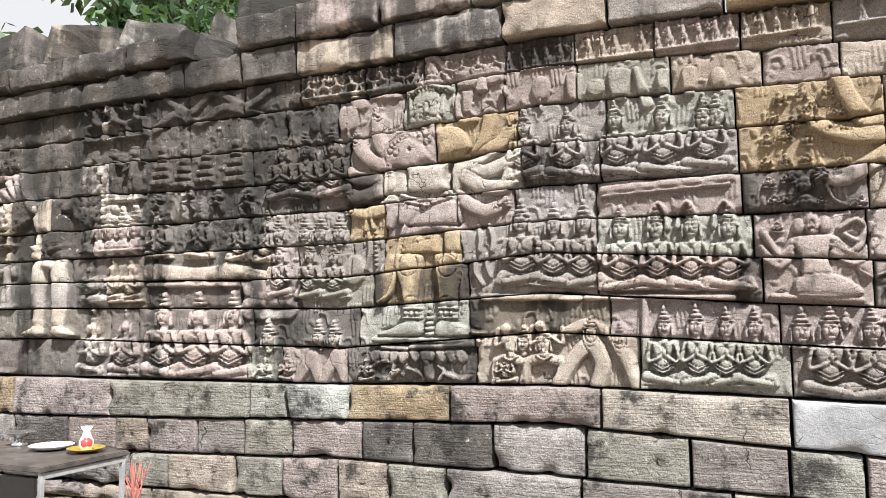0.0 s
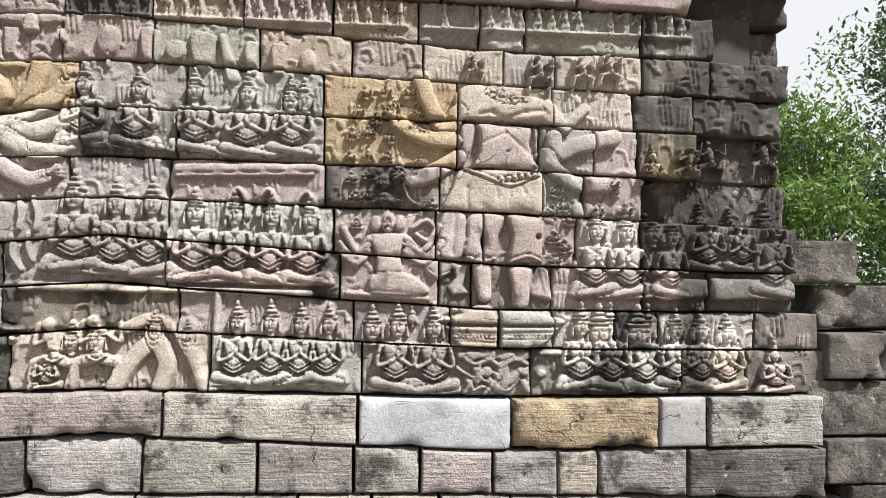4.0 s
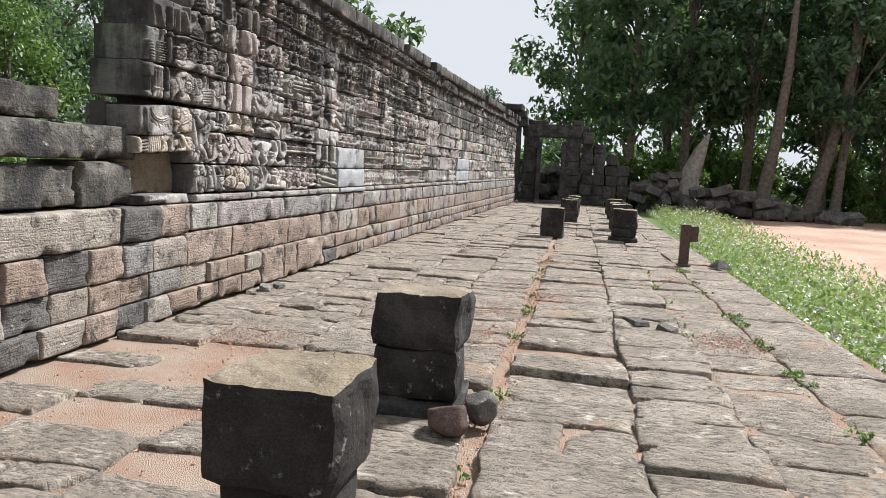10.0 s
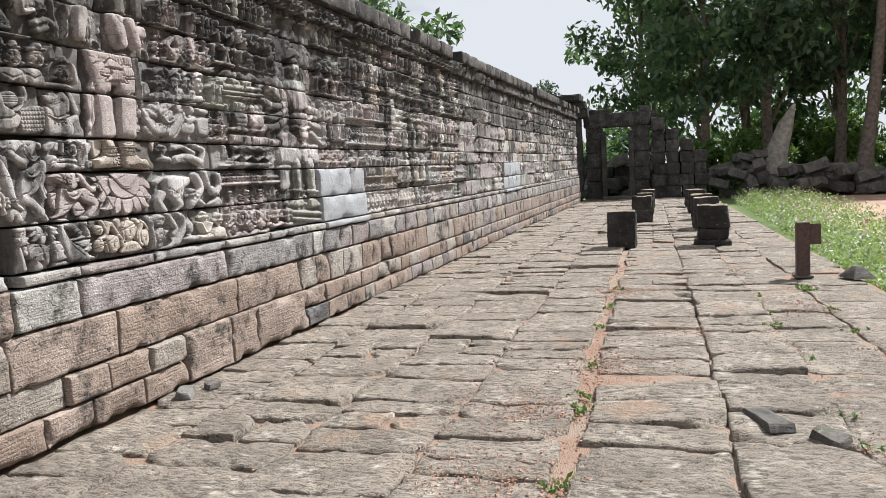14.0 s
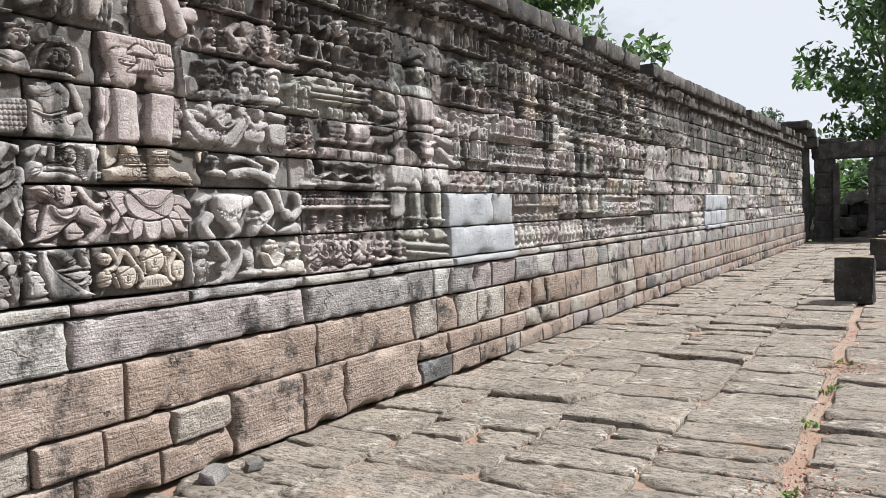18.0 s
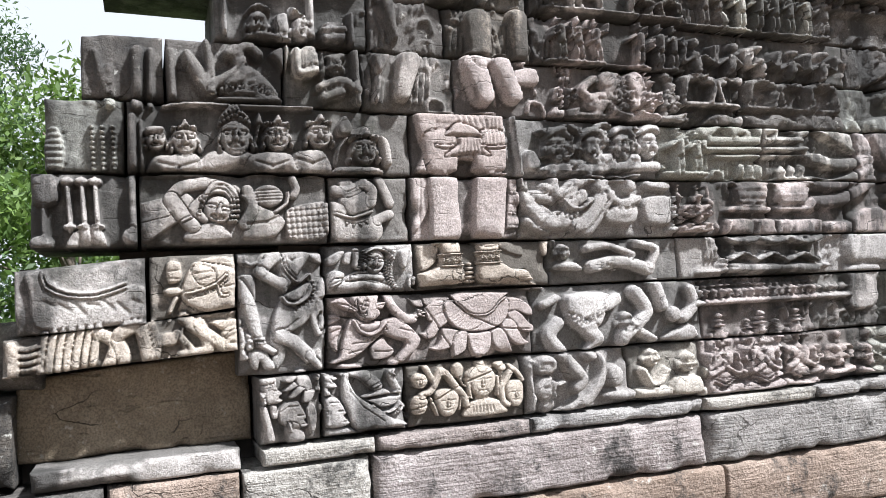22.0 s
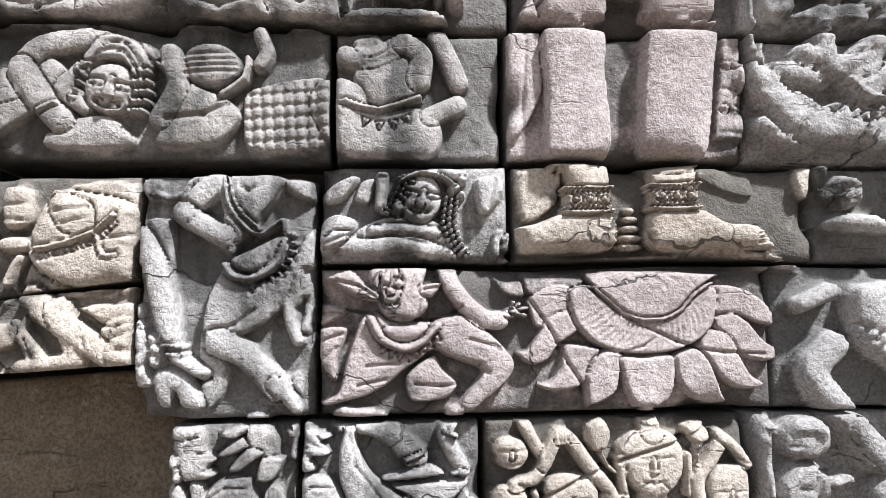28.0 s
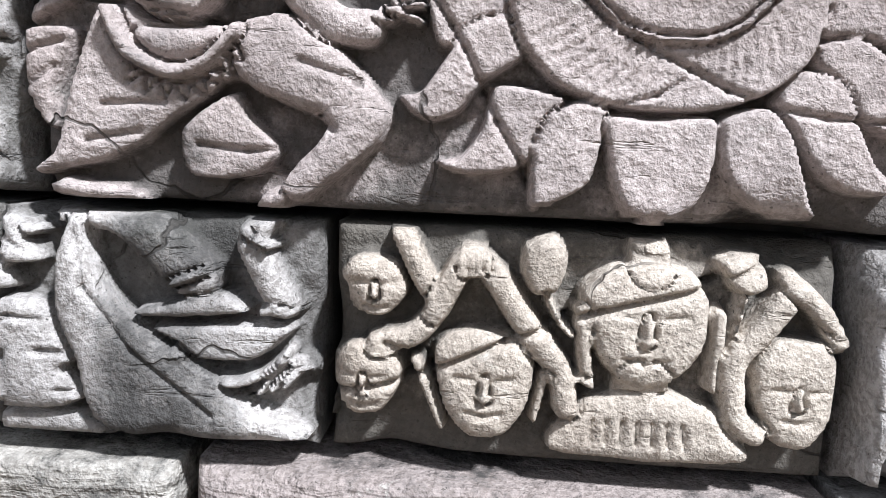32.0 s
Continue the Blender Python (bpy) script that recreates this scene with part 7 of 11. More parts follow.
B.plate(.044, .03, (8.5, 1.174), (8.531, 1.206), (8.581, 1.201), (8.592, 1.165), (8.572, 1.126), (8.533, 1.12), (8.507, 1.145))
B.cap(8.548, 1.168, 8.548, 1.151, .0031, .0062, .05)
B.cut(.003, .004, (8.522, 1.169), (8.537, 1.168))
B.cut(.003, .004, (8.558, 1.168), (8.574, 1.169))
B.cut(.003, .004, (8.533, 1.137), (8.548, 1.134), (8.563, 1.137))
B.plate(.044, .03, (8.518, 1.282), (8.54, 1.304), (8.582, 1.295), (8.596, 1.263), (8.571, 1.233), (8.531, 1.238))
B.cap(8.558, 1.272, 8.558, 1.258, .0026, .0052, .05)
B.cut(.003, .004, (8.536, 1.273), (8.549, 1.272))
B.cut(.003, .004, (8.567, 1.272), (8.58, 1.273))
B.cut(.003, .004, (8.546, 1.246), (8.558, 1.244), (8.571, 1.246))
B.cap(8.851, 1.172, 8.853, 1.143, .034, .038, .034)
B.plate(.036, .026, (8.769, 1.136), (8.811, 1.163), (8.903, 1.164), (8.954, 1.137), (8.966, 1.09), (8.759, 1.089))
B.cut(.0026, .006, (8.801, 1.133), (8.799, 1.107))
B.cut(.0026, .006, (8.817, 1.133), (8.816, 1.107))
B.cut(.0026, .006, (8.833, 1.133), (8.833, 1.107))
B.cut(.0026, .006, (8.849, 1.133), (8.85, 1.107))
B.cut(.0026, .006, (8.865, 1.133), (8.867, 1.107))
B.cut(.0026, .006, (8.881, 1.133), (8.885, 1.107))
B.cut(.0026, .006, (8.897, 1.133), (8.902, 1.107))
B.cap(8.78, 1.255, 8.792, 1.178, .009, .011, .038)
B.cap(8.927, 1.256, 8.927, 1.179, .01, .011, .038)
B.rope(.006, .04, (8.78, 1.178), (8.797, 1.172))
B.cap(8.849, 1.337, 8.851, 1.309, .022, .026, .03)
B.rope(.016, .042, (8.585, 1.328), (8.606, 1.285), (8.626, 1.248), (8.602, 1.216), (8.563, 1.204))
B.rope(.017, .044, (8.626, 1.246), (8.645, 1.285), (8.661, 1.303), (8.685, 1.286), (8.72, 1.237), (8.76, 1.186), (8.771, 1.146))
B.ell(8.663, 1.299, .019, .02, 0, .046)
B.cut(.003, .007, (8.655, 1.315), (8.657, 1.291))
B.cut(.003, .007, (8.663, 1.315), (8.665, 1.291))
B.cut(.003, .007, (8.671, 1.315), (8.673, 1.292))
B.plate(.044, .02, (8.717, 1.324), (8.749, 1.336), (8.766, 1.306), (8.755, 1.271), (8.729, 1.265), (8.713, 1.29))
B.rope(.005, .036, (8.743, 1.267), (8.756, 1.241), (8.772, 1.225))
B.plate(.042, .018, (8.922, 1.316), (8.971, 1.328), (8.977, 1.289), (8.947, 1.276))
B.rope(.004, .036, (8.951, 1.276), (8.941, 1.219))
B.rope(.016, .042, (9.005, 1.287), (8.971, 1.239), (8.947, 1.207), (8.952, 1.149), (8.974, 1.128))
B.rope(.015, .038, (9.001, 1.297), (9.032, 1.267), (9.055, 1.235))
B.plate(.026, .012, (8.985, 1.311), (9.032, 1.289), (9.054, 1.263), (9.055, 1.237), (9.001, 1.279))
B.cut(.0035, .014, (8.501, 1.141), (8.601, 1.167), (8.7, 1.215), (8.8, 1.255), (8.92, 1.288), (8.985, 1.319))
B.cut(.003, .008, (8.571, 1.206), (8.621, 1.187))
B.cap(8.605, 1.187, 8.636, 1.112, .009, .008, .034)
B.cap(8.746, 1.178, 8.737, 1.128, .009, .007, .034)
B.plate(.04, .014, (9.077, 1.287), (9.103, 1.322), (9.132, 1.32), (9.116, 1.278))
B.cut(.003, .008, (9.097, 1.316), (9.087, 1.292))
B.cut(.003, .008, (9.106, 1.316), (9.096, 1.292))
B.cut(.003, .008, (9.115, 1.316), (9.105, 1.292))
B.rope(.018, .04, (9.093, 1.28), (9.087, 1.22), (9.1, 1.148), (9.094, 1.094))
B.ell(9.167, 1.278, .054, .048, 0, .044)
B.plate(.048, .016, (9.124, 1.308), (9.164, 1.328), (9.212, 1.317), (9.224, 1.277), (9.195, 1.291), (9.144, 1.3))
B.cut(.003, .009, (9.13, 1.274), (9.152, 1.276))
B.cut(.003, .009, (9.128, 1.248), (9.152, 1.252))
B.plate(.044, .03, (9.143, 1.198), (9.165, 1.235), (9.208, 1.236), (9.22, 1.189), (9.202, 1.149), (9.155, 1.138), (9.137, 1.164))
B.cap(9.2, 1.211, 9.208, 1.141, .009, .011, .05)
B.cut(.003, .009, (9.151, 1.19), (9.175, 1.188))
B.cut(.003, .009, (9.145, 1.158), (9.167, 1.158))
B.rope(.012, .036, (9.227, 1.191), (9.268, 1.201))
B.cap(9.176, 1.139, 9.18, 1.097, .034, .044, .034)
# hips, skirt and legs
B.plate(.016, .015, (9.051, 2.17), (9.156, 2.162), (9.177, 1.929), (9.017, 1.926), round=0)
B.cut(.0048, .004, (9.049, 2.142), (9.154, 2.136))
B.cut(.0048, .004, (9.045, 2.092), (9.156, 2.086))
B.cut(.0048, .004, (9.041, 2.043), (9.158, 2.037))
B.cut(.0045, .004, (9.038, 1.994), (9.16, 1.988))
B.cut(.0048, .004, (9.034, 1.946), (9.162, 1.939))
B.beads(.0112, .02, (9.058, 2.096), (9.163, 2.09))
B.beads(.0112, .02, (9.047, 1.997), (9.167, 1.991))
B.plate(.024, .018, (8.557, 2.152), (8.643, 2.164), (8.639, 2.02), (8.569, 1.911), (8.551, 2.006))
B.cut(.0045, .005, (8.605, 2.156), (8.596, 1.949))
B.plate(.058, .06, (8.644, 2.17), (8.774, 2.175), (8.775, 2.069), (8.778, 1.879), (8.648, 1.863), (8.645, 2.02))
B.plate(.058, .064, (8.868, 2.151), (8.894, 2.18), (9.023, 2.188), (9.015, 2.076), (8.982, 1.867), (8.855, 1.866), (8.856, 2.056))
B.plate(.04, .048, (8.588, 2.449), (8.752, 2.472), (8.818, 2.467), (9.027, 2.463), (9.034, 2.198), (8.866, 2.188), (8.86, 2.235), (8.792, 2.238), (8.78, 2.185), (8.593, 2.182), (8.62, 2.277))
B.plate(.048, .054, (8.631, 2.359), (8.779, 2.367), (8.777, 2.191), (8.641, 2.185))
B.plate(.048, .054, (8.889, 2.373), (9.033, 2.371), (9.027, 2.201), (8.873, 2.192))
B.rope(.0064, .052, (8.675, 2.302), (8.717, 2.294), (8.764, 2.303))
B.rope(.0068, .052, (8.901, 2.303), (8.964, 2.3), (9.032, 2.31))
B.cut(.0042, .004, (8.691, 2.414), (8.678, 2.308))
B.cut(.0044, .004, (8.918, 2.43), (8.917, 2.314))
B.cut(.0042, .004, (8.703, 2.413), (8.692, 2.309))
B.cut(.0042, .004, (8.937, 2.432), (8.936, 2.315))
B.cut(.0042, .004, (8.716, 2.412), (8.706, 2.309))
B.cut(.0042, .004, (8.957, 2.433), (8.956, 2.316))
B.cut(.0042, .004, (8.728, 2.411), (8.72, 2.31))
B.cut(.0044, .004, (8.976, 2.434), (8.975, 2.317))
B.cut(.0042, .004, (8.741, 2.41), (8.733, 2.311))
B.cut(.0044, .004, (8.995, 2.435), (8.994, 2.317))
B.cut(.0044, .004, (8.753, 2.409), (8.747, 2.311))
B.cut(.0044, .004, (9.015, 2.436), (9.013, 2.318))
B.plate(.05, .016, (8.726, 2.352), (8.787, 2.413), (8.874, 2.392), (8.907, 2.348), (8.781, 2.351))
B.plate(.05, .015, (8.713, 2.252), (8.783, 2.31), (8.787, 2.345), (8.897, 2.348), (8.905, 2.31), (8.943, 2.262), (8.868, 2.271))
B.cut(.0042, .006, (8.796, 2.336), (8.778, 2.269))
B.cut(.0044, .006, (8.81, 2.337), (8.798, 2.27))
B.cut(.0042, .006, (8.824, 2.338), (8.818, 2.271))
B.cut(.0042, .006, (8.839, 2.338), (8.838, 2.272))
B.cut(.0042, .006, (8.853, 2.339), (8.859, 2.273))
B.cut(.0044, .006, (8.867, 2.34), (8.879, 2.274))
B.cut(.0042, .006, (8.881, 2.341), (8.899, 2.275))
B.cut(.0051, .005, (8.783, 2.455), (8.797, 2.41))
B.cut(.0048, .005, (8.811, 2.453), (8.825, 2.409))
B.cut(.0051, .005, (8.84, 2.452), (8.853, 2.407))
B.cut(.0048, .005, (8.868, 2.45), (8.882, 2.405))
B.cut(.0051, .005, (8.897, 2.449), (8.91, 2.404))
B.cut(.0051, .005, (8.925, 2.447), (8.939, 2.402))
# faces of the row beside the skirt
B.rope(.0153, .036, (9.078, 2.453), (9.085, 2.368), (9.095, 2.284), (9.111, 2.125))
B.cut(.0044, .008, (9.064, 2.436), (9.1, 2.435))
B.cut(.0044, .008, (9.066, 2.416), (9.102, 2.415))
B.cut(.0044, .008, (9.067, 2.396), (9.103, 2.395))
B.cut(.0044, .008, (9.069, 2.377), (9.105, 2.375))
B.cut(.0042, .008, (9.071, 2.357), (9.107, 2.356))
B.cut(.0044, .008, (9.073, 2.338), (9.108, 2.336))
B.cut(.0042, .008, (9.075, 2.318), (9.11, 2.317))
B.cut(.0042, .008, (9.076, 2.299), (9.112, 2.297))
B.cut(.0042, .008, (9.078, 2.28), (9.114, 2.278))
B.plate(.03, .027, (9.135, 2.295), (9.184, 2.301), (9.222, 2.244), (9.211, 2.202), (9.127, 2.205))
B.plate(.034, .042, (9.228, 2.206), (9.251, 2.236), (9.337, 2.262), (9.459, 2.264), (9.525, 2.218))
B.plate(.034, .042, (9.481, 2.219), (9.509, 2.28), (9.615, 2.298), (9.651, 2.226))
B.plate(.034, .044, (9.644, 2.226), (9.673, 2.284), (9.775, 2.299), (9.783, 2.232))
B.plate(.04, .037, (9.22, 2.299), (9.251, 2.377), (9.298, 2.383), (9.303, 2.297), (9.27, 2.259), (9.227, 2.267))
B.cut(.0048, .008, (9.236, 2.326), (9.266, 2.325))
B.cut(.0051, .008, (9.229, 2.283), (9.255, 2.285))
B.face(9.354, 2.329, .059, .08, .042)
B.plate(.046, .017, (9.292, 2.366), (9.315, 2.414), (9.365, 2.435), (9.411, 2.42), (9.424, 2.373), (9.36, 2.39))
B.face(9.557, 2.366, .048, .064, .042)
B.plate(.046, .017, (9.507, 2.397), (9.527, 2.436), (9.568, 2.453), (9.606, 2.44), (9.616, 2.402), (9.564, 2.416))
B.face(9.722, 2.357, .05, .068, .042)
B.plate(.046, .017, (9.672, 2.388), (9.692, 2.428), (9.735, 2.445), (9.774, 2.433), (9.783, 2.394), (9.73, 2.408))
B.plate(.032, .031, (9.199, 2.397), (9.302, 2.423), (9.351, 2.399), (9.246, 2.366))
B.cap(9.44, 2.404, 9.433, 2.31, .0221, .017, .034)
B.rope(.0448, .036, (9.116, 2.063), (9.2, 2.004), (9.257, 1.962))
B.rope(.0352, .038, (9.116, 2.063), (9.187, 2.078), (9.268, 2.071))
B.plate(.04, .051, (9.253, 1.916), (9.275, 1.978), (9.347, 2.042), (9.428, 2.028), (9.454, 1.966), (9.399, 1.919))
B.ell(9.391, 2.084, .077, .061, 0, .042)
B.rope(.0272, .044, (9.275, 2.176), (9.282, 2.084), (9.337, 2.105), (9.395, 2.148))
B.rope(.024, .04, (9.479, 2.174), (9.424, 2.139), (9.392, 2.158))
B.rope(.0238, .036, (9.478, 2.17), (9.563, 2.16), (9.573, 2.112))
B.rope(.048, .042, (9.574, 2.086), (9.512, 2.002), (9.446, 1.926))
B.rope(.0112, .048, (9.31, 2.069), (9.361, 2.02), (9.431, 2.025), (9.483, 2.068))
B.plate(.044, .006, (9.328, 2.027), (9.347, 2.012), (9.319, 2), round=0)
B.plate(.044, .006, (9.358, 2.006), (9.383, 2), (9.361, 1.979), round=0)
B.plate(.044, .006, (9.395, 2), (9.422, 2.002), (9.408, 1.976), round=0)
B.plate(.044, .006, (9.435, 2.007), (9.46, 2.019), (9.458, 1.991), round=0)
B.plate(.044, .006, (9.472, 2.027), (9.493, 2.045), (9.499, 2.019), round=0)
B.plate(.034, .029, (9.597, 2.033), (9.716, 2.042), (9.706, 1.972), (9.599, 1.969))
B.rope(.0192, .036, (9.615, 2.169), (9.685, 2.165), (9.758, 2.184))
B.rope(.0288, .034, (9.129, 1.96), (9.175, 1.936), (9.237, 1.922))
# row of heads above the dancer
B.rope(.0135, .034, (7.541, 2.43), (7.664, 2.448), (7.864, 2.446), (8.127, 2.454))
B.plate(.036, .039, (7.464, 2.171), (7.5, 2.231), (7.564, 2.243), (7.66, 2.248), (7.698, 2.184), (7.685, 2.155), (7.466, 2.149))
B.cut(.0042, .006, (7.515, 2.207), (7.593, 2.188), (7.663, 2.211))
B.plate(.036, .039, (7.702, 2.159), (7.666, 2.202), (7.699, 2.25), (7.757, 2.267), (7.847, 2.263), (7.931, 2.232), (7.947, 2.166))
B.cut(.0042, .006, (7.681, 2.177), (7.8, 2.16), (7.914, 2.185))
B.plate(.036, .039, (7.849, 2.165), (7.874, 2.244), (7.943, 2.262), (8.038, 2.252), (8.071, 2.165))
B.cut(.0042, .006, (7.889, 2.218), (7.958, 2.198), (8.02, 2.221))
B.plate(.036, .042, (8.082, 2.163), (8.046, 2.258), (8.159, 2.276), (8.199, 2.23), (8.208, 2.168))
B.cut(.0045, .006, (8.061, 2.232), (8.123, 2.211), (8.179, 2.235))
B.plate(.036, .042, (8.211, 2.162), (8.225, 2.201), (8.301, 2.21), (8.415, 2.203), (8.432, 2.165))
B.cut(.0045, .006, (8.239, 2.175), (8.319, 2.154), (8.395, 2.178))
B.face(7.509, 2.3, .042, .05, .042)
B.ell(7.472, 2.268, .008, .014, 0, .042)
B.ell(7.552, 2.272, .008, .015, 0, .042)
B.plate(.044, .015, (7.47, 2.314), (7.47, 2.346), (7.537, 2.35), (7.542, 2.326))
B.face(7.618, 2.3, .054, .065, .042)
B.ell(7.569, 2.259, .01, .018, 0, .042)
B.ell(7.674, 2.264, .011, .019, 0, .042)
B.plate(.046, .012, (7.563, 2.326), (7.565, 2.358), (7.6, 2.357), (7.618, 2.393), (7.637, 2.359), (7.662, 2.361), (7.672, 2.33), (7.615, 2.342), round=0)
B.beads(.006, .05, (7.569, 2.342), (7.661, 2.345))
B.face(7.812, 2.32, .066, .079, .042)
B.ell(7.749, 2.268, .012, .022, 0, .042)
B.ell(7.882, 2.275, .012, .022, 0, .042)
B.plate(.042, .021, (7.746, 2.355), (7.755, 2.408), (7.805, 2.451), (7.866, 2.409), (7.878, 2.356), (7.808, 2.385))
B.beads(.009, .048, (7.751, 2.368), (7.807, 2.405), (7.868, 2.376))
B.beads(.009, .048, (7.761, 2.395), (7.806, 2.425), (7.855, 2.401))
B.face(7.981, 2.326, .056, .067, .042)
B.ell(7.925, 2.282, .011, .019, 0, .042)
B.ell(8.041, 2.288, .011, .019, 0, .042)
B.plate(.046, .012, (7.922, 2.353), (7.926, 2.387), (7.964, 2.387), (7.985, 2.425), (8.004, 2.389), (8.032, 2.391), (8.041, 2.358), (7.979, 2.371), round=0)
B.beads(.006, .05, (7.929, 2.371), (8.03, 2.374))
B.face(8.158, 2.339, .054, .065, .042)
B.ell(8.101, 2.295, .011, .019, 0, .042)
B.ell(8.217, 2.301, .011, .019, 0, .042)
B.plate(.046, .012, (8.099, 2.366), (8.103, 2.399), (8.141, 2.399), (8.164, 2.436), (8.182, 2.401), (8.21, 2.403), (8.218, 2.37), (8.157, 2.383), round=0)
B.beads(.0064, .05, (8.106, 2.383), (8.208, 2.386))
B.face(8.352, 2.279, .06, .072, .042)
B.ell(8.286, 2.231, .012, .021, 0, .042)
B.ell(8.418, 2.237, .012, .021, 0, .042)
B.plate(.046, .013, (8.286, 2.309), (8.291, 2.347), (8.335, 2.346), (8.361, 2.388), (8.381, 2.348), (8.413, 2.35), (8.422, 2.313), (8.352, 2.328), round=0)
B.beads(.0064, .05, (8.294, 2.328), (8.41, 2.331))
B.plate(.038, .019, (8.234, 2.374), (8.271, 2.429), (8.304, 2.378), (8.294, 2.339), (8.243, 2.336))
B.rope(.008, .034, (8.277, 2.327), (8.238, 2.277), (8.222, 2.207))
B.plate(.034, .012, (7.889, 2.375), (7.911, 2.431), (7.928, 2.368))
B.rope(.0064, .03, (7.909, 2.367), (7.893, 2.304), (7.897, 2.268))
B.plate(.04, .022, (8.416, 2.347), (8.463, 2.319), (8.476, 2.212), (8.438, 2.21), (8.427, 2.271))
# reclining figures under the heads
B.rope(.056, .036, (7.456, 1.949), (7.523, 1.998), (7.598, 2.038))
B.rope(.039, .034, (7.45, 2.01), (7.533, 2.031))
B.plate(.032, .039, (7.605, 1.9), (7.637, 1.955), (7.735, 1.969), (7.79, 1.904))
B.rope(.0266, .04, (7.801, 2.098), (7.694, 2.127), (7.6, 2.11), (7.557, 2.067))
B.rope(.0308, .042, (7.56, 2.059), (7.599, 2), (7.637, 1.958))
B.rope(.007, .048, (7.599, 1.973), (7.632, 1.99))
B.rope(.0196, .036, (7.684, 1.984), (7.644, 2.021), (7.679, 2.066))
B.ell(7.74, 2.021, .057, .055, -15, .046)
B.cap(7.746, 2.04, 7.736, 2.004, .0056, .0126, .056)
B.ell(7.713, 2.034, .018, .007, -18, .05)
B.ell(7.767, 2.021, .018, .007, -10, .05)
B.cut(.0042, .009, (7.698, 2.044), (7.728, 2.04))
B.cut(.0042, .009, (7.751, 2.032), (7.782, 2.027))
B.cut(.0056, .01, (7.711, 1.995), (7.734, 1.984), (7.759, 1.991))
B.ell(7.734, 1.989, .022, .007, -15, .05)
B.rope(.0098, .042, (7.674, 2.06), (7.715, 2.092), (7.768, 2.088), (7.799, 2.042))
B.beads(.0098, .046, (7.788, 2.055), (7.794, 2.006), (7.776, 1.961))
B.rope(.0098, .042, (7.683, 2.074), (7.721, 2.109), (7.772, 2.105), (7.806, 2.056))
B.beads(.0098, .046, (7.801, 2.056), (7.805, 2.006), (7.788, 1.962))
B.rope(.0098, .042, (7.692, 2.088), (7.728, 2.126), (7.777, 2.122), (7.813, 2.07))
B.beads(.0098, .046, (7.814, 2.056), (7.817, 2.006), (7.799, 1.962))
B.beads(.0084, .044, (7.682, 2.052), (7.665, 2.01), (7.659, 1.994))
B.plate(.038, .034, (7.828, 1.904), (7.861, 1.988), (7.84, 2.057), (7.817, 2.084), (7.857, 2.077), (7.914, 2.031), (7.977, 2.005), (8.005, 1.964), (7.955, 1.907))
B.cut(.0056, .008, (7.85, 1.96), (7.927, 1.968), (7.978, 1.991))
B.ell(7.938, 2.077, .064, .048, 0, .04)
B.cut(.0045, .006, (7.884, 2.095), (7.992, 2.102))
B.cut(.0042, .006, (7.885, 2.082), (7.993, 2.089))
B.cut(.0042, .006, (7.886, 2.07), (7.993, 2.076))
B.cut(.0042, .006, (7.886, 2.057), (7.994, 2.063))
B.rope(.0252, .036, (7.855, 2.1), (7.872, 2.03), (7.837, 1.96))
B.rope(.009, .044, (8.017, 2.088), (8.01, 2.045), (7.964, 2.01))
B.rope(.018, .036, (8.039, 2.149), (8.054, 2.107), (8.041, 2.078))
B.plate(.03, .042, (8.011, 2.02), (8.082, 2.045), (8.18, 2.053), (8.189, 1.968), (8.166, 1.898), (8.021, 1.895), (8.005, 1.964))
B.cut(.0042, .005, (8.019, 2.034), (8.029, 1.901))
B.cut(.0042, .005, (8.041, 2.035), (8.051, 1.901))
B.cut(.0042, .005, (8.064, 2.036), (8.073, 1.902))
B.cut(.0045, .005, (8.087, 2.036), (8.096, 1.902))
B.cut(.0042, .005, (8.11, 2.037), (8.118, 1.903))
B.cut(.0042, .005, (8.133, 2.038), (8.141, 1.903))
B.cut(.0045, .005, (8.156, 2.038), (8.164, 1.903))
B.cut(.0045, .005, (8.011, 2.012), (8.183, 2.025))
B.cut(.0042, .005, (8.012, 1.986), (8.183, 1.999))
B.cut(.0042, .005, (8.013, 1.961), (8.184, 1.974))
B.cut(.0042, .005, (8.014, 1.937), (8.184, 1.948))
B.cut(.0042, .005, (8.015, 1.912), (8.185, 1.923))
B.ell(8.307, 2.051, .075, .06, 0, .042)
B.rope(.0255, .04, (8.218, 2.101), (8.273, 2.097), (8.343, 2.132))
B.rope(.027, .04, (8.343, 2.132), (8.38, 2.103), (8.374, 2.051))
B.rope(.06, .04, (8.203, 1.997), (8.247, 1.936), (8.366, 1.932))
B.rope(.0084, .048, (8.219, 2), (8.288, 1.982), (8.374, 2.01))
B.plate(.046, .006, (8.254, 1.968), (8.272, 1.961), (8.256, 1.946), round=0)
B.plate(.046, .006, (8.281, 1.959), (8.3, 1.957), (8.289, 1.938), round=0)
B.plate(.046, .006, (8.309, 1.958), (8.328, 1.962), (8.322, 1.94), round=0)
B.plate(.046, .006, (8.336, 1.965), (8.353, 1.975), (8.354, 1.953), round=0)
B.plate(.03, .018, (8.231, 2.136), (8.287, 2.153), (8.307, 2.116), (8.259, 2.096))
B.rope(.024, .034, (8.415, 2.149), (8.443, 2.091), (8.46, 2.047))
B.rope(.024, .034, (8.399, 1.973), (8.456, 1.998))
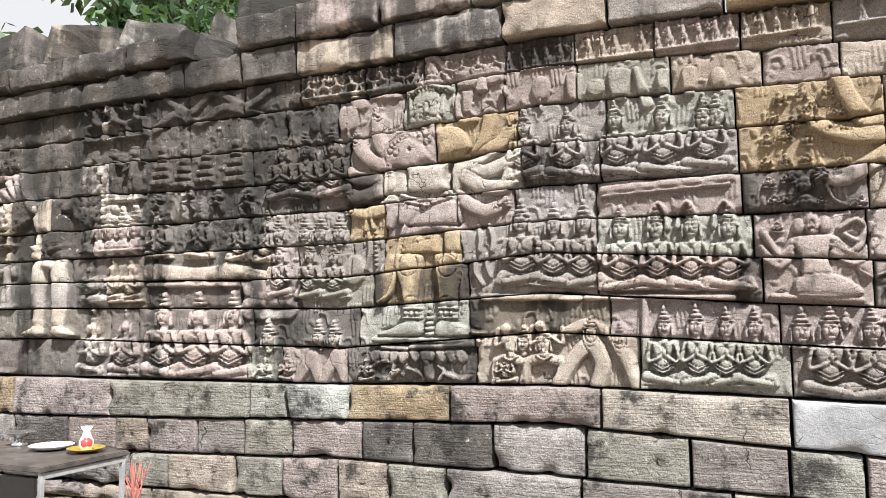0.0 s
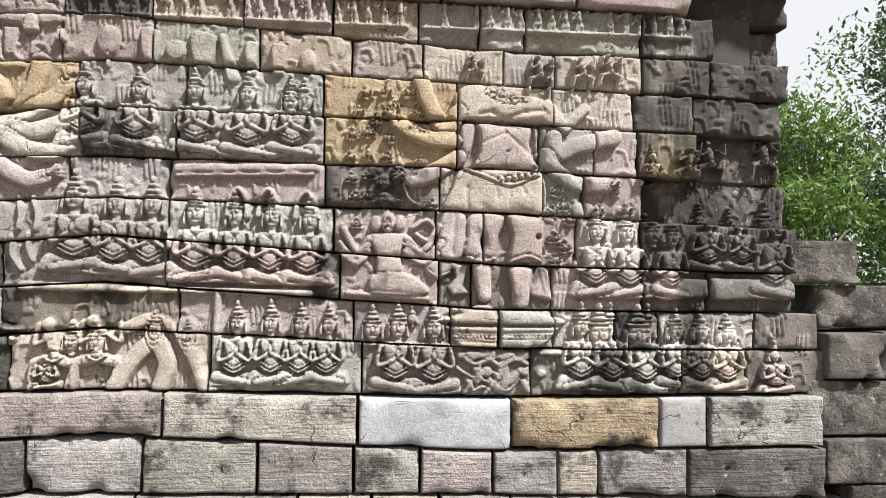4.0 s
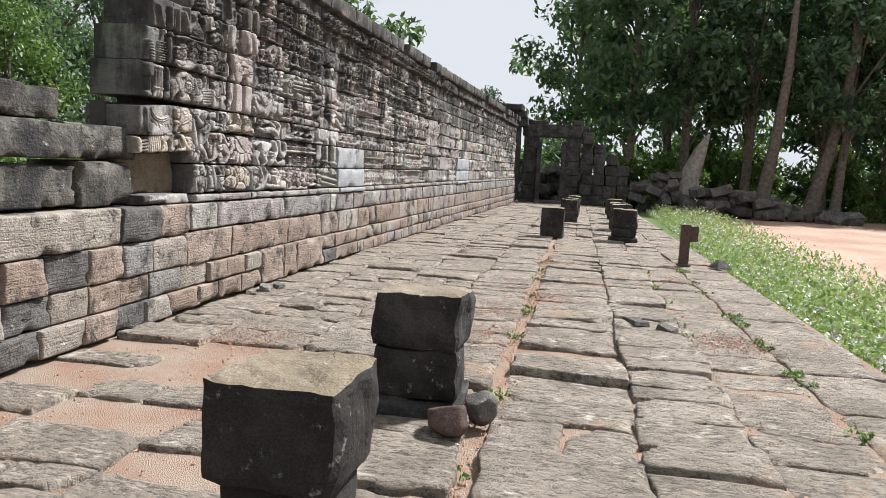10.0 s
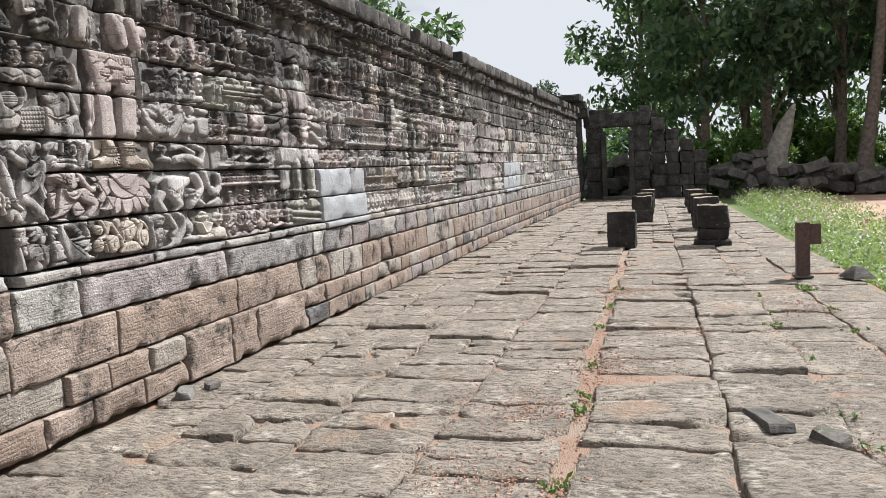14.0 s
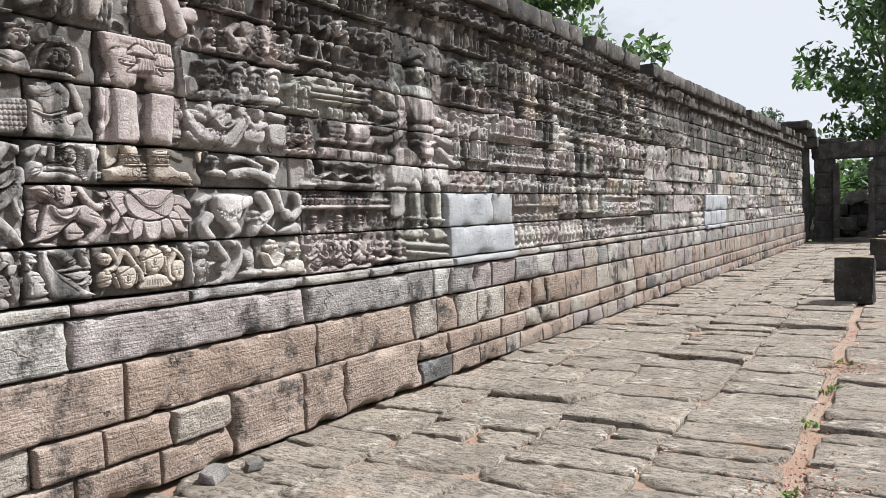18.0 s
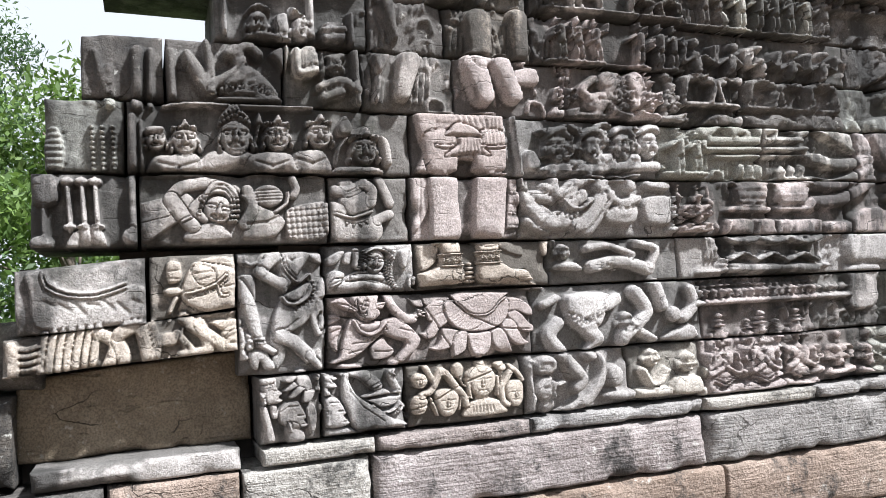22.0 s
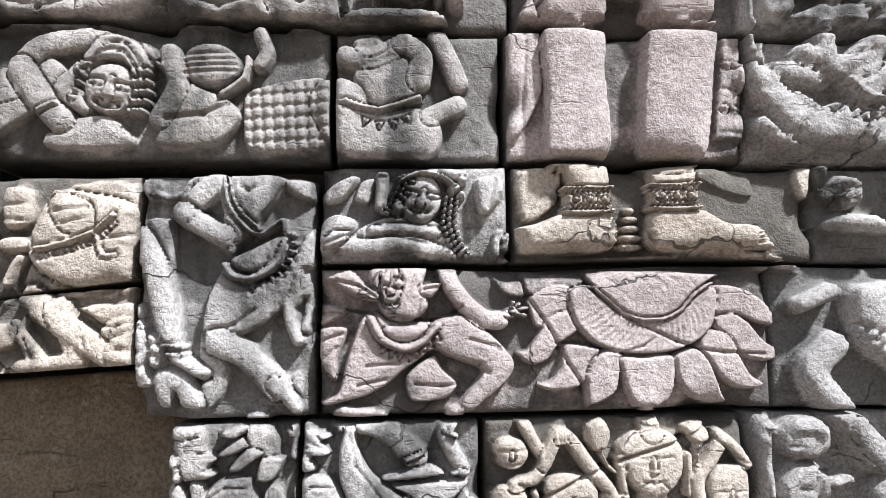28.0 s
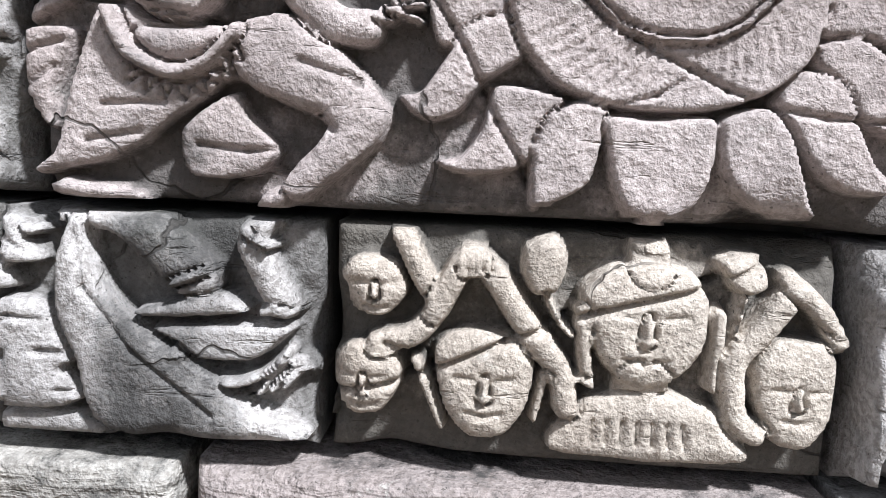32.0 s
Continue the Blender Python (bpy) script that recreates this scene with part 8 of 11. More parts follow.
# standing figure with a fan of arms beside the replaced slabs
B.rope(.044, .034, (11.378, 2.305), (11.156, 2.41), (10.902, 2.518))
B.rope(.044, .034, (11.378, 2.305), (11.188, 2.43), (10.961, 2.556))
B.rope(.044, .034, (11.378, 2.305), (11.238, 2.424), (11.055, 2.546))
B.rope(.044, .034, (11.378, 2.305), (11.295, 2.407), (11.164, 2.515))
B.rope(.044, .034, (11.378, 2.305), (11.353, 2.398), (11.277, 2.499))
B.rope(.044, .034, (11.378, 2.289), (11.135, 2.266), (10.932, 2.299))
B.rope(.0451, .034, (11.377, 2.233), (11.108, 2.148), (10.929, 2.164))
B.rope(.044, .034, (11.389, 2.178), (11.169, 2.075), (10.927, 2.051))
B.rope(.0451, .034, (11.347, 1.991), (11.191, 1.912), (11.042, 1.906))
B.rope(.0473, .034, (11.931, 2.188), (12.152, 2.222), (12.334, 2.173), (12.454, 2.218))
B.rope(.0473, .034, (11.901, 2.151), (12.103, 2.113), (12.283, 2.07))
B.rope(.0473, .034, (11.961, 2.025), (12.15, 1.938), (12.316, 1.927))
B.rope(.0473, .034, (11.887, 2.295), (12.152, 2.275), (12.403, 2.305))
B.ell(10.909, 2.304, .033, .037, 0, .036)
B.ell(10.906, 2.169, .033, .037, 0, .036)
B.ell(10.903, 2.042, .034, .038, 0, .036)
B.ell(11.03, 1.874, .034, .038, 0, .036)
B.ell(12.472, 2.229, .041, .046, 0, .036)
B.ell(12.333, 1.928, .041, .045, 0, .036)
B.plate(.044, .104, (11.382, 2.528), (11.571, 2.576), (11.8, 2.564), (11.858, 2.428), (11.812, 2.28), (11.512, 2.237), (11.406, 2.372))
B.plate(.044, .107, (11.498, 2.228), (11.811, 2.246), (11.825, 2.12), (11.795, 2.076), (11.537, 2.076))
B.rope(.0246, .052, (11.51, 2.082), (11.663, 2.059), (11.825, 2.094))
B.plate(.048, .041, (11.537, 2.059), (11.809, 2.06), (11.793, 1.948), (11.549, 1.962), round=0)
B.face(11.615, 2.704, .09, .107, .046)
B.plate(.042, .048, (11.451, 2.744), (11.617, 2.907), (11.788, 2.804), (11.616, 2.802))
B.plate(.034, .08, (11.205, 1.976), (11.441, 2.029), (11.619, 1.932), (11.617, 1.723), (11.162, 1.707))
B.plate(.034, .084, (11.662, 1.917), (11.944, 1.912), (11.958, 1.729), (11.674, 1.716))
B.plate(.028, .048, (11.136, 1.683), (11.409, 1.695), (11.365, 1.459), (11.145, 1.447))
B.cut(.02, .007, (11.268, 1.963), (11.183, 1.486))
B.cut(.02, .006, (11.36, 1.992), (11.29, 1.725))
B.cut(.0215, .006, (11.808, 1.889), (11.821, 1.735))
B.plate(.026, .053, (11.929, 1.911), (12.102, 1.918), (12.117, 1.723), (11.958, 1.721))
B.cap(11.518, 1.697, 11.528, 1.414, .0697, .0533, .046)
B.cap(11.851, 1.702, 11.863, 1.398, .0731, .0559, .046)
B.plate(.04, .049, (11.362, 1.271), (11.417, 1.351), (11.598, 1.379), (11.596, 1.253))
B.plate(.04, .053, (11.787, 1.357), (11.955, 1.325), (12.049, 1.242), (11.786, 1.227))
B.rope(.0205, .05, (11.445, 1.433), (11.598, 1.421))
B.rope(.0215, .05, (11.788, 1.417), (11.94, 1.405))
B.ell(11.69, 1.283, .052, .034, 0, .036)
B.ell(11.691, 1.36, .039, .034, 0, .036)
B.ell(11.692, 1.419, .026, .03, 0, .034)
B.cap(11.334, 1.223, 12.105, 1.158, .0328, .0328, .036)
B.cap(11.36, 1.156, 12.064, 1.088, .0246, .0246, .03)
# towers, torsos and folded legs left of it
B.rope(.045, .034, (10.217, 2.427), (10.305, 2.485), (10.417, 2.465), (10.484, 2.437))
B.cap(10.235, 2.38, 10.463, 2.387, .027, .027, .032)
B.cut(.0093, .006, (10.298, 2.491), (10.346, 2.438))
B.rope(.0465, .034, (10.406, 2.434), (10.497, 2.493), (10.614, 2.472), (10.683, 2.444))
B.cap(10.425, 2.385, 10.661, 2.393, .0279, .0279, .032)
B.cut(.0093, .006, (10.49, 2.499), (10.539, 2.445))
B.rope(.048, .034, (10.602, 2.441), (10.697, 2.501), (10.817, 2.48), (10.889, 2.451))
B.cap(10.621, 2.392, 10.867, 2.399, .0279, .0279, .032)
B.cut(.0096, .006, (10.689, 2.507), (10.74, 2.452))
B.cap(10.201, 2.331, 10.903, 2.349, .021, .021, .034)
B.cap(10.272, 2.296, 10.907, 2.311, .0155, .0155, .028)
B.plate(.036, .05, (10.396, 2.166), (10.598, 2.168), (10.597, 2.076), (10.552, 2.026), (10.412, 2.027), (10.379, 2.075))
B.plate(.034, .019, (10.404, 2.172), (10.465, 2.173), (10.444, 2.27))
B.cut(.0093, .006, (10.402, 2.111), (10.456, 2.112))
B.cut(.009, .006, (10.405, 2.069), (10.444, 2.069))
B.plate(.034, .019, (10.465, 2.173), (10.528, 2.173), (10.506, 2.271))
B.cut(.009, .006, (10.463, 2.112), (10.518, 2.112))
B.cut(.0093, .006, (10.467, 2.069), (10.506, 2.069))
B.plate(.034, .018, (10.528, 2.173), (10.591, 2.174), (10.569, 2.272))
B.cut(.0093, .006, (10.525, 2.112), (10.581, 2.112))
B.cut(.0093, .006, (10.529, 2.069), (10.568, 2.069))
B.rope(.024, .036, (10.38, 2.159), (10.497, 2.173), (10.613, 2.162))
B.plate(.03, .042, (10.311, 1.997), (10.368, 2.039), (10.601, 2.039), (10.652, 1.995))
B.plate(.036, .05, (10.678, 2.169), (10.892, 2.171), (10.889, 2.076), (10.842, 2.026), (10.695, 2.026), (10.66, 2.076))
B.plate(.034, .019, (10.687, 2.175), (10.752, 2.176), (10.73, 2.276))
B.cut(.0093, .006, (10.684, 2.113), (10.741, 2.113))
B.cut(.0093, .006, (10.688, 2.07), (10.728, 2.07))
B.plate(.034, .019, (10.752, 2.176), (10.817, 2.177), (10.795, 2.277))
B.cut(.0093, .006, (10.749, 2.113), (10.806, 2.114))
B.cut(.0096, .006, (10.753, 2.07), (10.793, 2.07))
B.plate(.034, .019, (10.817, 2.177), (10.884, 2.177), (10.862, 2.279))
B.cut(.0096, .006, (10.815, 2.114), (10.873, 2.114))
B.cut(.0096, .006, (10.818, 2.07), (10.86, 2.07))
B.rope(.0256, .036, (10.661, 2.162), (10.784, 2.176), (10.908, 2.165))
B.plate(.03, .043, (10.588, 1.996), (10.648, 2.039), (10.894, 2.038), (10.947, 1.994))
B.plate(.034, .054, (10.323, 1.961), (10.506, 1.96), (10.48, 1.851), (10.327, 1.853))
B.rope(.021, .04, (10.321, 1.949), (10.306, 1.866), (10.402, 1.84))
B.rope(.021, .04, (10.505, 1.947), (10.504, 1.862), (10.402, 1.84))
B.rope(.0174, .036, (10.279, 1.742), (10.396, 1.78), (10.484, 1.742))
B.cap(10.261, 1.707, 10.472, 1.7, .029, .029, .036)
B.plate(.036, .012, (10.342, 1.805), (10.37, 1.797), (10.343, 1.773), round=0)
B.plate(.036, .012, (10.382, 1.796), (10.413, 1.795), (10.394, 1.766), round=0)
B.plate(.036, .012, (10.425, 1.796), (10.455, 1.802), (10.448, 1.77), round=0)
B.plate(.034, .054, (10.522, 1.959), (10.712, 1.958), (10.684, 1.847), (10.526, 1.85))
B.rope(.021, .04, (10.521, 1.947), (10.504, 1.862), (10.603, 1.836))
B.rope(.0217, .04, (10.711, 1.946), (10.71, 1.859), (10.603, 1.836))
B.rope(.018, .036, (10.476, 1.736), (10.597, 1.776), (10.689, 1.736))
B.cap(10.457, 1.701, 10.676, 1.694, .03, .03, .036)
B.plate(.036, .012, (10.541, 1.8), (10.571, 1.792), (10.542, 1.768), round=0)
B.plate(.036, .012, (10.583, 1.791), (10.615, 1.79), (10.596, 1.76), round=0)
B.plate(.036, .012, (10.627, 1.791), (10.658, 1.797), (10.651, 1.765), round=0)
B.plate(.034, .056, (10.737, 1.958), (10.935, 1.956), (10.905, 1.843), (10.741, 1.846))
B.rope(.0224, .04, (10.735, 1.945), (10.718, 1.859), (10.821, 1.832))
B.rope(.0224, .04, (10.933, 1.944), (10.932, 1.855), (10.821, 1.832))
B.rope(.018, .036, (10.688, 1.73), (10.814, 1.77), (10.909, 1.73))
B.cap(10.668, 1.694, 10.896, 1.687, .031, .031, .036)
B.plate(.036, .012, (10.756, 1.795), (10.787, 1.788), (10.757, 1.762), round=0)
B.plate(.036, .013, (10.8, 1.786), (10.832, 1.785), (10.813, 1.755), round=0)
B.plate(.036, .013, (10.846, 1.786), (10.878, 1.793), (10.87, 1.759), round=0)
B.cap(10.106, 1.689, 11.007, 1.702, .0174, .0174, .03)
# faces, kneeling player and reclining figure right of the legs
B.face(9.304, 2.312, .053, .076, .04)
B.plate(.042, .022, (9.238, 2.348), (9.26, 2.398), (9.311, 2.422), (9.36, 2.402), (9.375, 2.353), (9.308, 2.372))
B.plate(.032, .043, (9.203, 2.185), (9.23, 2.228), (9.367, 2.237), (9.395, 2.187))
B.face(9.5, 2.317, .053, .076, .04)
B.plate(.042, .022, (9.432, 2.354), (9.455, 2.405), (9.508, 2.43), (9.559, 2.409), (9.574, 2.359), (9.504, 2.379))
B.plate(.032, .045, (9.395, 2.187), (9.423, 2.232), (9.565, 2.24), (9.594, 2.19))
B.face(9.675, 2.333, .053, .076, .04)
B.plate(.042, .023, (9.605, 2.371), (9.629, 2.423), (9.684, 2.448), (9.736, 2.427), (9.752, 2.376), (9.68, 2.396))
B.plate(.032, .045, (9.566, 2.201), (9.595, 2.247), (9.742, 2.255), (9.772, 2.204))
B.face(9.845, 2.344, .055, .078, .04)
B.plate(.042, .023, (9.773, 2.382), (9.798, 2.435), (9.855, 2.461), (9.909, 2.439), (9.925, 2.387), (9.851, 2.408))
B.plate(.032, .046, (9.732, 2.209), (9.763, 2.256), (9.915, 2.265), (9.946, 2.213))
B.ell(9.364, 2.061, .051, .062, 0, .042)
B.rope(.0297, .04, (9.232, 2.12), (9.341, 2.094), (9.407, 2.144))
B.rope(.0378, .04, (9.109, 2.071), (9.192, 1.98), (9.257, 1.948))
B.rope(.0336, .04, (9.53, 2.072), (9.452, 1.973), (9.386, 1.93))
B.plate(.036, .032, (9.201, 1.932), (9.28, 2.018), (9.365, 1.99), (9.329, 1.92))
B.beads(.0108, .044, (9.291, 2.001), (9.358, 1.979), (9.43, 2.017))
B.ell(9.534, 2.128, .036, .036, 0, .038)
B.ell(9.712, 2.13, .039, .042, 0, .038)
B.plate(.03, .039, (9.551, 2.011), (9.752, 2.045), (9.731, 1.943), (9.566, 1.945))
B.plate(.032, .041, (9.789, 2.073), (9.963, 2.085), (9.957, 1.941), (9.798, 1.942))
B.rope(.028, .036, (9.589, 2.084), (9.652, 2.045), (9.754, 2.067))
B.rope(.029, .034, (9.829, 2.142), (9.932, 2.131))
B.face(9.315, 1.812, .035, .043, .04)
B.plate(.038, .036, (9.242, 1.728), (9.281, 1.765), (9.374, 1.767), (9.42, 1.717))
B.rope(.0364, .04, (9.466, 1.738), (9.63, 1.76), (9.793, 1.716))
B.rope(.0243, .038, (9.441, 1.825), (9.57, 1.839), (9.698, 1.792))
B.rope(.0252, .038, (9.736, 1.847), (9.842, 1.817), (9.801, 1.733))
B.beads(.0112, .04, (9.499, 1.747), (9.594, 1.717))
B.plate(.03, .027, (9.209, 1.873), (9.289, 1.883), (9.253, 1.803), (9.211, 1.804))
B.ell(9.65, 2.618, .058, .061, 0, .04)
B.rope(.0319, .04, (9.742, 2.675), (9.801, 2.563), (9.629, 2.508))
B.plate(.036, .029, (9.514, 2.548), (9.613, 2.559), (9.588, 2.489), (9.522, 2.486))
B.rope(.0261, .038, (9.535, 2.663), (9.466, 2.602), (9.528, 2.56))
B.plate(.032, .039, (9.1, 2.685), (9.223, 2.704), (9.235, 2.616), (9.108, 2.609))
B.rope(.03, .034, (9.949, 2.747), (10.013, 2.662), (9.967, 2.542))
# stepping beast, crescent boat and heads beyond the lotus
B.plate(.044, .052, (9.329, 1.615), (9.553, 1.607), (9.487, 1.449), (9.398, 1.416), (9.309, 1.483), (9.292, 1.565))
B.beads(.0116, .048, (9.31, 1.512), (9.393, 1.476), (9.489, 1.516))
B.rope(.0377, .042, (9.254, 1.478), (9.205, 1.422), (9.268, 1.332), (9.334, 1.24))
B.rope(.042, .042, (9.413, 1.439), (9.469, 1.383), (9.423, 1.325))
B.rope(.0252, .038, (9.191, 1.566), (9.259, 1.594))
B.rope(.0384, .042, (9.7, 1.607), (9.76, 1.506), (9.637, 1.408), (9.612, 1.365))
B.face(9.64, 1.47, .04, .05, .042)
B.rope(.0363, .04, (9.823, 1.64), (9.861, 1.531))
B.ell(9.927, 1.484, .045, .048, 0, .04)
B.rope(.034, .038, (10.037, 1.609), (10.061, 1.529), (9.988, 1.463))
B.plate(.034, .037, (9.499, 1.57), (9.606, 1.613), (9.619, 1.552), (9.526, 1.509))
B.plate(.03, .033, (9.855, 1.375), (10.031, 1.436), (10.074, 1.354), (9.88, 1.348))
B.rope(.0279, .036, (9.717, 1.412), (9.813, 1.357))
B.plate(.04, .036, (9.46, 1.341), (9.497, 1.327), (9.499, 1.204), (9.414, 1.089), (9.27, 1.037), (9.103, 1.041), (9.237, 1.076), (9.38, 1.147), (9.456, 1.238))
B.ell(9.179, 1.29, .061, .052, 0, .042)
B.ell(9.161, 1.182, .049, .061, 0, .042)
B.ell(9.552, 1.207, .05, .062, 0, .042)
B.plate(.036, .043, (9.473, 1.108), (9.527, 1.147), (9.635, 1.132), (9.649, 1.08))
B.face(9.777, 1.282, .045, .051, .042)
B.rope(.0224, .042, (9.71, 1.222), (9.772, 1.134), (9.85, 1.213))
B.rope(.0279, .04, (9.642, 1.112), (9.855, 1.108))
B.face(9.989, 1.244, .046, .056, .042)
B.plate(.036, .046, (9.88, 1.092), (9.917, 1.175), (10.05, 1.173), (10.074, 1.076))
B.ell(9.395, .988, .05, .043, 0, .04)
B.ell(9.559, .982, .05, .043, 0, .04)
B.rope(.0288, .038, (9.677, .995), (9.885, 1.012), (10.016, .966))
B.rope(.03, .038, (9.302, 1.301), (9.375, 1.213), (9.338, 1.168))
B.rope(.0272, .036, (10.113, 1.161), (10.171, 1.226), (10.226, 1.154))
B.face(10.173, 1.268, .035, .045, .04)
B.plate(.034, .041, (10.091, 1.04), (10.123, 1.161), (10.255, 1.159), (10.261, 1.032))
# pilasters, pegs and balusters at the broken end
B.cap(7.448, 2.656, 7.444, 2.434, .0264, .0242, .032)
B.cap(7.496, 2.659, 7.492, 2.435, .0168, .0147, .028)
B.cap(7.338, 2.576, 7.346, 2.434, .0252, .021, .024)
B.plate(.02, .017, (7.278, 2.647), (7.313, 2.639), (7.357, 2.447), (7.327, 2.434))
B.plate(.03, .008, (7.269, 2.353), (7.29, 2.35), (7.288, 2.34), (7.273, 2.337), round=0)
B.plate(.03, .008, (7.27, 2.333), (7.29, 2.329), (7.289, 2.319), (7.274, 2.317), round=0)
B.plate(.03, .008, (7.27, 2.313), (7.291, 2.309), (7.29, 2.299), (7.275, 2.296), round=0)
B.plate(.03, .008, (7.271, 2.292), (7.292, 2.289), (7.29, 2.278), (7.275, 2.276), round=0)
B.plate(.03, .008, (7.272, 2.272), (7.292, 2.268), (7.291, 2.258), (7.276, 2.256), round=0)
B.plate(.03, .008, (7.272, 2.252), (7.293, 2.248), (7.291, 2.238), (7.277, 2.236), round=0)
B.plate(.03, .008, (7.273, 2.231), (7.294, 2.228), (7.292, 2.218), (7.277, 2.215), round=0)
B.plate(.03, .008, (7.274, 2.211), (7.294, 2.208), (7.293, 2.197), (7.278, 2.195), round=0)
B.plate(.03, .008, (7.274, 2.191), (7.295, 2.187), (7.293, 2.177), (7.279, 2.175), round=0)
B.plate(.03, .008, (7.305, 2.354), (7.326, 2.351), (7.324, 2.341), (7.309, 2.338), round=0)
B.plate(.03, .008, (7.305, 2.334), (7.326, 2.33), (7.325, 2.32), (7.31, 2.318), round=0)
B.plate(.03, .008, (7.306, 2.313), (7.327, 2.31), (7.325, 2.3), (7.31, 2.297), round=0)
B.plate(.03, .008, (7.307, 2.293), (7.327, 2.289), (7.326, 2.279), (7.311, 2.277), round=0)
B.plate(.03, .008, (7.307, 2.273), (7.328, 2.269), (7.326, 2.259), (7.311, 2.257), round=0)
B.plate(.03, .008, (7.308, 2.252), (7.329, 2.249), (7.327, 2.239), (7.312, 2.236), round=0)
B.plate(.03, .008, (7.309, 2.232), (7.329, 2.228), (7.328, 2.218), (7.313, 2.216), round=0)
B.plate(.03, .008, (7.309, 2.212), (7.33, 2.208), (7.328, 2.198), (7.313, 2.196), round=0)
B.plate(.03, .008, (7.31, 2.192), (7.33, 2.188), (7.329, 2.178), (7.314, 2.176), round=0)
B.plate(.03, .008, (7.342, 2.355), (7.363, 2.352), (7.362, 2.342), (7.347, 2.339), round=0)
B.plate(.03, .008, (7.343, 2.335), (7.364, 2.331), (7.362, 2.321), (7.347, 2.319), round=0)
B.plate(.03, .008, (7.344, 2.314), (7.365, 2.311), (7.363, 2.301), (7.348, 2.298), round=0)
B.plate(.03, .008, (7.344, 2.294), (7.365, 2.29), (7.364, 2.28), (7.349, 2.278), round=0)
B.plate(.03, .008, (7.345, 2.274), (7.366, 2.27), (7.364, 2.26), (7.349, 2.257), round=0)
B.plate(.03, .008, (7.345, 2.253), (7.366, 2.25), (7.365, 2.239), (7.35, 2.237), round=0)
B.plate(.03, .008, (7.346, 2.233), (7.367, 2.229), (7.365, 2.219), (7.35, 2.217), round=0)
B.plate(.03, .008, (7.347, 2.213), (7.367, 2.209), (7.366, 2.199), (7.351, 2.196), round=0)
B.plate(.03, .008, (7.347, 2.192), (7.368, 2.189), (7.366, 2.178), (7.351, 2.176), round=0)
B.cap(7.424, 2.387, 7.421, 2.181, .02, .02, .03)
B.cap(7.455, 2.371, 7.459, 2.182, .0126, .0126, .024)
B.plate(.026, .029, (7.118, 2.329), (7.165, 2.338), (7.19, 2.262), (7.179, 2.178), (7.121, 2.177))
B.cut(.006, .006, (7.122, 2.317), (7.181, 2.318))
B.cut(.006, .006, (7.123, 2.293), (7.182, 2.294))
B.cut(.006, .006, (7.124, 2.269), (7.183, 2.27))
B.cut(.006, .006, (7.125, 2.245), (7.184, 2.246))
B.cut(.006, .006, (7.126, 2.221), (7.185, 2.222))
B.cut(.006, .006, (7.127, 2.197), (7.186, 2.198))
B.cap(7.191, 2.142, 7.203, 1.942, .012, .012, .034)
B.rope(.016, .036, (7.181, 2.13), (7.203, 2.13))
B.rope(.014, .036, (7.188, 1.957), (7.213, 1.957))
B.cap(7.241, 2.143, 7.252, 1.942, .012, .012, .034)
B.rope(.016, .036, (7.23, 2.131), (7.252, 2.131))
B.rope(.014, .036, (7.236, 1.957), (7.262, 1.957))
B.cap(7.287, 2.143, 7.297, 1.941, .012, .012, .034)
B.rope(.016, .036, (7.276, 2.131), (7.299, 2.131))
B.rope(.014, .036, (7.282, 1.957), (7.308, 1.957))
B.cap(7.113, 2.031, 7.114, 1.908, .0114, .0114, .032)
B.plate(.036, .032, (7.072, 2.137), (7.121, 2.161), (7.162, 2.146), (7.165, 2.059), (7.123, 2.031), (7.076, 2.047))
B.ell(7.104, 1.896, .048, .034, 0, .034)
B.plate(.034, .04, (7.18, 1.865), (7.213, 1.942), (7.304, 1.953), (7.329, 1.863))
B.cut(.0057, .007, (7.235, 1.942), (7.23, 1.872))
B.cut(.006, .007, (7.272, 1.945), (7.281, 1.872))
B.cap(7.422, 2.161, 7.427, 1.965, .022, .022, .03)
B.ell(7.413, 1.917, .036, .04, 0, .034)
B.plate(.026, .02, (7.366, 1.877), (7.466, 1.885), (7.471, 1.854), (7.366, 1.855))
# garlanded beast and ribbed bodies under the balusters
B.plate(.026, .049, (7.046, 1.783), (7.101, 1.797), (7.142, 1.755), (7.224, 1.708), (7.377, 1.727), (7.451, 1.73), (7.471, 1.675), (7.443, 1.592), (7.266, 1.575), (7.203, 1.562), (7.079, 1.589), (7.064, 1.7))
B.rope(.0076, .034, (7.116, 1.789), (7.128, 1.748), (7.19, 1.712), (7.287, 1.706), (7.388, 1.739))
B.rope(.0076, .034, (7.105, 1.79), (7.118, 1.731), (7.191, 1.695), (7.287, 1.689), (7.389, 1.721))
B.cut(.0076, .006, (7.11, 1.681), (7.146, 1.661))
B.cut(.0076, .006, (7.16, 1.668), (7.196, 1.645))
B.cut(.0076, .006, (7.209, 1.678), (7.247, 1.628))
B.cut(.0076, .006, (7.26, 1.665), (7.296, 1.657))
B.cut(.0076, .006, (7.31, 1.676), (7.347, 1.64))
B.cut(.0076, .006, (7.361, 1.663), (7.399, 1.624))
B.cut(.008, .006, (7.412, 1.673), (7.449, 1.653))
B.rope(.0171, .034, (7.115, 1.558), (7.101, 1.493), (7.094, 1.421))
B.rope(.0171, .034, (7.145, 1.561), (7.13, 1.495), (7.123, 1.425))
B.rope(.0162, .034, (7.175, 1.563), (7.16, 1.498), (7.152, 1.429))
B.rope(.0171, .034, (7.204, 1.566), (7.189, 1.5), (7.182, 1.433))
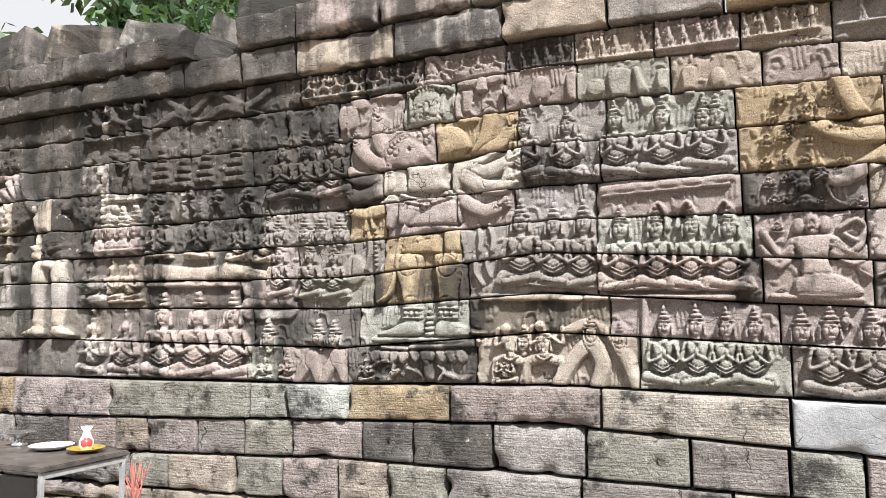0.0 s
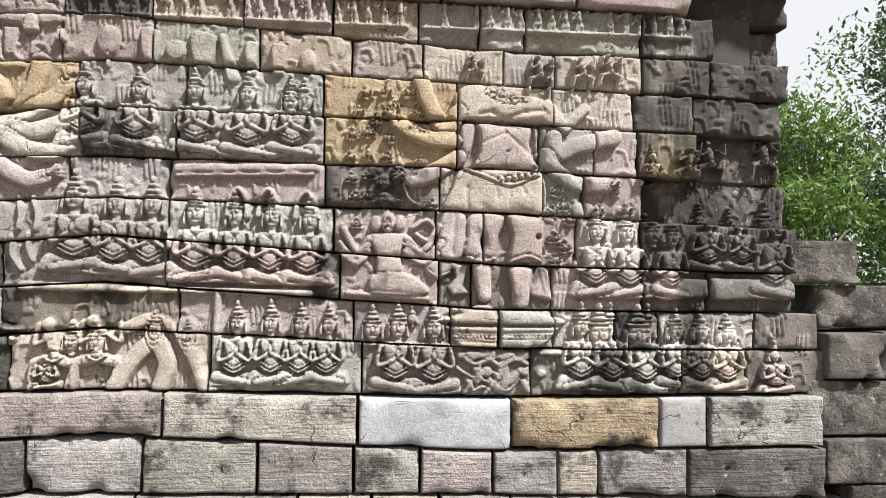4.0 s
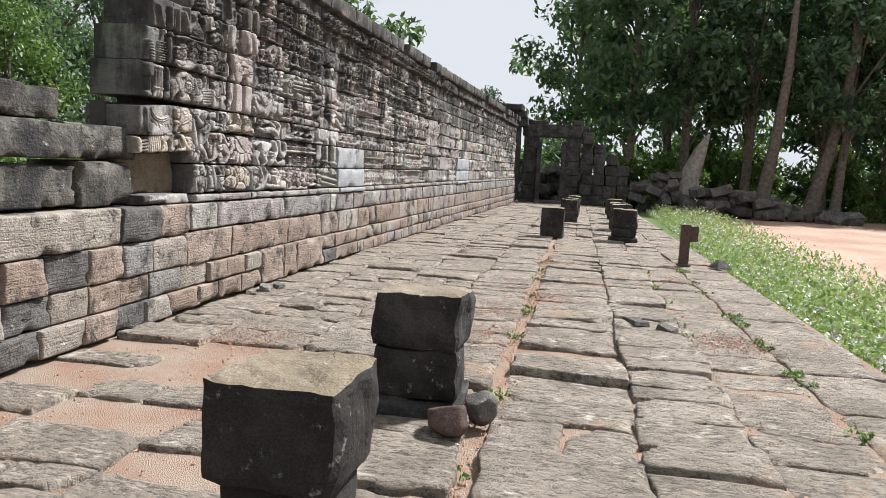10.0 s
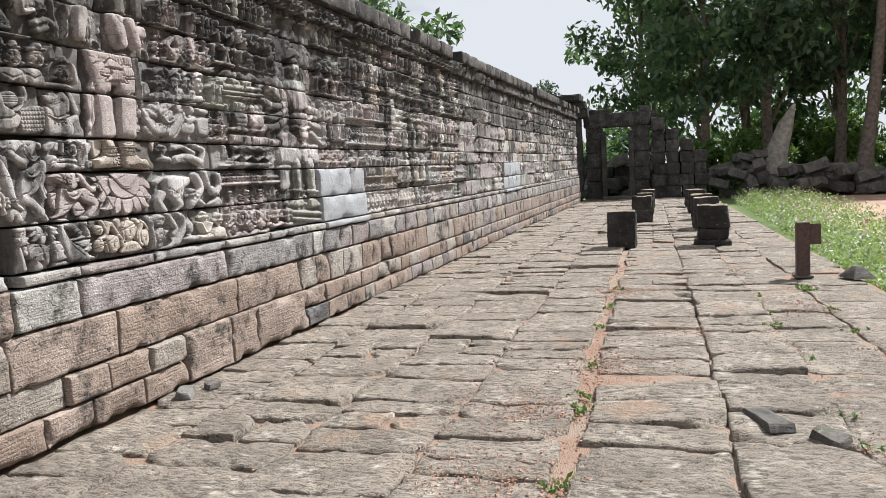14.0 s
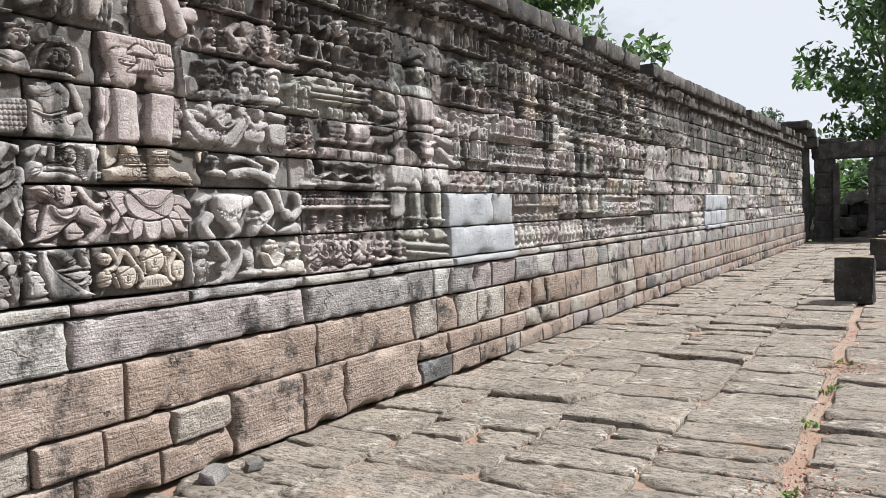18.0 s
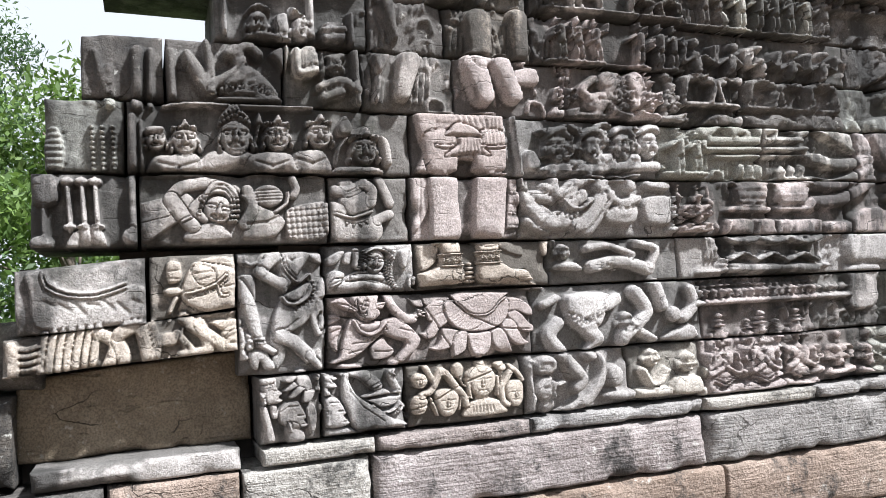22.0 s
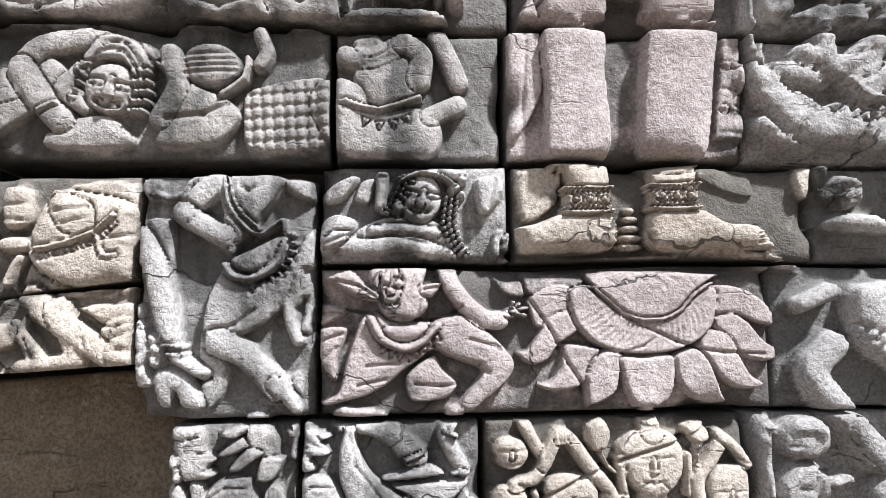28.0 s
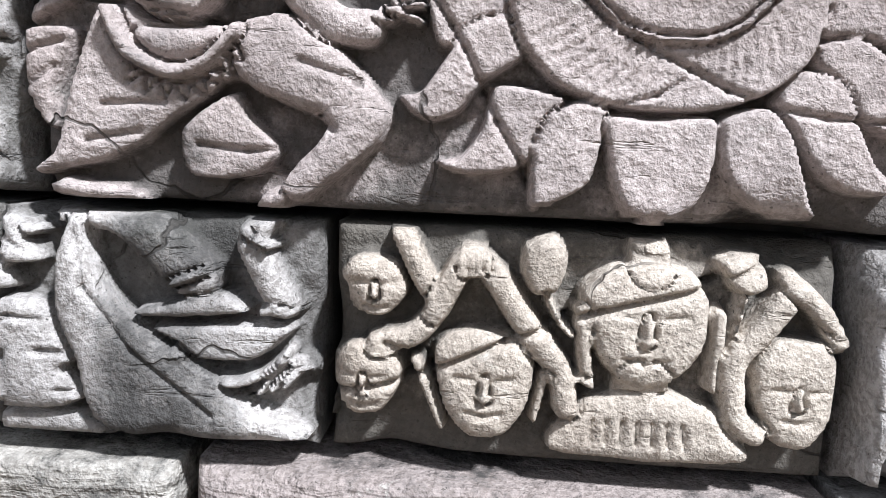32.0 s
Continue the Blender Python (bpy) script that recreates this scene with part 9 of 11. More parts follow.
B.rope(.0171, .034, (7.234, 1.569), (7.219, 1.503), (7.211, 1.437))
B.rope(.0162, .034, (7.265, 1.572), (7.249, 1.505), (7.241, 1.441))
B.rope(.0171, .034, (7.295, 1.574), (7.279, 1.508), (7.271, 1.445))
B.rope(.0133, .03, (7.021, 1.514), (7.052, 1.509), (7.086, 1.519))
B.rope(.0126, .03, (7.022, 1.487), (7.053, 1.484), (7.087, 1.493))
B.rope(.0126, .03, (7.024, 1.46), (7.054, 1.459), (7.088, 1.468))
B.rope(.0126, .03, (7.025, 1.433), (7.056, 1.433), (7.089, 1.443))
B.plate(.03, .019, (6.976, 1.534), (7.02, 1.536), (7.029, 1.416), (6.985, 1.415))
B.rope(.0266, .036, (7.292, 1.556), (7.351, 1.509), (7.318, 1.417))
B.rope(.0247, .034, (7.358, 1.523), (7.378, 1.467), (7.372, 1.411))
B.rope(.0285, .038, (7.364, 1.549), (7.437, 1.569), (7.47, 1.414))
B.rope(.019, .034, (7.477, 1.576), (7.497, 1.499), (7.487, 1.443))
B.plate(.032, .023, (7.493, 1.537), (7.563, 1.542), (7.568, 1.493), (7.501, 1.488))
B.beads(.0114, .034, (7.488, 1.432), (7.576, 1.439))
B.beads(.0108, .034, (7.492, 1.409), (7.577, 1.417))
B.rope(.0266, .04, (7.596, 1.595), (7.696, 1.514), (7.758, 1.466))
B.rope(.0247, .036, (7.587, 1.45), (7.685, 1.469), (7.653, 1.57))
B.rope(.0152, .032, (7.577, 1.413), (7.701, 1.422), (7.758, 1.443))
B.ell(7.789, 1.484, .042, .056, 0, .04)
B.cut(.0057, .008, (7.769, 1.489), (7.808, 1.483))
B.plate(.03, .027, (7.711, 1.568), (7.804, 1.584), (7.812, 1.549), (7.738, 1.536))
B.rope(.0144, .036, (6.979, 1.405), (7.227, 1.396), (7.518, 1.401))
B.rope(.0152, .034, (7.525, 1.404), (7.701, 1.419), (7.816, 1.44))
# seated figures over the heads
B.cap(7.571, 2.661, 7.578, 2.481, .022, .0198, .03)
B.plate(.048, .048, (7.608, 2.65), (7.644, 2.673), (7.734, 2.552), (7.747, 2.487), (7.69, 2.485), (7.633, 2.577))
B.plate(.042, .031, (7.688, 2.702), (7.729, 2.704), (7.755, 2.496), (7.714, 2.495))
B.rope(.0352, .04, (7.824, 2.679), (7.845, 2.6), (7.759, 2.54))
B.rope(.0264, .04, (7.791, 2.664), (7.874, 2.699), (7.916, 2.67))
B.plate(.04, .05, (7.747, 2.496), (7.792, 2.55), (7.874, 2.624), (7.962, 2.562), (8.004, 2.48), (7.874, 2.479))
B.beads(.011, .044, (7.763, 2.509), (7.858, 2.531), (7.962, 2.509))
B.cut(.0088, .007, (7.784, 2.497), (7.887, 2.571))
B.rope(.0147, .036, (7.751, 2.47), (8, 2.479))
B.plate(.036, .031, (7.959, 2.681), (8.045, 2.722), (8.031, 2.6), (7.992, 2.63))
B.plate(.042, .041, (8.066, 2.696), (8.153, 2.728), (8.178, 2.639), (8.138, 2.578), (8.069, 2.606))
B.rope(.0207, .046, (8.07, 2.692), (8.078, 2.598), (8.156, 2.615))
B.cap(8.186, 2.693, 8.186, 2.478, .0115, .0115, .036)
B.face(8.24, 2.642, .042, .053, .042)
B.rope(.0286, .04, (8.177, 2.544), (8.265, 2.575), (8.335, 2.542))
B.rope(.0276, .038, (8.185, 2.5), (8.26, 2.53))
B.plate(.03, .028, (8.197, 2.694), (8.29, 2.713), (8.285, 2.676), (8.201, 2.667))
B.cap(8.335, 2.715, 8.338, 2.483, .0216, .0192, .036)
B.face(7.917, 2.793, .051, .064, .044)
B.plate(.044, .018, (7.866, 2.829), (7.879, 2.866), (7.921, 2.887), (7.972, 2.867), (7.972, 2.84), (7.917, 2.85))
B.plate(.034, .023, (7.985, 2.841), (8.046, 2.854), (8.049, 2.745), (7.989, 2.741))
B.face(8.102, 2.789, .046, .06, .044)
B.plate(.044, .018, (8.046, 2.891), (8.09, 2.866), (8.15, 2.815), (8.15, 2.787), (8.089, 2.843), (8.054, 2.845))
B.rope(.0138, .036, (7.76, 2.953), (8.36, 2.988))
B.cap(8.139, 2.934, 8.145, 2.764, .0184, .0184, .036)
B.cap(8.316, 2.872, 8.318, 2.746, .0184, .0184, .036)
B.plate(.034, .023, (8.186, 2.826), (8.288, 2.837), (8.286, 2.745), (8.184, 2.739))
B.rope(.0138, .038, (8.185, 2.794), (8.288, 2.805))
B.plate(.03, .026, (7.769, 2.894), (7.798, 2.91), (7.799, 2.748), (7.77, 2.755))
B.rope(.0154, .036, (7.874, 2.739), (7.959, 2.753), (8.045, 2.736))

for x0, x1, rows in ((10.08, 11.15, ((1.02, .46, "devotee"), (1.52, .14, "heads"), (2.56, .38, "dancer"), (2.98, .28, "stander"))),
                     (9.95, 10.2, ((1.90, .25, "devotee"), (2.19, .25, "stander"))),
                     (9.3, 10.1, ((2.47, .26, "devotee"), (2.73, .25, "stander"), (3.0, .24, "dancer"))),
                     (12.1, 12.9, ((1.52, .40, "devotee"), (1.98, .44, "stander"), (2.48, .44, "dancer"), (3.0, .4, "stander"))),
                     (11.1, 12.1, ((3.16, .24, "dancer"),))):
    for z, s, kind in rows:
        B.frieze(x0, x1, z, s, 0.045, rnd, (kind,))
x = 12.95
while x < 37.6:  # bands of soldiers, courtiers and palaces
    w = rnd.uniform(1.1, 2.0)
    z = 1.02
    while z < 3.45:
        s = rnd.choice((0.26, 0.36, 0.44))
        B.frieze(x, min(x + w, 37.6), z, s * (1 + 0.004 * (x - 12)), 0.048, rnd, ("devotee", "stander", "stander", "dancer", "heads", "tower"))
        z += s * 1.08 + 0.03
    x += w
wall_3 = tagged(solid("wall_3", 8.0, 16.0, 0.18, 0.46, 0, 3.2, CORE), "long sandstone gallery wall carved with bands of figures, blackened towards its top", "wall", kind="structure")
wall_4 = solid("wall_4", 16.0, 38.2, 0.18, 0.46, 0, 3.2, CORE)
for v in wall_4.data.vertices:
    v.co.y += float(bow(v.co.x))
tagged(wall_4, "far end of the carved sandstone gallery wall", "wall", kind="structure")


tie = solid("core", 7.36, 8.02, 0.31, 0.45, 0, 2.42, CORE)
tie.parent = wall_3
backing = solid("core", 6.99, 7.35, 0.32, 0.45, 0, 1.82, CORE)
backing.parent = wall_3


def rise(z):
    return lambda x: z * (1 + 0.0045 * np.maximum(np.asarray(x, float) - 12, 0))


EAST_ROWS = [  # bed, top, joints near the broken end; the rest of each row follows at random
    (0.0, 0.2, (7.9, 8.3, 8.8, 9.35)), (0.2, 0.4, (8.1, 8.46, 8.89, 9.35)), (0.4, 0.72, (7.7, 8.62, 10.15, 11.4)), (0.72, 0.98, (7.79, 8.33, 10.07, 11.72, 12.02)),
    (0.98, 1.06, (7.87, 8.35, 9.08, 10.07, 10.8, 11.5, 12.08, 13.36)), (1.06, 1.34, (7.87, 8.13, 8.50, 9.08, 9.66, 10.1, 10.62, 11.28, 12.06, 13.36)), (1.34, 1.655, (8.16, 9.14, 10.13, 10.9, 11.4, 12.03, 12.90, 13.34)), (1.655, 1.875, (8.16, 8.57, 9.25, 10.01, 10.29)),
    (1.875, 2.17, (7.06, 7.44, 8.19, 8.56, 9.10, 10.0)), (2.17, 2.46, (7.11, 7.40, 8.58, 9.03, 9.92)), (2.46, 2.73, (7.24, 7.55, 8.02, 8.36, 8.80, 9.37, 9.93)),
    (2.73, 2.98, (7.74, 8.40, 8.77, 9.22, 9.91)), (2.98, 3.24, (7.31, 8.04, 8.40, 8.68, 9.23, 9.84)), (3.24, 3.46, (7.2, 7.9, 8.6, 9.3, 10.0)), (3.46, 3.68, (9.0, 9.7, 10.5))]
EAST_TONES = {(8.85, 1.5): "pink", (8.3, 1.5): "pink", (8.9, 1.76): "tan", (8.8, 2.0): "pink", (8.8, 2.3): "pink", (9.1, 2.6): "pink", (8.8, 2.85): "tan", (8.85, 3.1): "pale", (8.8, 1.2): "tan", (8.3, 1.2): "grey", (8.0, 1.2): "grey",
              (9.6, 1.2): "grey", (9.6, 1.5): "grey", (9.6, 1.76): "grey", (9.5, 2.0): "grey", (9.5, 2.3): "grey", (8.35, 1.76): "grey", (8.4, 2.0): "grey", (7.8, 2.0): "grey", (9.5, 0.85): "pink", (9.0, 0.55): "red", (11.0, 0.85): "grey", (10.8, 0.55): "red", (7.8, 2.3): "grey", (8.2, 0.55): "red", (9.2, 0.1): "red", (9.6, 0.2): "red", (10.2, 0.2): "tan", (11.0, 0.2): "red"}
far_parts = {}
east_mix = {"pink": 3.0, "grey": 4, "pale": 2, "green": 1.5, "tan": 1}
for c, (z0, z1, row) in enumerate(EAST_ROWS):
    row = list(row)
    if c < 2:
        row += [9.97, 10.44, 11.45] if c == 0 else []
    lo, hi = ((0.32, 0.6) if c < 4 else (0.36, 0.8))
    tail = joints(max(row[-1], 11.46) if c < 2 else row[-1], 38.0, lo, hi, rnd)
    spans = list(zip(row, row[1:])) + ([(row[-1], tail[0])] if tail[0] > row[-1] else []) + list(zip(tail, tail[1:]))
    for x0, x1 in spans:
        if c == 1 and 9.3 < x0 < 11.44 or (c == 14 and rnd.random() < 0.15) or x1 - x0 < 0.05:
            continue
        top = 0.41 if c == 0 and 9.3 < x0 < 11.44 else z1
        mid = 0.5 * (x0 + x1)
        if c in (4, 5, 6) and 12.02 < mid < 13.34 or c in (4, 5, 6) and 22.0 < mid < 24.0:
            name = "new"
        else:
            name = tone(rnd, east_mix if c > 2 else {"red": 4.5, "tan": 2, "pink": 0.8, "dark": 0.4})
        for (px, pz), n in EAST_TONES.items():
            if x0 < px < x1 and z0 < pz < z1:
                name = n
        carved = 4 < c < 14 and name != "new"
        hero = 7.6 < mid < 9.3 and 1.0 < z0 < 1.9
        close = x0 < 10.4
        res = (0.0034 if hero else 0.0055 if x0 < 9 and 1.8 < z0 < 2.3 else 0.0085 if close else 0.014 if x0 < 14 else 0.022 if x0 < 18 else 0.050) if carved else (0.03 if x0 < 12 else 0.07)
        proud = rnd.uniform(-0.006, 0.008) + (0.04 if c < 5 else 0.0) + (0.03 if c < 2 else 0) + (0.08 if c == 13 else 0.13 if c == 14 else 0)
        # near stones of these tones take the less crusted materials
        use_clean = (hero or 8.5 < mid < 9.12 and z0 < 2.7) and name in ("pink", "tan", "pale", "green", "ochre") and not (mid < 8.6 and z0 > 1.8) and mid < 9.13
        kinds = TOOLED if not carved and c < 5 else CLEAN if use_clean else SOFT if z0 < 2.4 and mid > 9.1 and rnd.random() < 0.4 else STAINED
        mat = NEW_STONE if name == "new" else BLACKENED if c > 12 or (c > 9 and rnd.random() < 0.22 and not use_clean) else kinds[name]
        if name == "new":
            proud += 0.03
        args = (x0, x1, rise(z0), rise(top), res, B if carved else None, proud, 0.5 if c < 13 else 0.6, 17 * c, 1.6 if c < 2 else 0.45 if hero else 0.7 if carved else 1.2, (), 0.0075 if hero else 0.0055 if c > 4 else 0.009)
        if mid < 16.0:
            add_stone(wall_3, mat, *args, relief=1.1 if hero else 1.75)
        else:
            far_parts.setdefault(mat, []).append(stone_data(*args))
for x0, x1, z0, z1, mat, back in ((7.80, 8.16, 1.34, 1.85, STAINED["grey"], 0), (6.96, 7.80, (1.40, 1.452), (1.548, 1.618), STAINED["tan"], 0), (7.01, 7.465, (1.552, 1.575), (1.80, 1.842), STAINED["grey"], -0.02), (7.47, 7.80, (1.58, 1.622), (1.845, 1.85), CLEAN["tan"], 0),
                                  (6.98, 7.87, (1.06, 1.06), (1.39, 1.45), BROKEN_AND_SUNLIT, 0.20), (7.05, 7.80, 0.98, 1.07, STAINED["grey"], 0.0)):
    z0, z1 = (z0 if isinstance(z0, tuple) else (z0, z0)), (z1 if isinstance(z1, tuple) else (z1, z1))
    add_stone(wall_3, mat, x0, x1, slope(x0, z0[0], x1, z0[1]), slope(x0, z1[0], x1, z1[1]), 0.0045 if x1 > 7.4 and z1[0] > 1.5 else 0.0075, B if z0[0] > 1.3 else None, -back, 0.5, int(x0 * 90), 0.7, relief=1.1)
for mat, group in far_parts.items():
    co, quads, k = [], [], 0
    for c, q, back in group:
        co.append(c)
        quads.append(q + k)
        k += len(c)
    ob = new("far_blocks", mesh_of("far_blocks", np.concatenate(co), (np.concatenate(quads), ()), mat))
    ob.parent = wall_4
    tagged(ob, kind="stuff")


# ---- ground, road and terrace ----
def ground_stuff():
    m, t, bsdf = nodes_of("red_earth_and_grass")
    pos = t.nodes.new("ShaderNodeNewGeometry").outputs["Position"]
    sep = t.nodes.new("ShaderNodeSeparateXYZ")
    t.links.new(pos, sep.inputs[0])
    broad, fine = noise_at(t, pos, 0.35, 6, 0.65), noise_at(t, pos, 9, 6, 0.7)
    earth = blend(t, steps(t, broad, 0.35, 0.65), (0.27, 0.165, 0.115), (0.38, 0.255, 0.19))
    earth = blend(t, steps(t, fine, 0.35, 0.7), earth, blend(t, 0.6, earth, (0.7, 0.62, 0.55), 'MULTIPLY'))
    grass = blend(t, steps(t, fine, 0.3, 0.7), (0.05, 0.085, 0.02), (0.12, 0.16, 0.045))
    far = steps(t, math_of(t, 'ADD', sep.outputs[0], math_of(t, 'MULTIPLY', broad, 14.0)), 52, 58)
    behind = steps(t, sep.outputs[1], 0.2, 1.4)
    verge = steps(t, math_of(t, 'ADD', sep.outputs[1], math_of(t, 'MULTIPLY', broad, -1.5)), -9.6, -8.6)
    fac = math_of(t, 'MAXIMUM', far, math_of(t, 'MAXIMUM', behind, verge))
    t.links.new(blend(t, fac, earth, grass), bsdf.inputs["Base Color"])
    bsdf.inputs["Roughness"].default_value = 0.95
    bump = add(t, "ShaderNodeBump", Strength=0.5, Distance=0.03)
    t.links.new(fine, bump.inputs["Height"])
    t.links.new(bump.outputs[0], bsdf.inputs["Normal"])
    return m


def gravel_stuff():
    m, t, bsdf = nodes_of("red_gravel")
    pos = t.nodes.new("ShaderNodeNewGeometry").outputs["Position"]
    v = add(t, "ShaderNodeTexVoronoi", Scale=130.0)
    t.links.new(pos, v.inputs["Vector"])
    colour = blend(t, v.outputs["Distance"], (0.34, 0.205, 0.14), (0.15, 0.09, 0.06))
    colour = blend(t, steps(t, noise_at(t, pos, 2.0, 5, 0.6), 0.35, 0.65), colour, (0.27, 0.205, 0.155))
    t.links.new(colour, bsdf.inputs["Base Color"])
    bsdf.inputs["Roughness"].default_value = 0.95
    bump = add(t, "ShaderNodeBump", Strength=0.8, Distance=0.012)
    t.links.new(v.outputs["Distance"], bump.inputs["Height"])
    t.links.new(bump.outputs[0], bsdf.inputs["Normal"])
    return m


def pebble_stuff():
    m, t, bsdf = nodes_of("red_pebbles")
    rnd_out = t.nodes.new("ShaderNodeNewGeometry").outputs["Random Per Island"]
    t.links.new(blend(t, rnd_out, (0.20, 0.095, 0.062), (0.46, 0.28, 0.20)), bsdf.inputs["Base Color"])
    bsdf.inputs["Roughness"].default_value = 0.9
    return m


EARTH, GRAVEL, PEBBLE = ground_stuff(), gravel_stuff(), pebble_stuff()
ground = solid("ground", -600, 900, -700, 700, -1.4, -0.38, EARTH)
tagged(ground, "red earth road and grass round the ruin", "ground")


def slab_data(x0, x1, y0, y1, z, tilt_x, tilt_y, seed, nu=5, nv=4, thick=0.16):
    e = 0.012
    us = np.r_[x0, x0 + e, np.linspace(x0, x1, nu)[1:-1], x1 - e, x1]
    vs = np.r_[y0, y0 + e, np.linspace(y0, y1, nv)[1:-1], y1 - e, y1]
    U, V = np.meshgrid(us, vs)
    U, V = U.ravel(), V.ravel()
    d = np.minimum(np.minimum(U - x0, x1 - U), np.minimum(V - y0, y1 - V))
    edge = np.exp(-d / 0.05)
    X = U + 0.11 * rough_field(U, V, 1.5, 3, 3) + 0.035 * edge * rough_field(U, V, 9.0, 3, seed % 37)
    Y = V + 0.12 * rough_field(U, V, 1.3, 3, 5) + 0.035 * edge * rough_field(U, V, 9.0, 3, seed % 41)
    Z = z + (U - 0.5 * (x0 + x1)) * tilt_x + (V - 0.5 * (y0 + y1)) * tilt_y + 0.007 * rough_field(U, V, 4.0, 3, seed % 53) + 0.006 * rough_field(U, V, 15.0, 2, 8)
    Z = Z - 0.010 * np.exp(-d / 0.006) - 0.20 * np.clip(rough_field(U, V, 5.0, 3, 9 + seed % 5) - 0.03, 0, 1) * np.exp(-d / 0.030)
    # broken corners show the bed beneath
    for cx, cy, off in ((x0, y0, 1), (x1, y0, 2), (x0, y1, 3), (x1, y1, 4)):
        if (seed * 7 + off * 13) % 11 < 2:
            r = 0.07 + 0.012 * ((seed + off * 5) % 9)
            Z = Z - 0.09 * (np.abs(U - cx) + np.abs(V - cy) + 0.06 * rough_field(U, V, 9.0, 2, off) < r)
    quads, back, ring = face_grid(len(us), len(vs))
    co = np.stack([X, Y, Z], -1)
    rear = co[ring].copy()
    rear[:, 2] -= thick
    return np.r_[co, rear], quads, back


pavement = tagged(solid("pavement", -9.0, 41.0, -6.02, 0.1, -0.375, -0.036, GRAVEL), "raised terrace bed of red gravel under worn sandstone slabs", "pavement", kind="structure")
rnd = random.Random(21)
COLUMNS = (-0.05, -0.70, -1.50, -2.30, -3.02, -3.12, -3.95, -4.60, -5.22, -5.98)
rest, count = [], 0
SPILLS = (  # where loose gravel lies thickest: centre and reach
    (8.94, -2.80, 0.45, 0.40), (10.1, -3.2, 0.45, 0.45), (11.4, -3.95, 0.45, 0.40), (6.9, -1.0, 0.40, 0.45), (7.9, -2.72, 0.28, 0.40), (13.6, -3.3, 0.4, 0.4), (12.6, -4.9, 0.35, 0.4), (8.3, -4.9, 0.4, 0.4))
for k, (y1, y0) in enumerate(zip(COLUMNS, COLUMNS[1:])):
    if y1 == -3.02:
        continue
    x = -9.0 + rnd.uniform(0, 0.4)
    while x < 40.6:
        long = rnd.choice((rnd.uniform(0.22, 0.40), rnd.uniform(0.34, 0.62))) if k not in (7, 8) else rnd.uniform(0.4, 1.1)
        x0, x1 = x + 0.009, x + long - 0.010
        x += long
        bare = 3.3 < x0 < 6.6 and y0 > -1.7 and rnd.random() < 0.5
        bare = bare or 8.5 < x0 < 9.6 and k == 5 and rnd.random() < 0.6 or 5.5 < x0 < 7.4 and -3.2 < y1 < -2.9 and rnd.random() < 0.3
        if bare or rnd.random() < 0.006:
            continue
        uneven = 1.8 if k in (5, 6) and 5 < x0 < 15 else 1.0
        split = k in (1, 2, 5) and rnd.random() < 0.25
        for a, b in (((y0, 0.5 * (y0 + y1) - 0.004), (0.5 * (y0 + y1) + 0.004, y1)) if split else ((y0, y1),)):
            z = rnd.uniform(-0.010, 0.010) * uneven + (0.03 if rnd.random() < 0.06 * uneven else 0) - (0.02 if k == 7 else 0) - (0.01 if k == 8 else 0) + (0.03 if k == 6 and 5 < x0 < 14 else 0)
            z -= 0.02 * (k == 4)
            near = 2.6 < x0 < 12.6 and count < 290
            data = slab_data(x0, x1, a + 0.006, b - 0.006, z, rnd.gauss(0, 0.011) * uneven, rnd.gauss(0, 0.008) * uneven, rnd.randrange(999), 13 if near else 5, 14 if near else 5)
            if near:
                count += 1
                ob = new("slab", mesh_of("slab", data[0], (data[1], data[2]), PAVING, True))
                ob.parent = pavement
            else:
                rest.append(data)
co, quads, k = [], [], 0
for c, q, back in rest:
    co.append(c)
    quads.append(q + k)
    k += len(c)
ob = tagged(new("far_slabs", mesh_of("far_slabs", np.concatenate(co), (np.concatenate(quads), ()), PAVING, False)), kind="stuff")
ob.parent = pavement


def scatter(name, places, sizes, material, seed, squash=0.7):
    """Many small four-sided pebbles or crumbs as one mesh."""
    gen = np.random.default_rng(seed)
    n = len(places)
    base = np.array([(1, 0, 0), (0, 1, 0), (-1, 0, 0), (0, -1, 0), (0, 0, 1), (0, 0, -1)], float)
    v = base[None] * (1 + 0.35 * gen.standard_normal((n, 6, 1))) * np.asarray(sizes)[:, None, None] * np.array((1, 1, squash))
    a = gen.uniform(0, 6.28, n)
    c, s = np.cos(a)[:, None], np.sin(a)[:, None]
    v = np.stack([v[..., 0] * c - v[..., 1] * s, v[..., 0] * s + v[..., 1] * c, v[..., 2]], -1) + np.asarray(places)[:, None]
    tri = np.array([(0, 1, 4), (1, 2, 4), (2, 3, 4), (3, 0, 4), (1, 0, 5), (2, 1, 5), (3, 2, 5), (0, 3, 5)])
    faces = (tri[None] + 6 * np.arange(n)[:, None, None]).reshape(-1, 3)
    me = bpy.data.meshes.new(name)
    me.from_pydata(v.reshape(-1, 3).tolist(), [], faces.tolist())
    me.materials.append(material)
    return new(name, me)


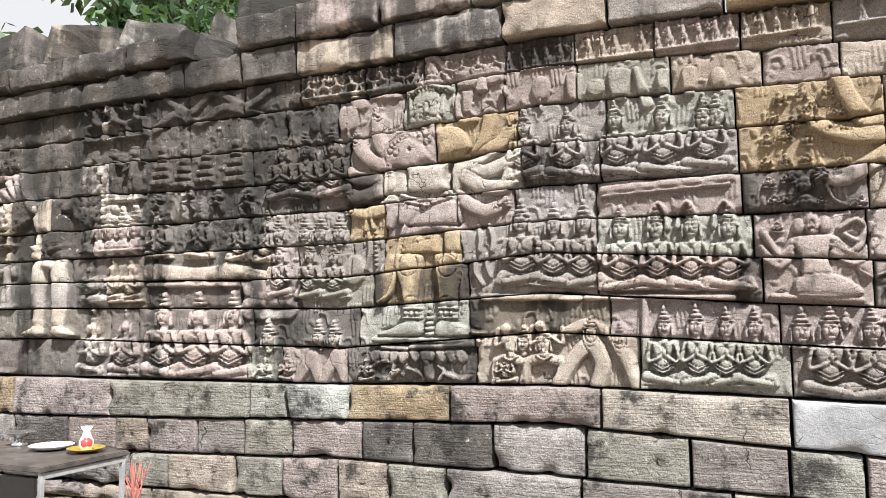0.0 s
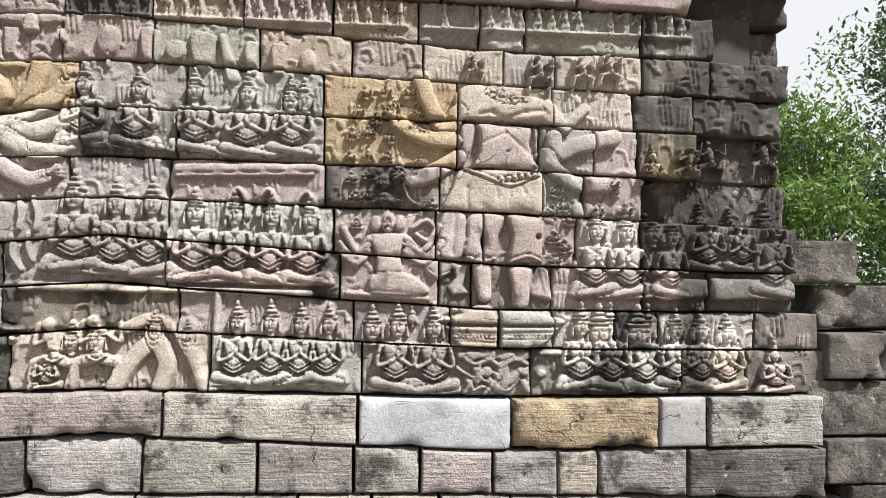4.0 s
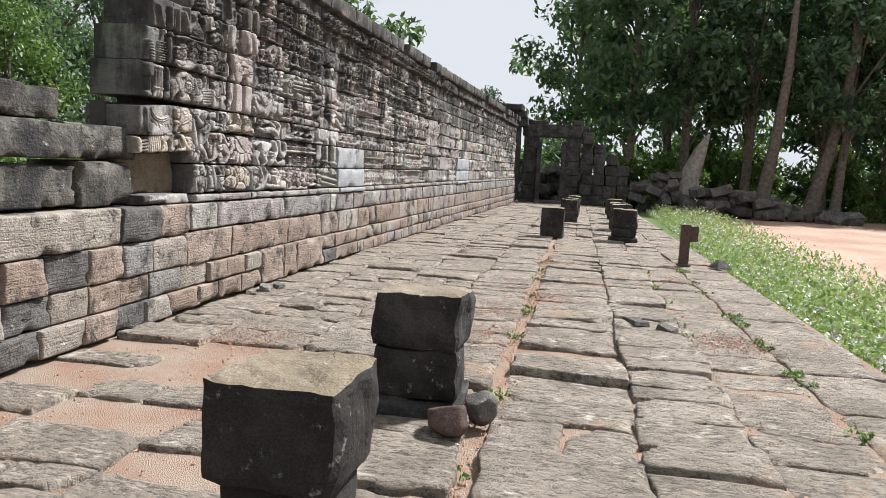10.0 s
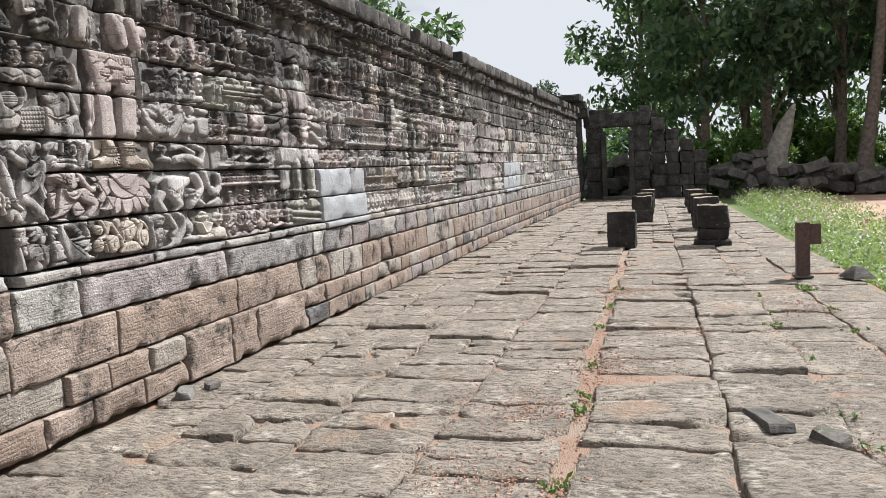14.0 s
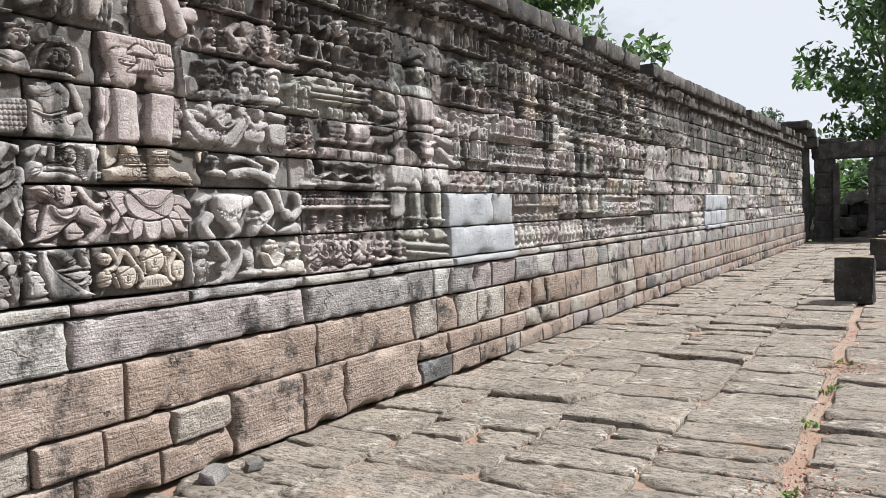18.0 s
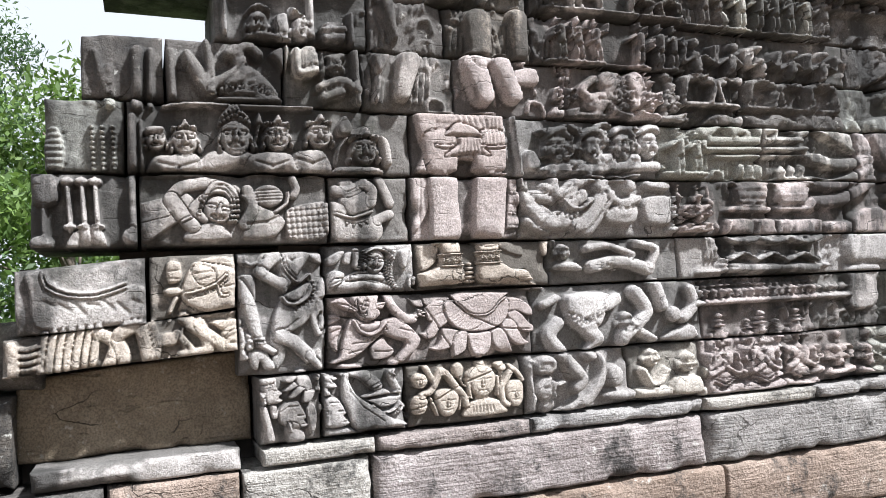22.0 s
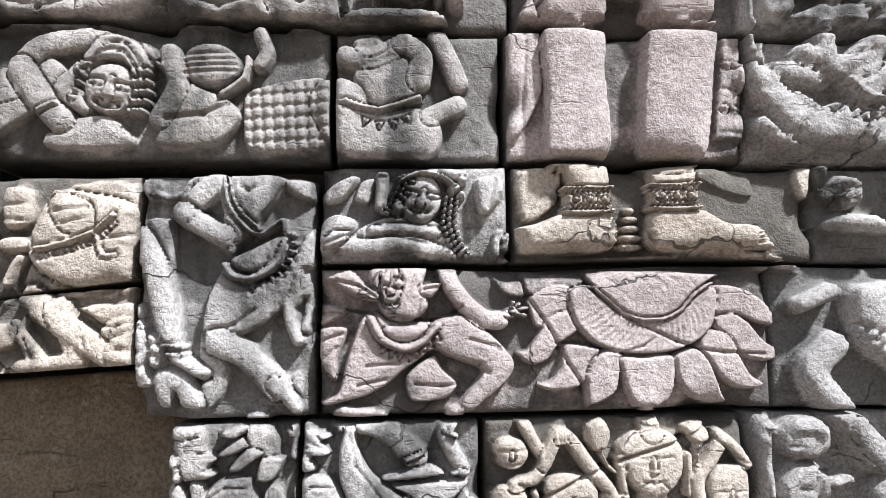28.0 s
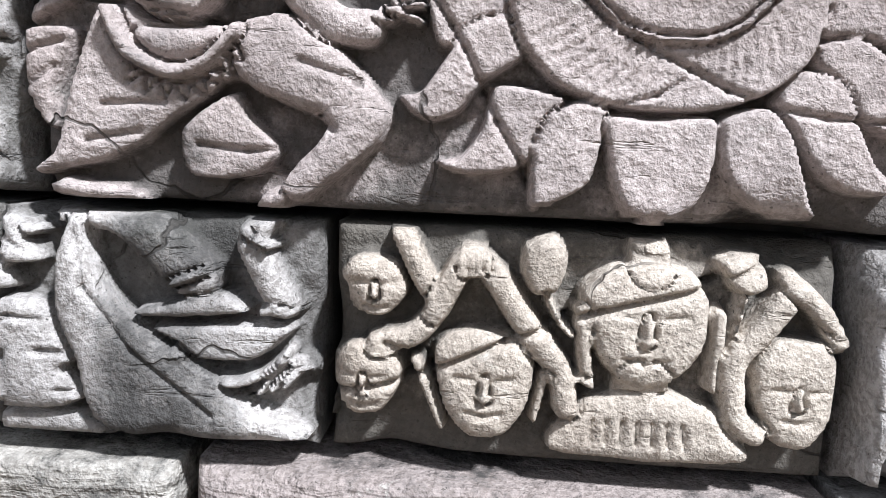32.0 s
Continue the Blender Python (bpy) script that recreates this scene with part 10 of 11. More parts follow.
gen = np.random.default_rng(4)
n = 10000
px = gen.uniform(2.5, 16, n)
strip = gen.choice([-3.07, -4.58, -5.22, -1.5, -2.3], n, p=[0.4, 0.2, 0.15, 0.05, 0.2])
py = strip + gen.normal(0, 0.085, n) * (0.4 + waves(px * 1.3, strip, 5)) + 0.10 * (waves(px * 0.9, strip, 6) - 0.5)
more = gen.random(n) < 0.5
px[more], py[more] = gen.uniform(3.3, 12.6, more.sum()), gen.uniform(-4.6, -0.3, more.sum())
spill = gen.random(n) < 0.45
spot = np.array(SPILLS)[gen.integers(0, len(SPILLS), n)]
px[spill], py[spill] = (spot[:, 0] + spot[:, 2] * gen.normal(0, 0.6, n))[spill], (spot[:, 1] + spot[:, 3] * gen.normal(0, 0.55, n))[spill]
tagged(scatter("gravel", np.stack([px, py, np.where(spill, gen.uniform(-0.004, 0.012, n), np.where(more, -0.030, gen.uniform(-0.028, 0.012, n)))], -1), gen.uniform(0.004, 0.010, n), PEBBLE, 8), "loose red gravel lying in the joints of the terrace", "gravel", kind="stuff")


# ---- loose stones and pillar stumps ----
def hewn(size, seed, wear=0.02, cuts=5, taper=0.0):
    """A rough-hewn block round the origin's top side up, standing on z = 0."""
    bm = bmesh.new()
    bmesh.ops.create_cube(bm, size=1)
    bmesh.ops.subdivide_edges(bm, edges=bm.edges[:], cuts=cuts, use_grid_fill=True)
    for v in bm.verts:
        p = v.co * 2
        k = sorted((abs(p.x), abs(p.y), abs(p.z)))
        corner = max(0, k[1] - 0.55) / 0.45
        q = Vector((v.co.x * size[0], v.co.y * size[1], v.co.z * size[2]))
        q *= 1 - 0.045 * corner ** 3 - 0.05 * max(0, k[0] - 0.6)
        q.x *= 1 - taper * (v.co.z + 0.5)
        q.y *= 1 - taper * (v.co.z + 0.5)
        s = Vector((seed * 7.1, seed * 3.3, seed * 1.7))
        q += wear * (noise.noise_vector(q * 3.5 + s) + 0.5 * noise.noise_vector(q * 11 + s))
        v.co = q + Vector((0, 0, size[2] / 2))
    for f in bm.faces:
        f.smooth = False
    return bm


def boulder(size, seed):
    """A rounded fragment with flat breaks, lying on z = 0."""
    bm = bmesh.new()
    bmesh.ops.create_icosphere(bm, subdivisions=4, radius=0.5)
    s = Vector((seed * 5.3, seed * 2.9, seed * 8.1))
    for v in bm.verts:
        p = v.co * (1 + 0.22 * noise.noise(v.co * 2.2 + s) + 0.06 * noise.noise(v.co * 9 + s))
        for way, cut in ((Vector((0.3, 0.2, 0.93)), 0.30), (Vector((-0.8, 0.5, 0.33)), 0.36), (Vector((0.6, -0.75, 0.28)), 0.37)):
            over = p.dot(way) - cut
            if over > 0:
                p -= way * over * 0.85
        v.co = Vector((p.x * size[0], p.y * size[1], max(p.z, -0.42) * size[2] + 0.42 * size[2]))
    for f in bm.faces:
        f.smooth = True
    return bm


FRAGMENT = stone("red_brown_fragment", (0.075, 0.048, 0.042), (0.20, 0.135, 0.118), crust=0.5, pale=0.2, rough=0.6)


def part(name, bm, material, parent, label="", at=None):
    me = bpy.data.meshes.new(name)
    bm.to_mesh(me)
    bm.free()
    me.materials.append(material)
    ob = new(name, me)
    if at is not None:
        ob.matrix_basis = at
    ob.parent = parent
    return tagged(ob, label) if label else ob


def thing(name, at, label, category, group=""):
    ob = new(name)
    ob.matrix_basis = at
    ob.empty_display_size = 0.2
    return tagged(ob, label, category, group)


STUMPS = [  # place, blocks from the ground up: width along x, width along y, height, turn
    (3.86, -2.56, ((0.40, 0.40, 0.34, 4), (0.50, 0.48, 0.37, -3))), (5.79, -2.63, ((0.64, 0.60, 0.07, 2), (0.47, 0.50, 0.31, 3), (0.46, 0.53, 0.34, -4))),
    (18.78, -2.99, ((0.50, 0.52, 0.70, 0),)), (18.78, -4.58, ((0.60, 0.60, 0.12, 0), (0.5, 0.5, 0.22, 3), (0.52, 0.54, 0.42, -3))), (25.1, -3.29, ((0.52, 0.54, 0.36, 2), (0.5, 0.5, 0.34, -5))),
    (28.4, -3.35, ((0.5, 0.5, 0.66, 0),)), (31.6, -3.4, ((0.5, 0.5, 0.4, 0), (0.46, 0.48, 0.26, 3))), (22.2, -4.7, ((0.55, 0.55, 0.4, 4), (0.5, 0.52, 0.34, 0))), (25.4, -4.8, ((0.52, 0.52, 0.68, 0),)),
    (28.4, -4.85, ((0.52, 0.52, 0.4, 3), (0.5, 0.48, 0.3, -3))), (31.6, -4.9, ((0.5, 0.5, 0.6, 0),))]
for k, (x, y, blocks) in enumerate(STUMPS):
    label = ("pillar stump of two stacked sandstone blocks with shade-darkened sides, split across its top", "pillar stump of two stacked blocks with stone chips at its foot")[k] if k < 2 else "weathered sandstone pillar stump with shade-darkened sides on the terrace"
    stump = thing("pillar_stump", pose(x, y, -0.012), label, "pillar", "pillar stumps along the terrace")
    z = 0.0
    for j, (w, d, h, turn) in enumerate(blocks):
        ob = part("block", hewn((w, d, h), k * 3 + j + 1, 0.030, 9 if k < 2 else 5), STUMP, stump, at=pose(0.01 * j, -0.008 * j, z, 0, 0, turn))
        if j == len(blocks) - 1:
            # upward faces get the paler stone: sunlight on the broken top, as colour
            ob.data.materials.append(BROKEN_AND_SUNLIT)
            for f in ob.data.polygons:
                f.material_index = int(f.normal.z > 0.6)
        z += h - 0.006
for k, (x, y, w, d, h, turn, tip, label) in enumerate(((5.24, -2.90, 0.26, 0.17, 0.15, 30, 8, "rounded broken stone fragment lying beside a pillar stump"), (5.48, -3.05, 0.16, 0.13, 0.18, 70, -10, "broken upright stone fragment leaning at a pillar stump"),
                                                       (5.66, -3.06, 0.14, 0.10, 0.08, 10, 0, "pale stone chip at the foot of a pillar stump"), (14.45, -5.92, 0.34, 0.30, 0.16, 20, 0, "dark pointed stone lying on the terrace edge"),
                                                       (8.86, -4.15, 0.42, 0.16, 0.05, 15, 4, "thin broken slab lying loose on the paving"), (8.6, -4.42, 0.2, 0.14, 0.06, 50, -6, "broken piece of slab lying loose on the paving"),
                                                       (9.0, -0.24, 0.18, 0.12, 0.06, 20, 0, "small broken stone at the foot of the wall"), (9.25, -0.30, 0.12, 0.09, 0.05, 60, 0, "small broken stone at the foot of the wall"))):
    tagged(part("stone", boulder((1.25 * w, 1.2 * d, 1.3 * h), 40 + k) if k < 2 else hewn((w, d, h), 40 + k, 0.022, 4, 0.7 if k == 3 else 0.15), FRAGMENT if k == 0 else RUBBLE if k != 2 else CLEAN["pale"], None, label, pose(x, y, 0.0, tip, tip, turn)), category="stone")

# ---- loose stones on the western wall ----
for k, (x, y, z, w, d, h, turn, tip, mat) in enumerate(((-6.6, 0.25, 3.70, 0.75, 0.5, 0.36, 8, 6, "tan"), (-7.6, 0.3, 3.68, 0.9, 0.5, 0.45, -6, -8, "pink"), (-5.9, 0.3, 3.70, 0.62, 0.45, 0.32, 20, 10, "pale"),
                                                        (-5.05, 0.22, 3.48, 0.55, 0.45, 0.22, 10, 16, "grey"), (-4.4, 0.32, 3.78, 1.0, 0.55, 0.40, 4, -6, "dark"), (-3.3, 0.35, 3.80, 1.1, 0.5, 0.4, -3, 3, "dark"), (-5.35, 0.45, 3.66, 0.3, 0.3, 0.4, 30, 20, "pale"))):
    tagged(part("loose_stone", hewn((w, d, h), 60 + k, 0.035, 5, 0.12), STAINED[mat], None, "displaced block lying loose on top of the carved wall", pose(x, y, z, tip * 0.3, tip, turn)), category="stone", group="loose stones on the wall")

# ---- marker post ----
WOOD = plain("dark_stained_wood", (0.07, 0.035, 0.028), 0.6, 0, 0.35, 30)
post = thing("marker_post", pose(14.66, -5.36, -0.01), "short dark red-brown marker post with a small sign box", "post")


def rod(size, bevel=0.006):
    bm = bmesh.new()
    bmesh.ops.create_cube(bm, size=1, matrix=Matrix.Translation((0, 0, size[2] / 2)) @ Matrix.Diagonal((*size, 1)))
    bmesh.ops.bevel(bm, geom=bm.edges[:], offset=bevel, segments=2, affect='EDGES')
    return bm


part("shaft", rod((0.15, 0.15, 0.70)), WOOD, post)
part("sign_box", rod((0.05, 0.13, 0.26)), WOOD, post, "", pose(-0.02, -0.14, 0.42, 0, 0, 0))
part("foot_plate", rod((0.22, 0.22, 0.03)), RUBBLE, post)

# ---- offering table ----
TABLE_TOP = plain("scratched_dark_laminate", (0.085, 0.075, 0.07), 0.35, 0, 0.4, 9)
STEEL = plain("grey_painted_steel", (0.42, 0.43, 0.44), 0.45, 0.3)
BOARD = plain("black_sign_board", (0.018, 0.017, 0.018), 0.4)
WHITE = plain("white_glaze", (0.78, 0.76, 0.74), 0.2, 0, 0.05)
RED = plain("red_glaze", (0.62, 0.07, 0.08), 0.25, 0, 0.1)
GOLD = plain("gilt_rim", (0.55, 0.40, 0.08), 0.3, 0.5, 0.2)
SILVER = plain("silver_bowl", (0.62, 0.62, 0.62), 0.25, 0.9, 0.1)
BLUE = plain("pale_blue_glaze", (0.48, 0.62, 0.74), 0.2, 0, 0.1)
STICK = plain("incense_red", (0.55, 0.20, 0.16), 0.8)


def turned(profile, sides=28):
    bm = bmesh.new()
    rings = [[bm.verts.new((r * math.cos(6.28318 * k / sides), r * math.sin(6.28318 * k / sides), z)) for k in range(sides)] for r, z in profile]
    for a, b in zip(rings, rings[1:]):
        for k in range(sides):
            bm.faces.new((a[k], a[(k + 1) % sides], b[(k + 1) % sides], b[k])).smooth = True
    bm.faces.new(rings[0][::-1])
    bm.faces.new(rings[-1])
    return bm


table = thing("offering_table", pose(-5.98, -0.84, -0.01), "low dark-topped offering table on grey steel legs before the carved wall", "table")
part("tabletop", rod((1.36, 0.72, 0.035)), TABLE_TOP, table, at=pose(0, 0, 0.475))
for x in (-0.65, 0.65):
    for y in (-0.33, 0.33):
        part("leg", rod((0.03, 0.03, 0.48), 0.003), STEEL, table, at=pose(x, y, 0))
part("apron", rod((1.30, 0.02, 0.04), 0.003), STEEL, table, at=pose(0, 0.335, 0.43))
part("apron", rod((0.02, 0.66, 0.04), 0.003), STEEL, table, at=pose(0.655, 0, 0.43))
sign = part("sign_board", rod((1.28, 0.02, 0.34), 0.003), BOARD, table, "black sign board with white lettering", at=pose(0, -0.36, 0.10))
for k in range(7):
    part("lettering", rod((0.045, 0.004, 0.06 + 0.015 * (k % 2)), 0.001), WHITE, sign, at=pose(0.02 + 0.075 * k - 0.1, -0.011, 0.13))
plate = tagged(part("gilt_plate", turned([(0.05, 0), (0.07, 0.004), (0.125, 0.028), (0.13, 0.033), (0.122, 0.034), (0.066, 0.010)]), GOLD, None, "gilt-rimmed round offering plate on the table", pose(-5.52, -0.66, 0.502)), category="plate")
vase = thing("vase", pose(-5.52, -0.66, 0.514), "small white and red glazed vase standing on a plate", "vase")
part("body", turned([(0.036, 0), (0.05, 0.03), (0.048, 0.07), (0.028, 0.11), (0.024, 0.135), (0.042, 0.165), (0.040, 0.165), (0.02, 0.13)]), WHITE, vase)
part("painted_flower", turned([(0.01, 0), (0.0492, 0.03), (0.0512, 0.06), (0.02, 0.09)], 5), RED, vase, "red painted flower", pose(0.012, -0.010, 0.008))
tagged(part("oval_plate", turned([(0.07, 0), (0.10, 0.006), (0.15, 0.03), (0.155, 0.034), (0.146, 0.035), (0.09, 0.012)]), WHITE, None, "white dish with a dark rim on the offering table", pose(-5.86, -0.66, 0.502)), category="dish")
bowl = thing("pedestal_bowl", pose(-6.24, -0.62, 0.502), "silver pedestal bowl on the offering table", "bowl")
part("foot", turned([(0.06, 0), (0.055, 0.015), (0.025, 0.035), (0.022, 0.06)]), SILVER, bowl)
part("dish", turned([(0.024, 0.055), (0.07, 0.075), (0.10, 0.10), (0.103, 0.103), (0.095, 0.102), (0.02, 0.072)]), SILVER, bowl)
tagged(part("blue_vase", turned([(0.045, 0), (0.06, 0.05), (0.055, 0.10), (0.04, 0.13), (0.065, 0.17), (0.06, 0.17)]), BLUE, None, "pale blue glazed vase on the offering table", pose(-6.46, -0.72, 0.502)), category="vase")
pot = thing("incense_pot", pose(-5.36, -0.36, -0.01), "clay pot full of burnt red incense sticks", "incense pot")
part("pot", turned([(0.08, 0), (0.11, 0.08), (0.10, 0.15), (0.09, 0.15)]), RUBBLE, pot)
for k in range(26):
    a, lean = rnd.uniform(0, 360), rnd.uniform(2, 26)
    part("stick", rod((0.004, 0.004, rnd.uniform(0.22, 0.34)), 0.0008), STICK, pot, at=pose(rnd.uniform(-0.05, 0.05), rnd.uniform(-0.05, 0.05), 0.10) @ pose(0, 0, 0, 0, 0, a) @ pose(0, 0, 0, lean))

# ---- ruined doorway at the end of the terrace ----
gate = thing("doorway", pose(40.0, -0.14, 0), "ruined sandstone doorway with a heavy lintel, toned for shade, at the end of the terrace", "doorway")
g = 200
for side, y_in, y_out in ((1, -1.30, -0.55), (-1, -2.62, -3.35)):
    z = 0.1
    for h in (0.75, 0.6, 0.7, 0.62, 0.55):
        part("jamb_block", hewn((0.7, abs(y_out - y_in), h), g, 0.02, 4), SHADED_GATE_STONE, gate, at=pose(0.0, 0.5 * (y_in + y_out), z))
        z, g = z + h - 0.005, g + 1
part("lintel", hewn((0.8, 3.0, 0.62), g, 0.03, 5), SHADED_GATE_STONE, gate, at=pose(0, -1.96, 3.28))
part("threshold", hewn((0.7, 1.5, 0.16), g + 1, 0.02, 4), RUBBLE, gate, at=pose(-0.2, -1.96, -0.02))
part("door_frame", hewn((0.2, 0.22, 3.0), g + 2, 0.008, 6), SHADED_GATE_STONE, gate, at=pose(-0.42, -1.36, 0.1))
part("door_frame", hewn((0.2, 0.22, 3.0), g + 3, 0.008, 6), SHADED_GATE_STONE, gate, at=pose(-0.42, -2.56, 0.1))
for c in range(7):
    for y in (-3.75, -4.35, -4.95, -5.5):
        if c < 6 + (y + 3.75) * 1.6 + rnd.uniform(0, 0.6):
            w = rnd.uniform(0.5, 0.66)
            part("tower_block", hewn((rnd.uniform(0.7, 1.0), w, 0.52), g, 0.035, 4), SHADED_GATE_STONE, gate, at=pose(rnd.uniform(-0.15, 0.1), y + rnd.uniform(-0.05, 0.05), 0.505 * c, 0, 0, rnd.uniform(-4, 4)))
            g += 1
for x, y, z, w, d, h in ((-0.2, -0.2, 3.75, 1.3, 1.1, 0.4), (-0.5, 0.0, 4.14, 1.2, 1.3, 0.32), (-0.9, 0.1, 4.45, 1.5, 1.2, 0.3), (0.2, -3.3, 3.5, 0.9, 0.9, 0.4), (0.1, -1.2, 3.88, 0.8, 1.0, 0.22), (-0.4, 0.05, 0.0, 1.0, 0.9, 3.8), (0, -3.2, 3.86, 0.6, 0.6, 0.3)):
    part("cornice_block", hewn((w, d, h), g, 0.04, 4), SHADED_GATE_STONE, gate, at=pose(x, y, z, 0, 0, rnd.uniform(-5, 5)))
    g += 1

for c in range(3):
    for y in (-0.4, -1.2, -2.0, -2.8, -3.6):
        if rnd.random() < 0.9 - 0.1 * c:
            part("rear_block", hewn((0.7, rnd.uniform(0.74, 0.86), 0.5), g, 0.04, 3), SHADED_GATE_STONE, gate, at=pose(3.4 + rnd.uniform(-0.2, 0.2), y, 0.49 * c, 0, 0, rnd.uniform(-6, 6)))
            g += 1

pile = thing("rubble_heap", pose(44, 0, -0.38), "heap of fallen dark sandstone blocks beside the doorway", "rubble")
STONES = [hewn((rnd.uniform(0.7, 1.2), rnd.uniform(0.5, 0.8), rnd.uniform(0.35, 0.55)), 300 + k, 0.05, 3) for k in range(6)]
shapes = []
for bm in STONES:
    me = bpy.data.meshes.new("stone")
    bm.to_mesh(me)
    bm.free()
    me.materials.append(RUBBLE)
    shapes.append(me)
for k in range(9):
    ob = tagged(new("fallen_stone", shapes[k % 6]), "dark fallen block lying beside the red earth road", "stone", "fallen stones beside the road")
    ob.matrix_basis = pose(30 + rnd.uniform(-2, 4), -17.2 + rnd.uniform(-1.5, 0.6), -0.42 + 0.3 * (k % 3 == 2), rnd.uniform(-8, 8), rnd.uniform(-8, 8), rnd.uniform(0, 360))
for k in range(150):
    y = rnd.uniform(-17.5, -5.5)
    tall = 1.9 * math.exp(-((y + 9.5) / 3.6) ** 2) + 0.35
    x = rnd.uniform(-1.5, 4.0)
    inside = k > 112
    ob = new("stone", shapes[k % 6])
    z = rnd.uniform(0, tall) * (1 - 0.12 * abs(x - 1.2)) - 0.05
    ob.matrix_basis = pose(x, y, max(0, z), rnd.uniform(-25, 25), rnd.uniform(-25, 25), rnd.uniform(0, 360)) if not inside else pose(rnd.uniform(-1.2, 2.0), rnd.uniform(-3.6, -0.4), rnd.uniform(0.2, 1.9) * (k % 3) * 0.5, rnd.uniform(-20, 20), rnd.uniform(-20, 20), rnd.uniform(0, 360))
    ob.parent = pile


# ---- trees and plants ----
BARK = plain("grey_brown_bark", (0.13, 0.105, 0.085), 0.9, 0, 0.4, 6)
PALE_BARK = plain("pale_bark", (0.30, 0.27, 0.23), 0.9, 0, 0.3, 5)
LEAF_MID, LEAF_DARK, LEAF_LIGHT = leafy("leaf_mid_green", (0.018, 0.046, 0.028), (0.125, 0.20, 0.10), 0.36), leafy("leaf_dark_green", (0.016, 0.042, 0.028), (0.115, 0.178, 0.092), 0.45), leafy("leaf_light_green", (0.05, 0.10, 0.022), (0.16, 0.24, 0.06), 0.35)


def tube(points, radii, sides=7):
    co, quads = [], []
    for k, (p, r) in enumerate(zip(points, radii)):
        ahead = (Vector(points[min(k + 1, len(points) - 1)]) - Vector(points[max(k - 1, 0)])).normalized()
        side = ahead.orthogonal().normalized()
        up = ahead.cross(side)
        for j in range(sides):
            a = 2 * math.pi * j / sides
            co.append(Vector(p) + r * (math.cos(a) * side + math.sin(a) * up))
        if k:
            b = (k - 1) * sides
            quads += [(b + j, b + (j + 1) % sides, b + sides + (j + 1) % sides, b + sides + j) for j in range(sides)]
    return [tuple(c) for c in co], quads


def leaves(centres, spreads, count, size, seed, material, name="crown"):
    """Single folded leaves strewn round the centres, as one mesh."""
    g = np.random.default_rng(seed)
    pick = g.integers(0, len(centres), count)
    way = g.standard_normal((count, 3))
    way /= np.linalg.norm(way, axis=1)[:, None]
    p = np.asarray(centres)[pick] + way * (g.random((count, 1)) ** 0.45) * np.asarray(spreads)[pick][:, None] * np.array((1, 1, 0.72))
    a = g.standard_normal((count, 3))
    a[:, 2] -= 0.5
    a /= np.linalg.norm(a, axis=1)[:, None]
    b = np.cross(a, g.standard_normal((count, 3)) * 0.7 + np.array((0, 0, 1.0)))
    b /= np.linalg.norm(b, axis=1)[:, None] + 1e-9
    s = size * g.uniform(0.6, 1.35, (count, 1))
    co = np.stack([p - a * s, p + b * s * 0.42, p + a * s, p - b * s * 0.42], 1).reshape(-1, 3)
    return mesh_of(name, co, (np.arange(4 * count).reshape(-1, 4), ()), material)


def tree(label, at, tall, crown_from, wide, count, leaf, seed, material, bark, clumps=30, lean=0.0):
    g = random.Random(seed)
    ob = thing("tree", at, label, "tree", "trees round the ruin")
    bend = [(lean * f + g.uniform(-0.12, 0.12) * f, g.uniform(-0.15, 0.15) * f, tall * f) for f in (0, 0.12, 0.3, 0.5, 0.72, 0.95)]
    r = (0.016 if tall > 12 else 0.024) * tall
    co, quads = tube(bend, [r * 1.35, r, r * 0.85, r * 0.65, r * 0.4, r * 0.1], 9)
    centres, spreads = [], []
    for k in range(clumps):
        f = crown_from + (1 - crown_from) * (k + 0.5) / clumps
        full = math.sin(math.pi * min(1, 0.14 + 0.86 * (f - crown_from) / (1 - crown_from))) ** 0.6
        a, d = g.uniform(0, 6.28), wide * full * g.uniform(0.25, 1.0)
        c = (d * math.cos(a) + lean * f, d * math.sin(a), tall * f + g.uniform(-0.04, 0.06) * tall)
        centres.append(c)
        spreads.append(wide * g.uniform(0.22, 0.42))
        if k % 2 == 0:
            base = Vector((lean * f * 0.8, 0, tall * max(0.1, f - 0.18)))
            mid = base.lerp(Vector(c), 0.5) + Vector((0, 0, 0.05 * tall))
            c2, q2 = tube([base, mid, Vector(c)], [r * 0.35, r * 0.2, r * 0.06], 5)
            quads += [tuple(i + len(co) for i in q) for q in q2]
            co += c2
    trunk = new("trunk", mesh_of("trunk", np.array(co), (np.array(quads), ()), bark))
    trunk.parent = ob
    crown = new("crown", leaves(centres, spreads, count, leaf, seed, material))
    crown.parent = ob
    return ob


def again(ob, x, y, turn, scale, z=-0.38):
    made = copy_thing(ob, pose(x, y, z, 0, 0, turn))
    made.scale = (scale, scale, scale * 1.02)
    return made


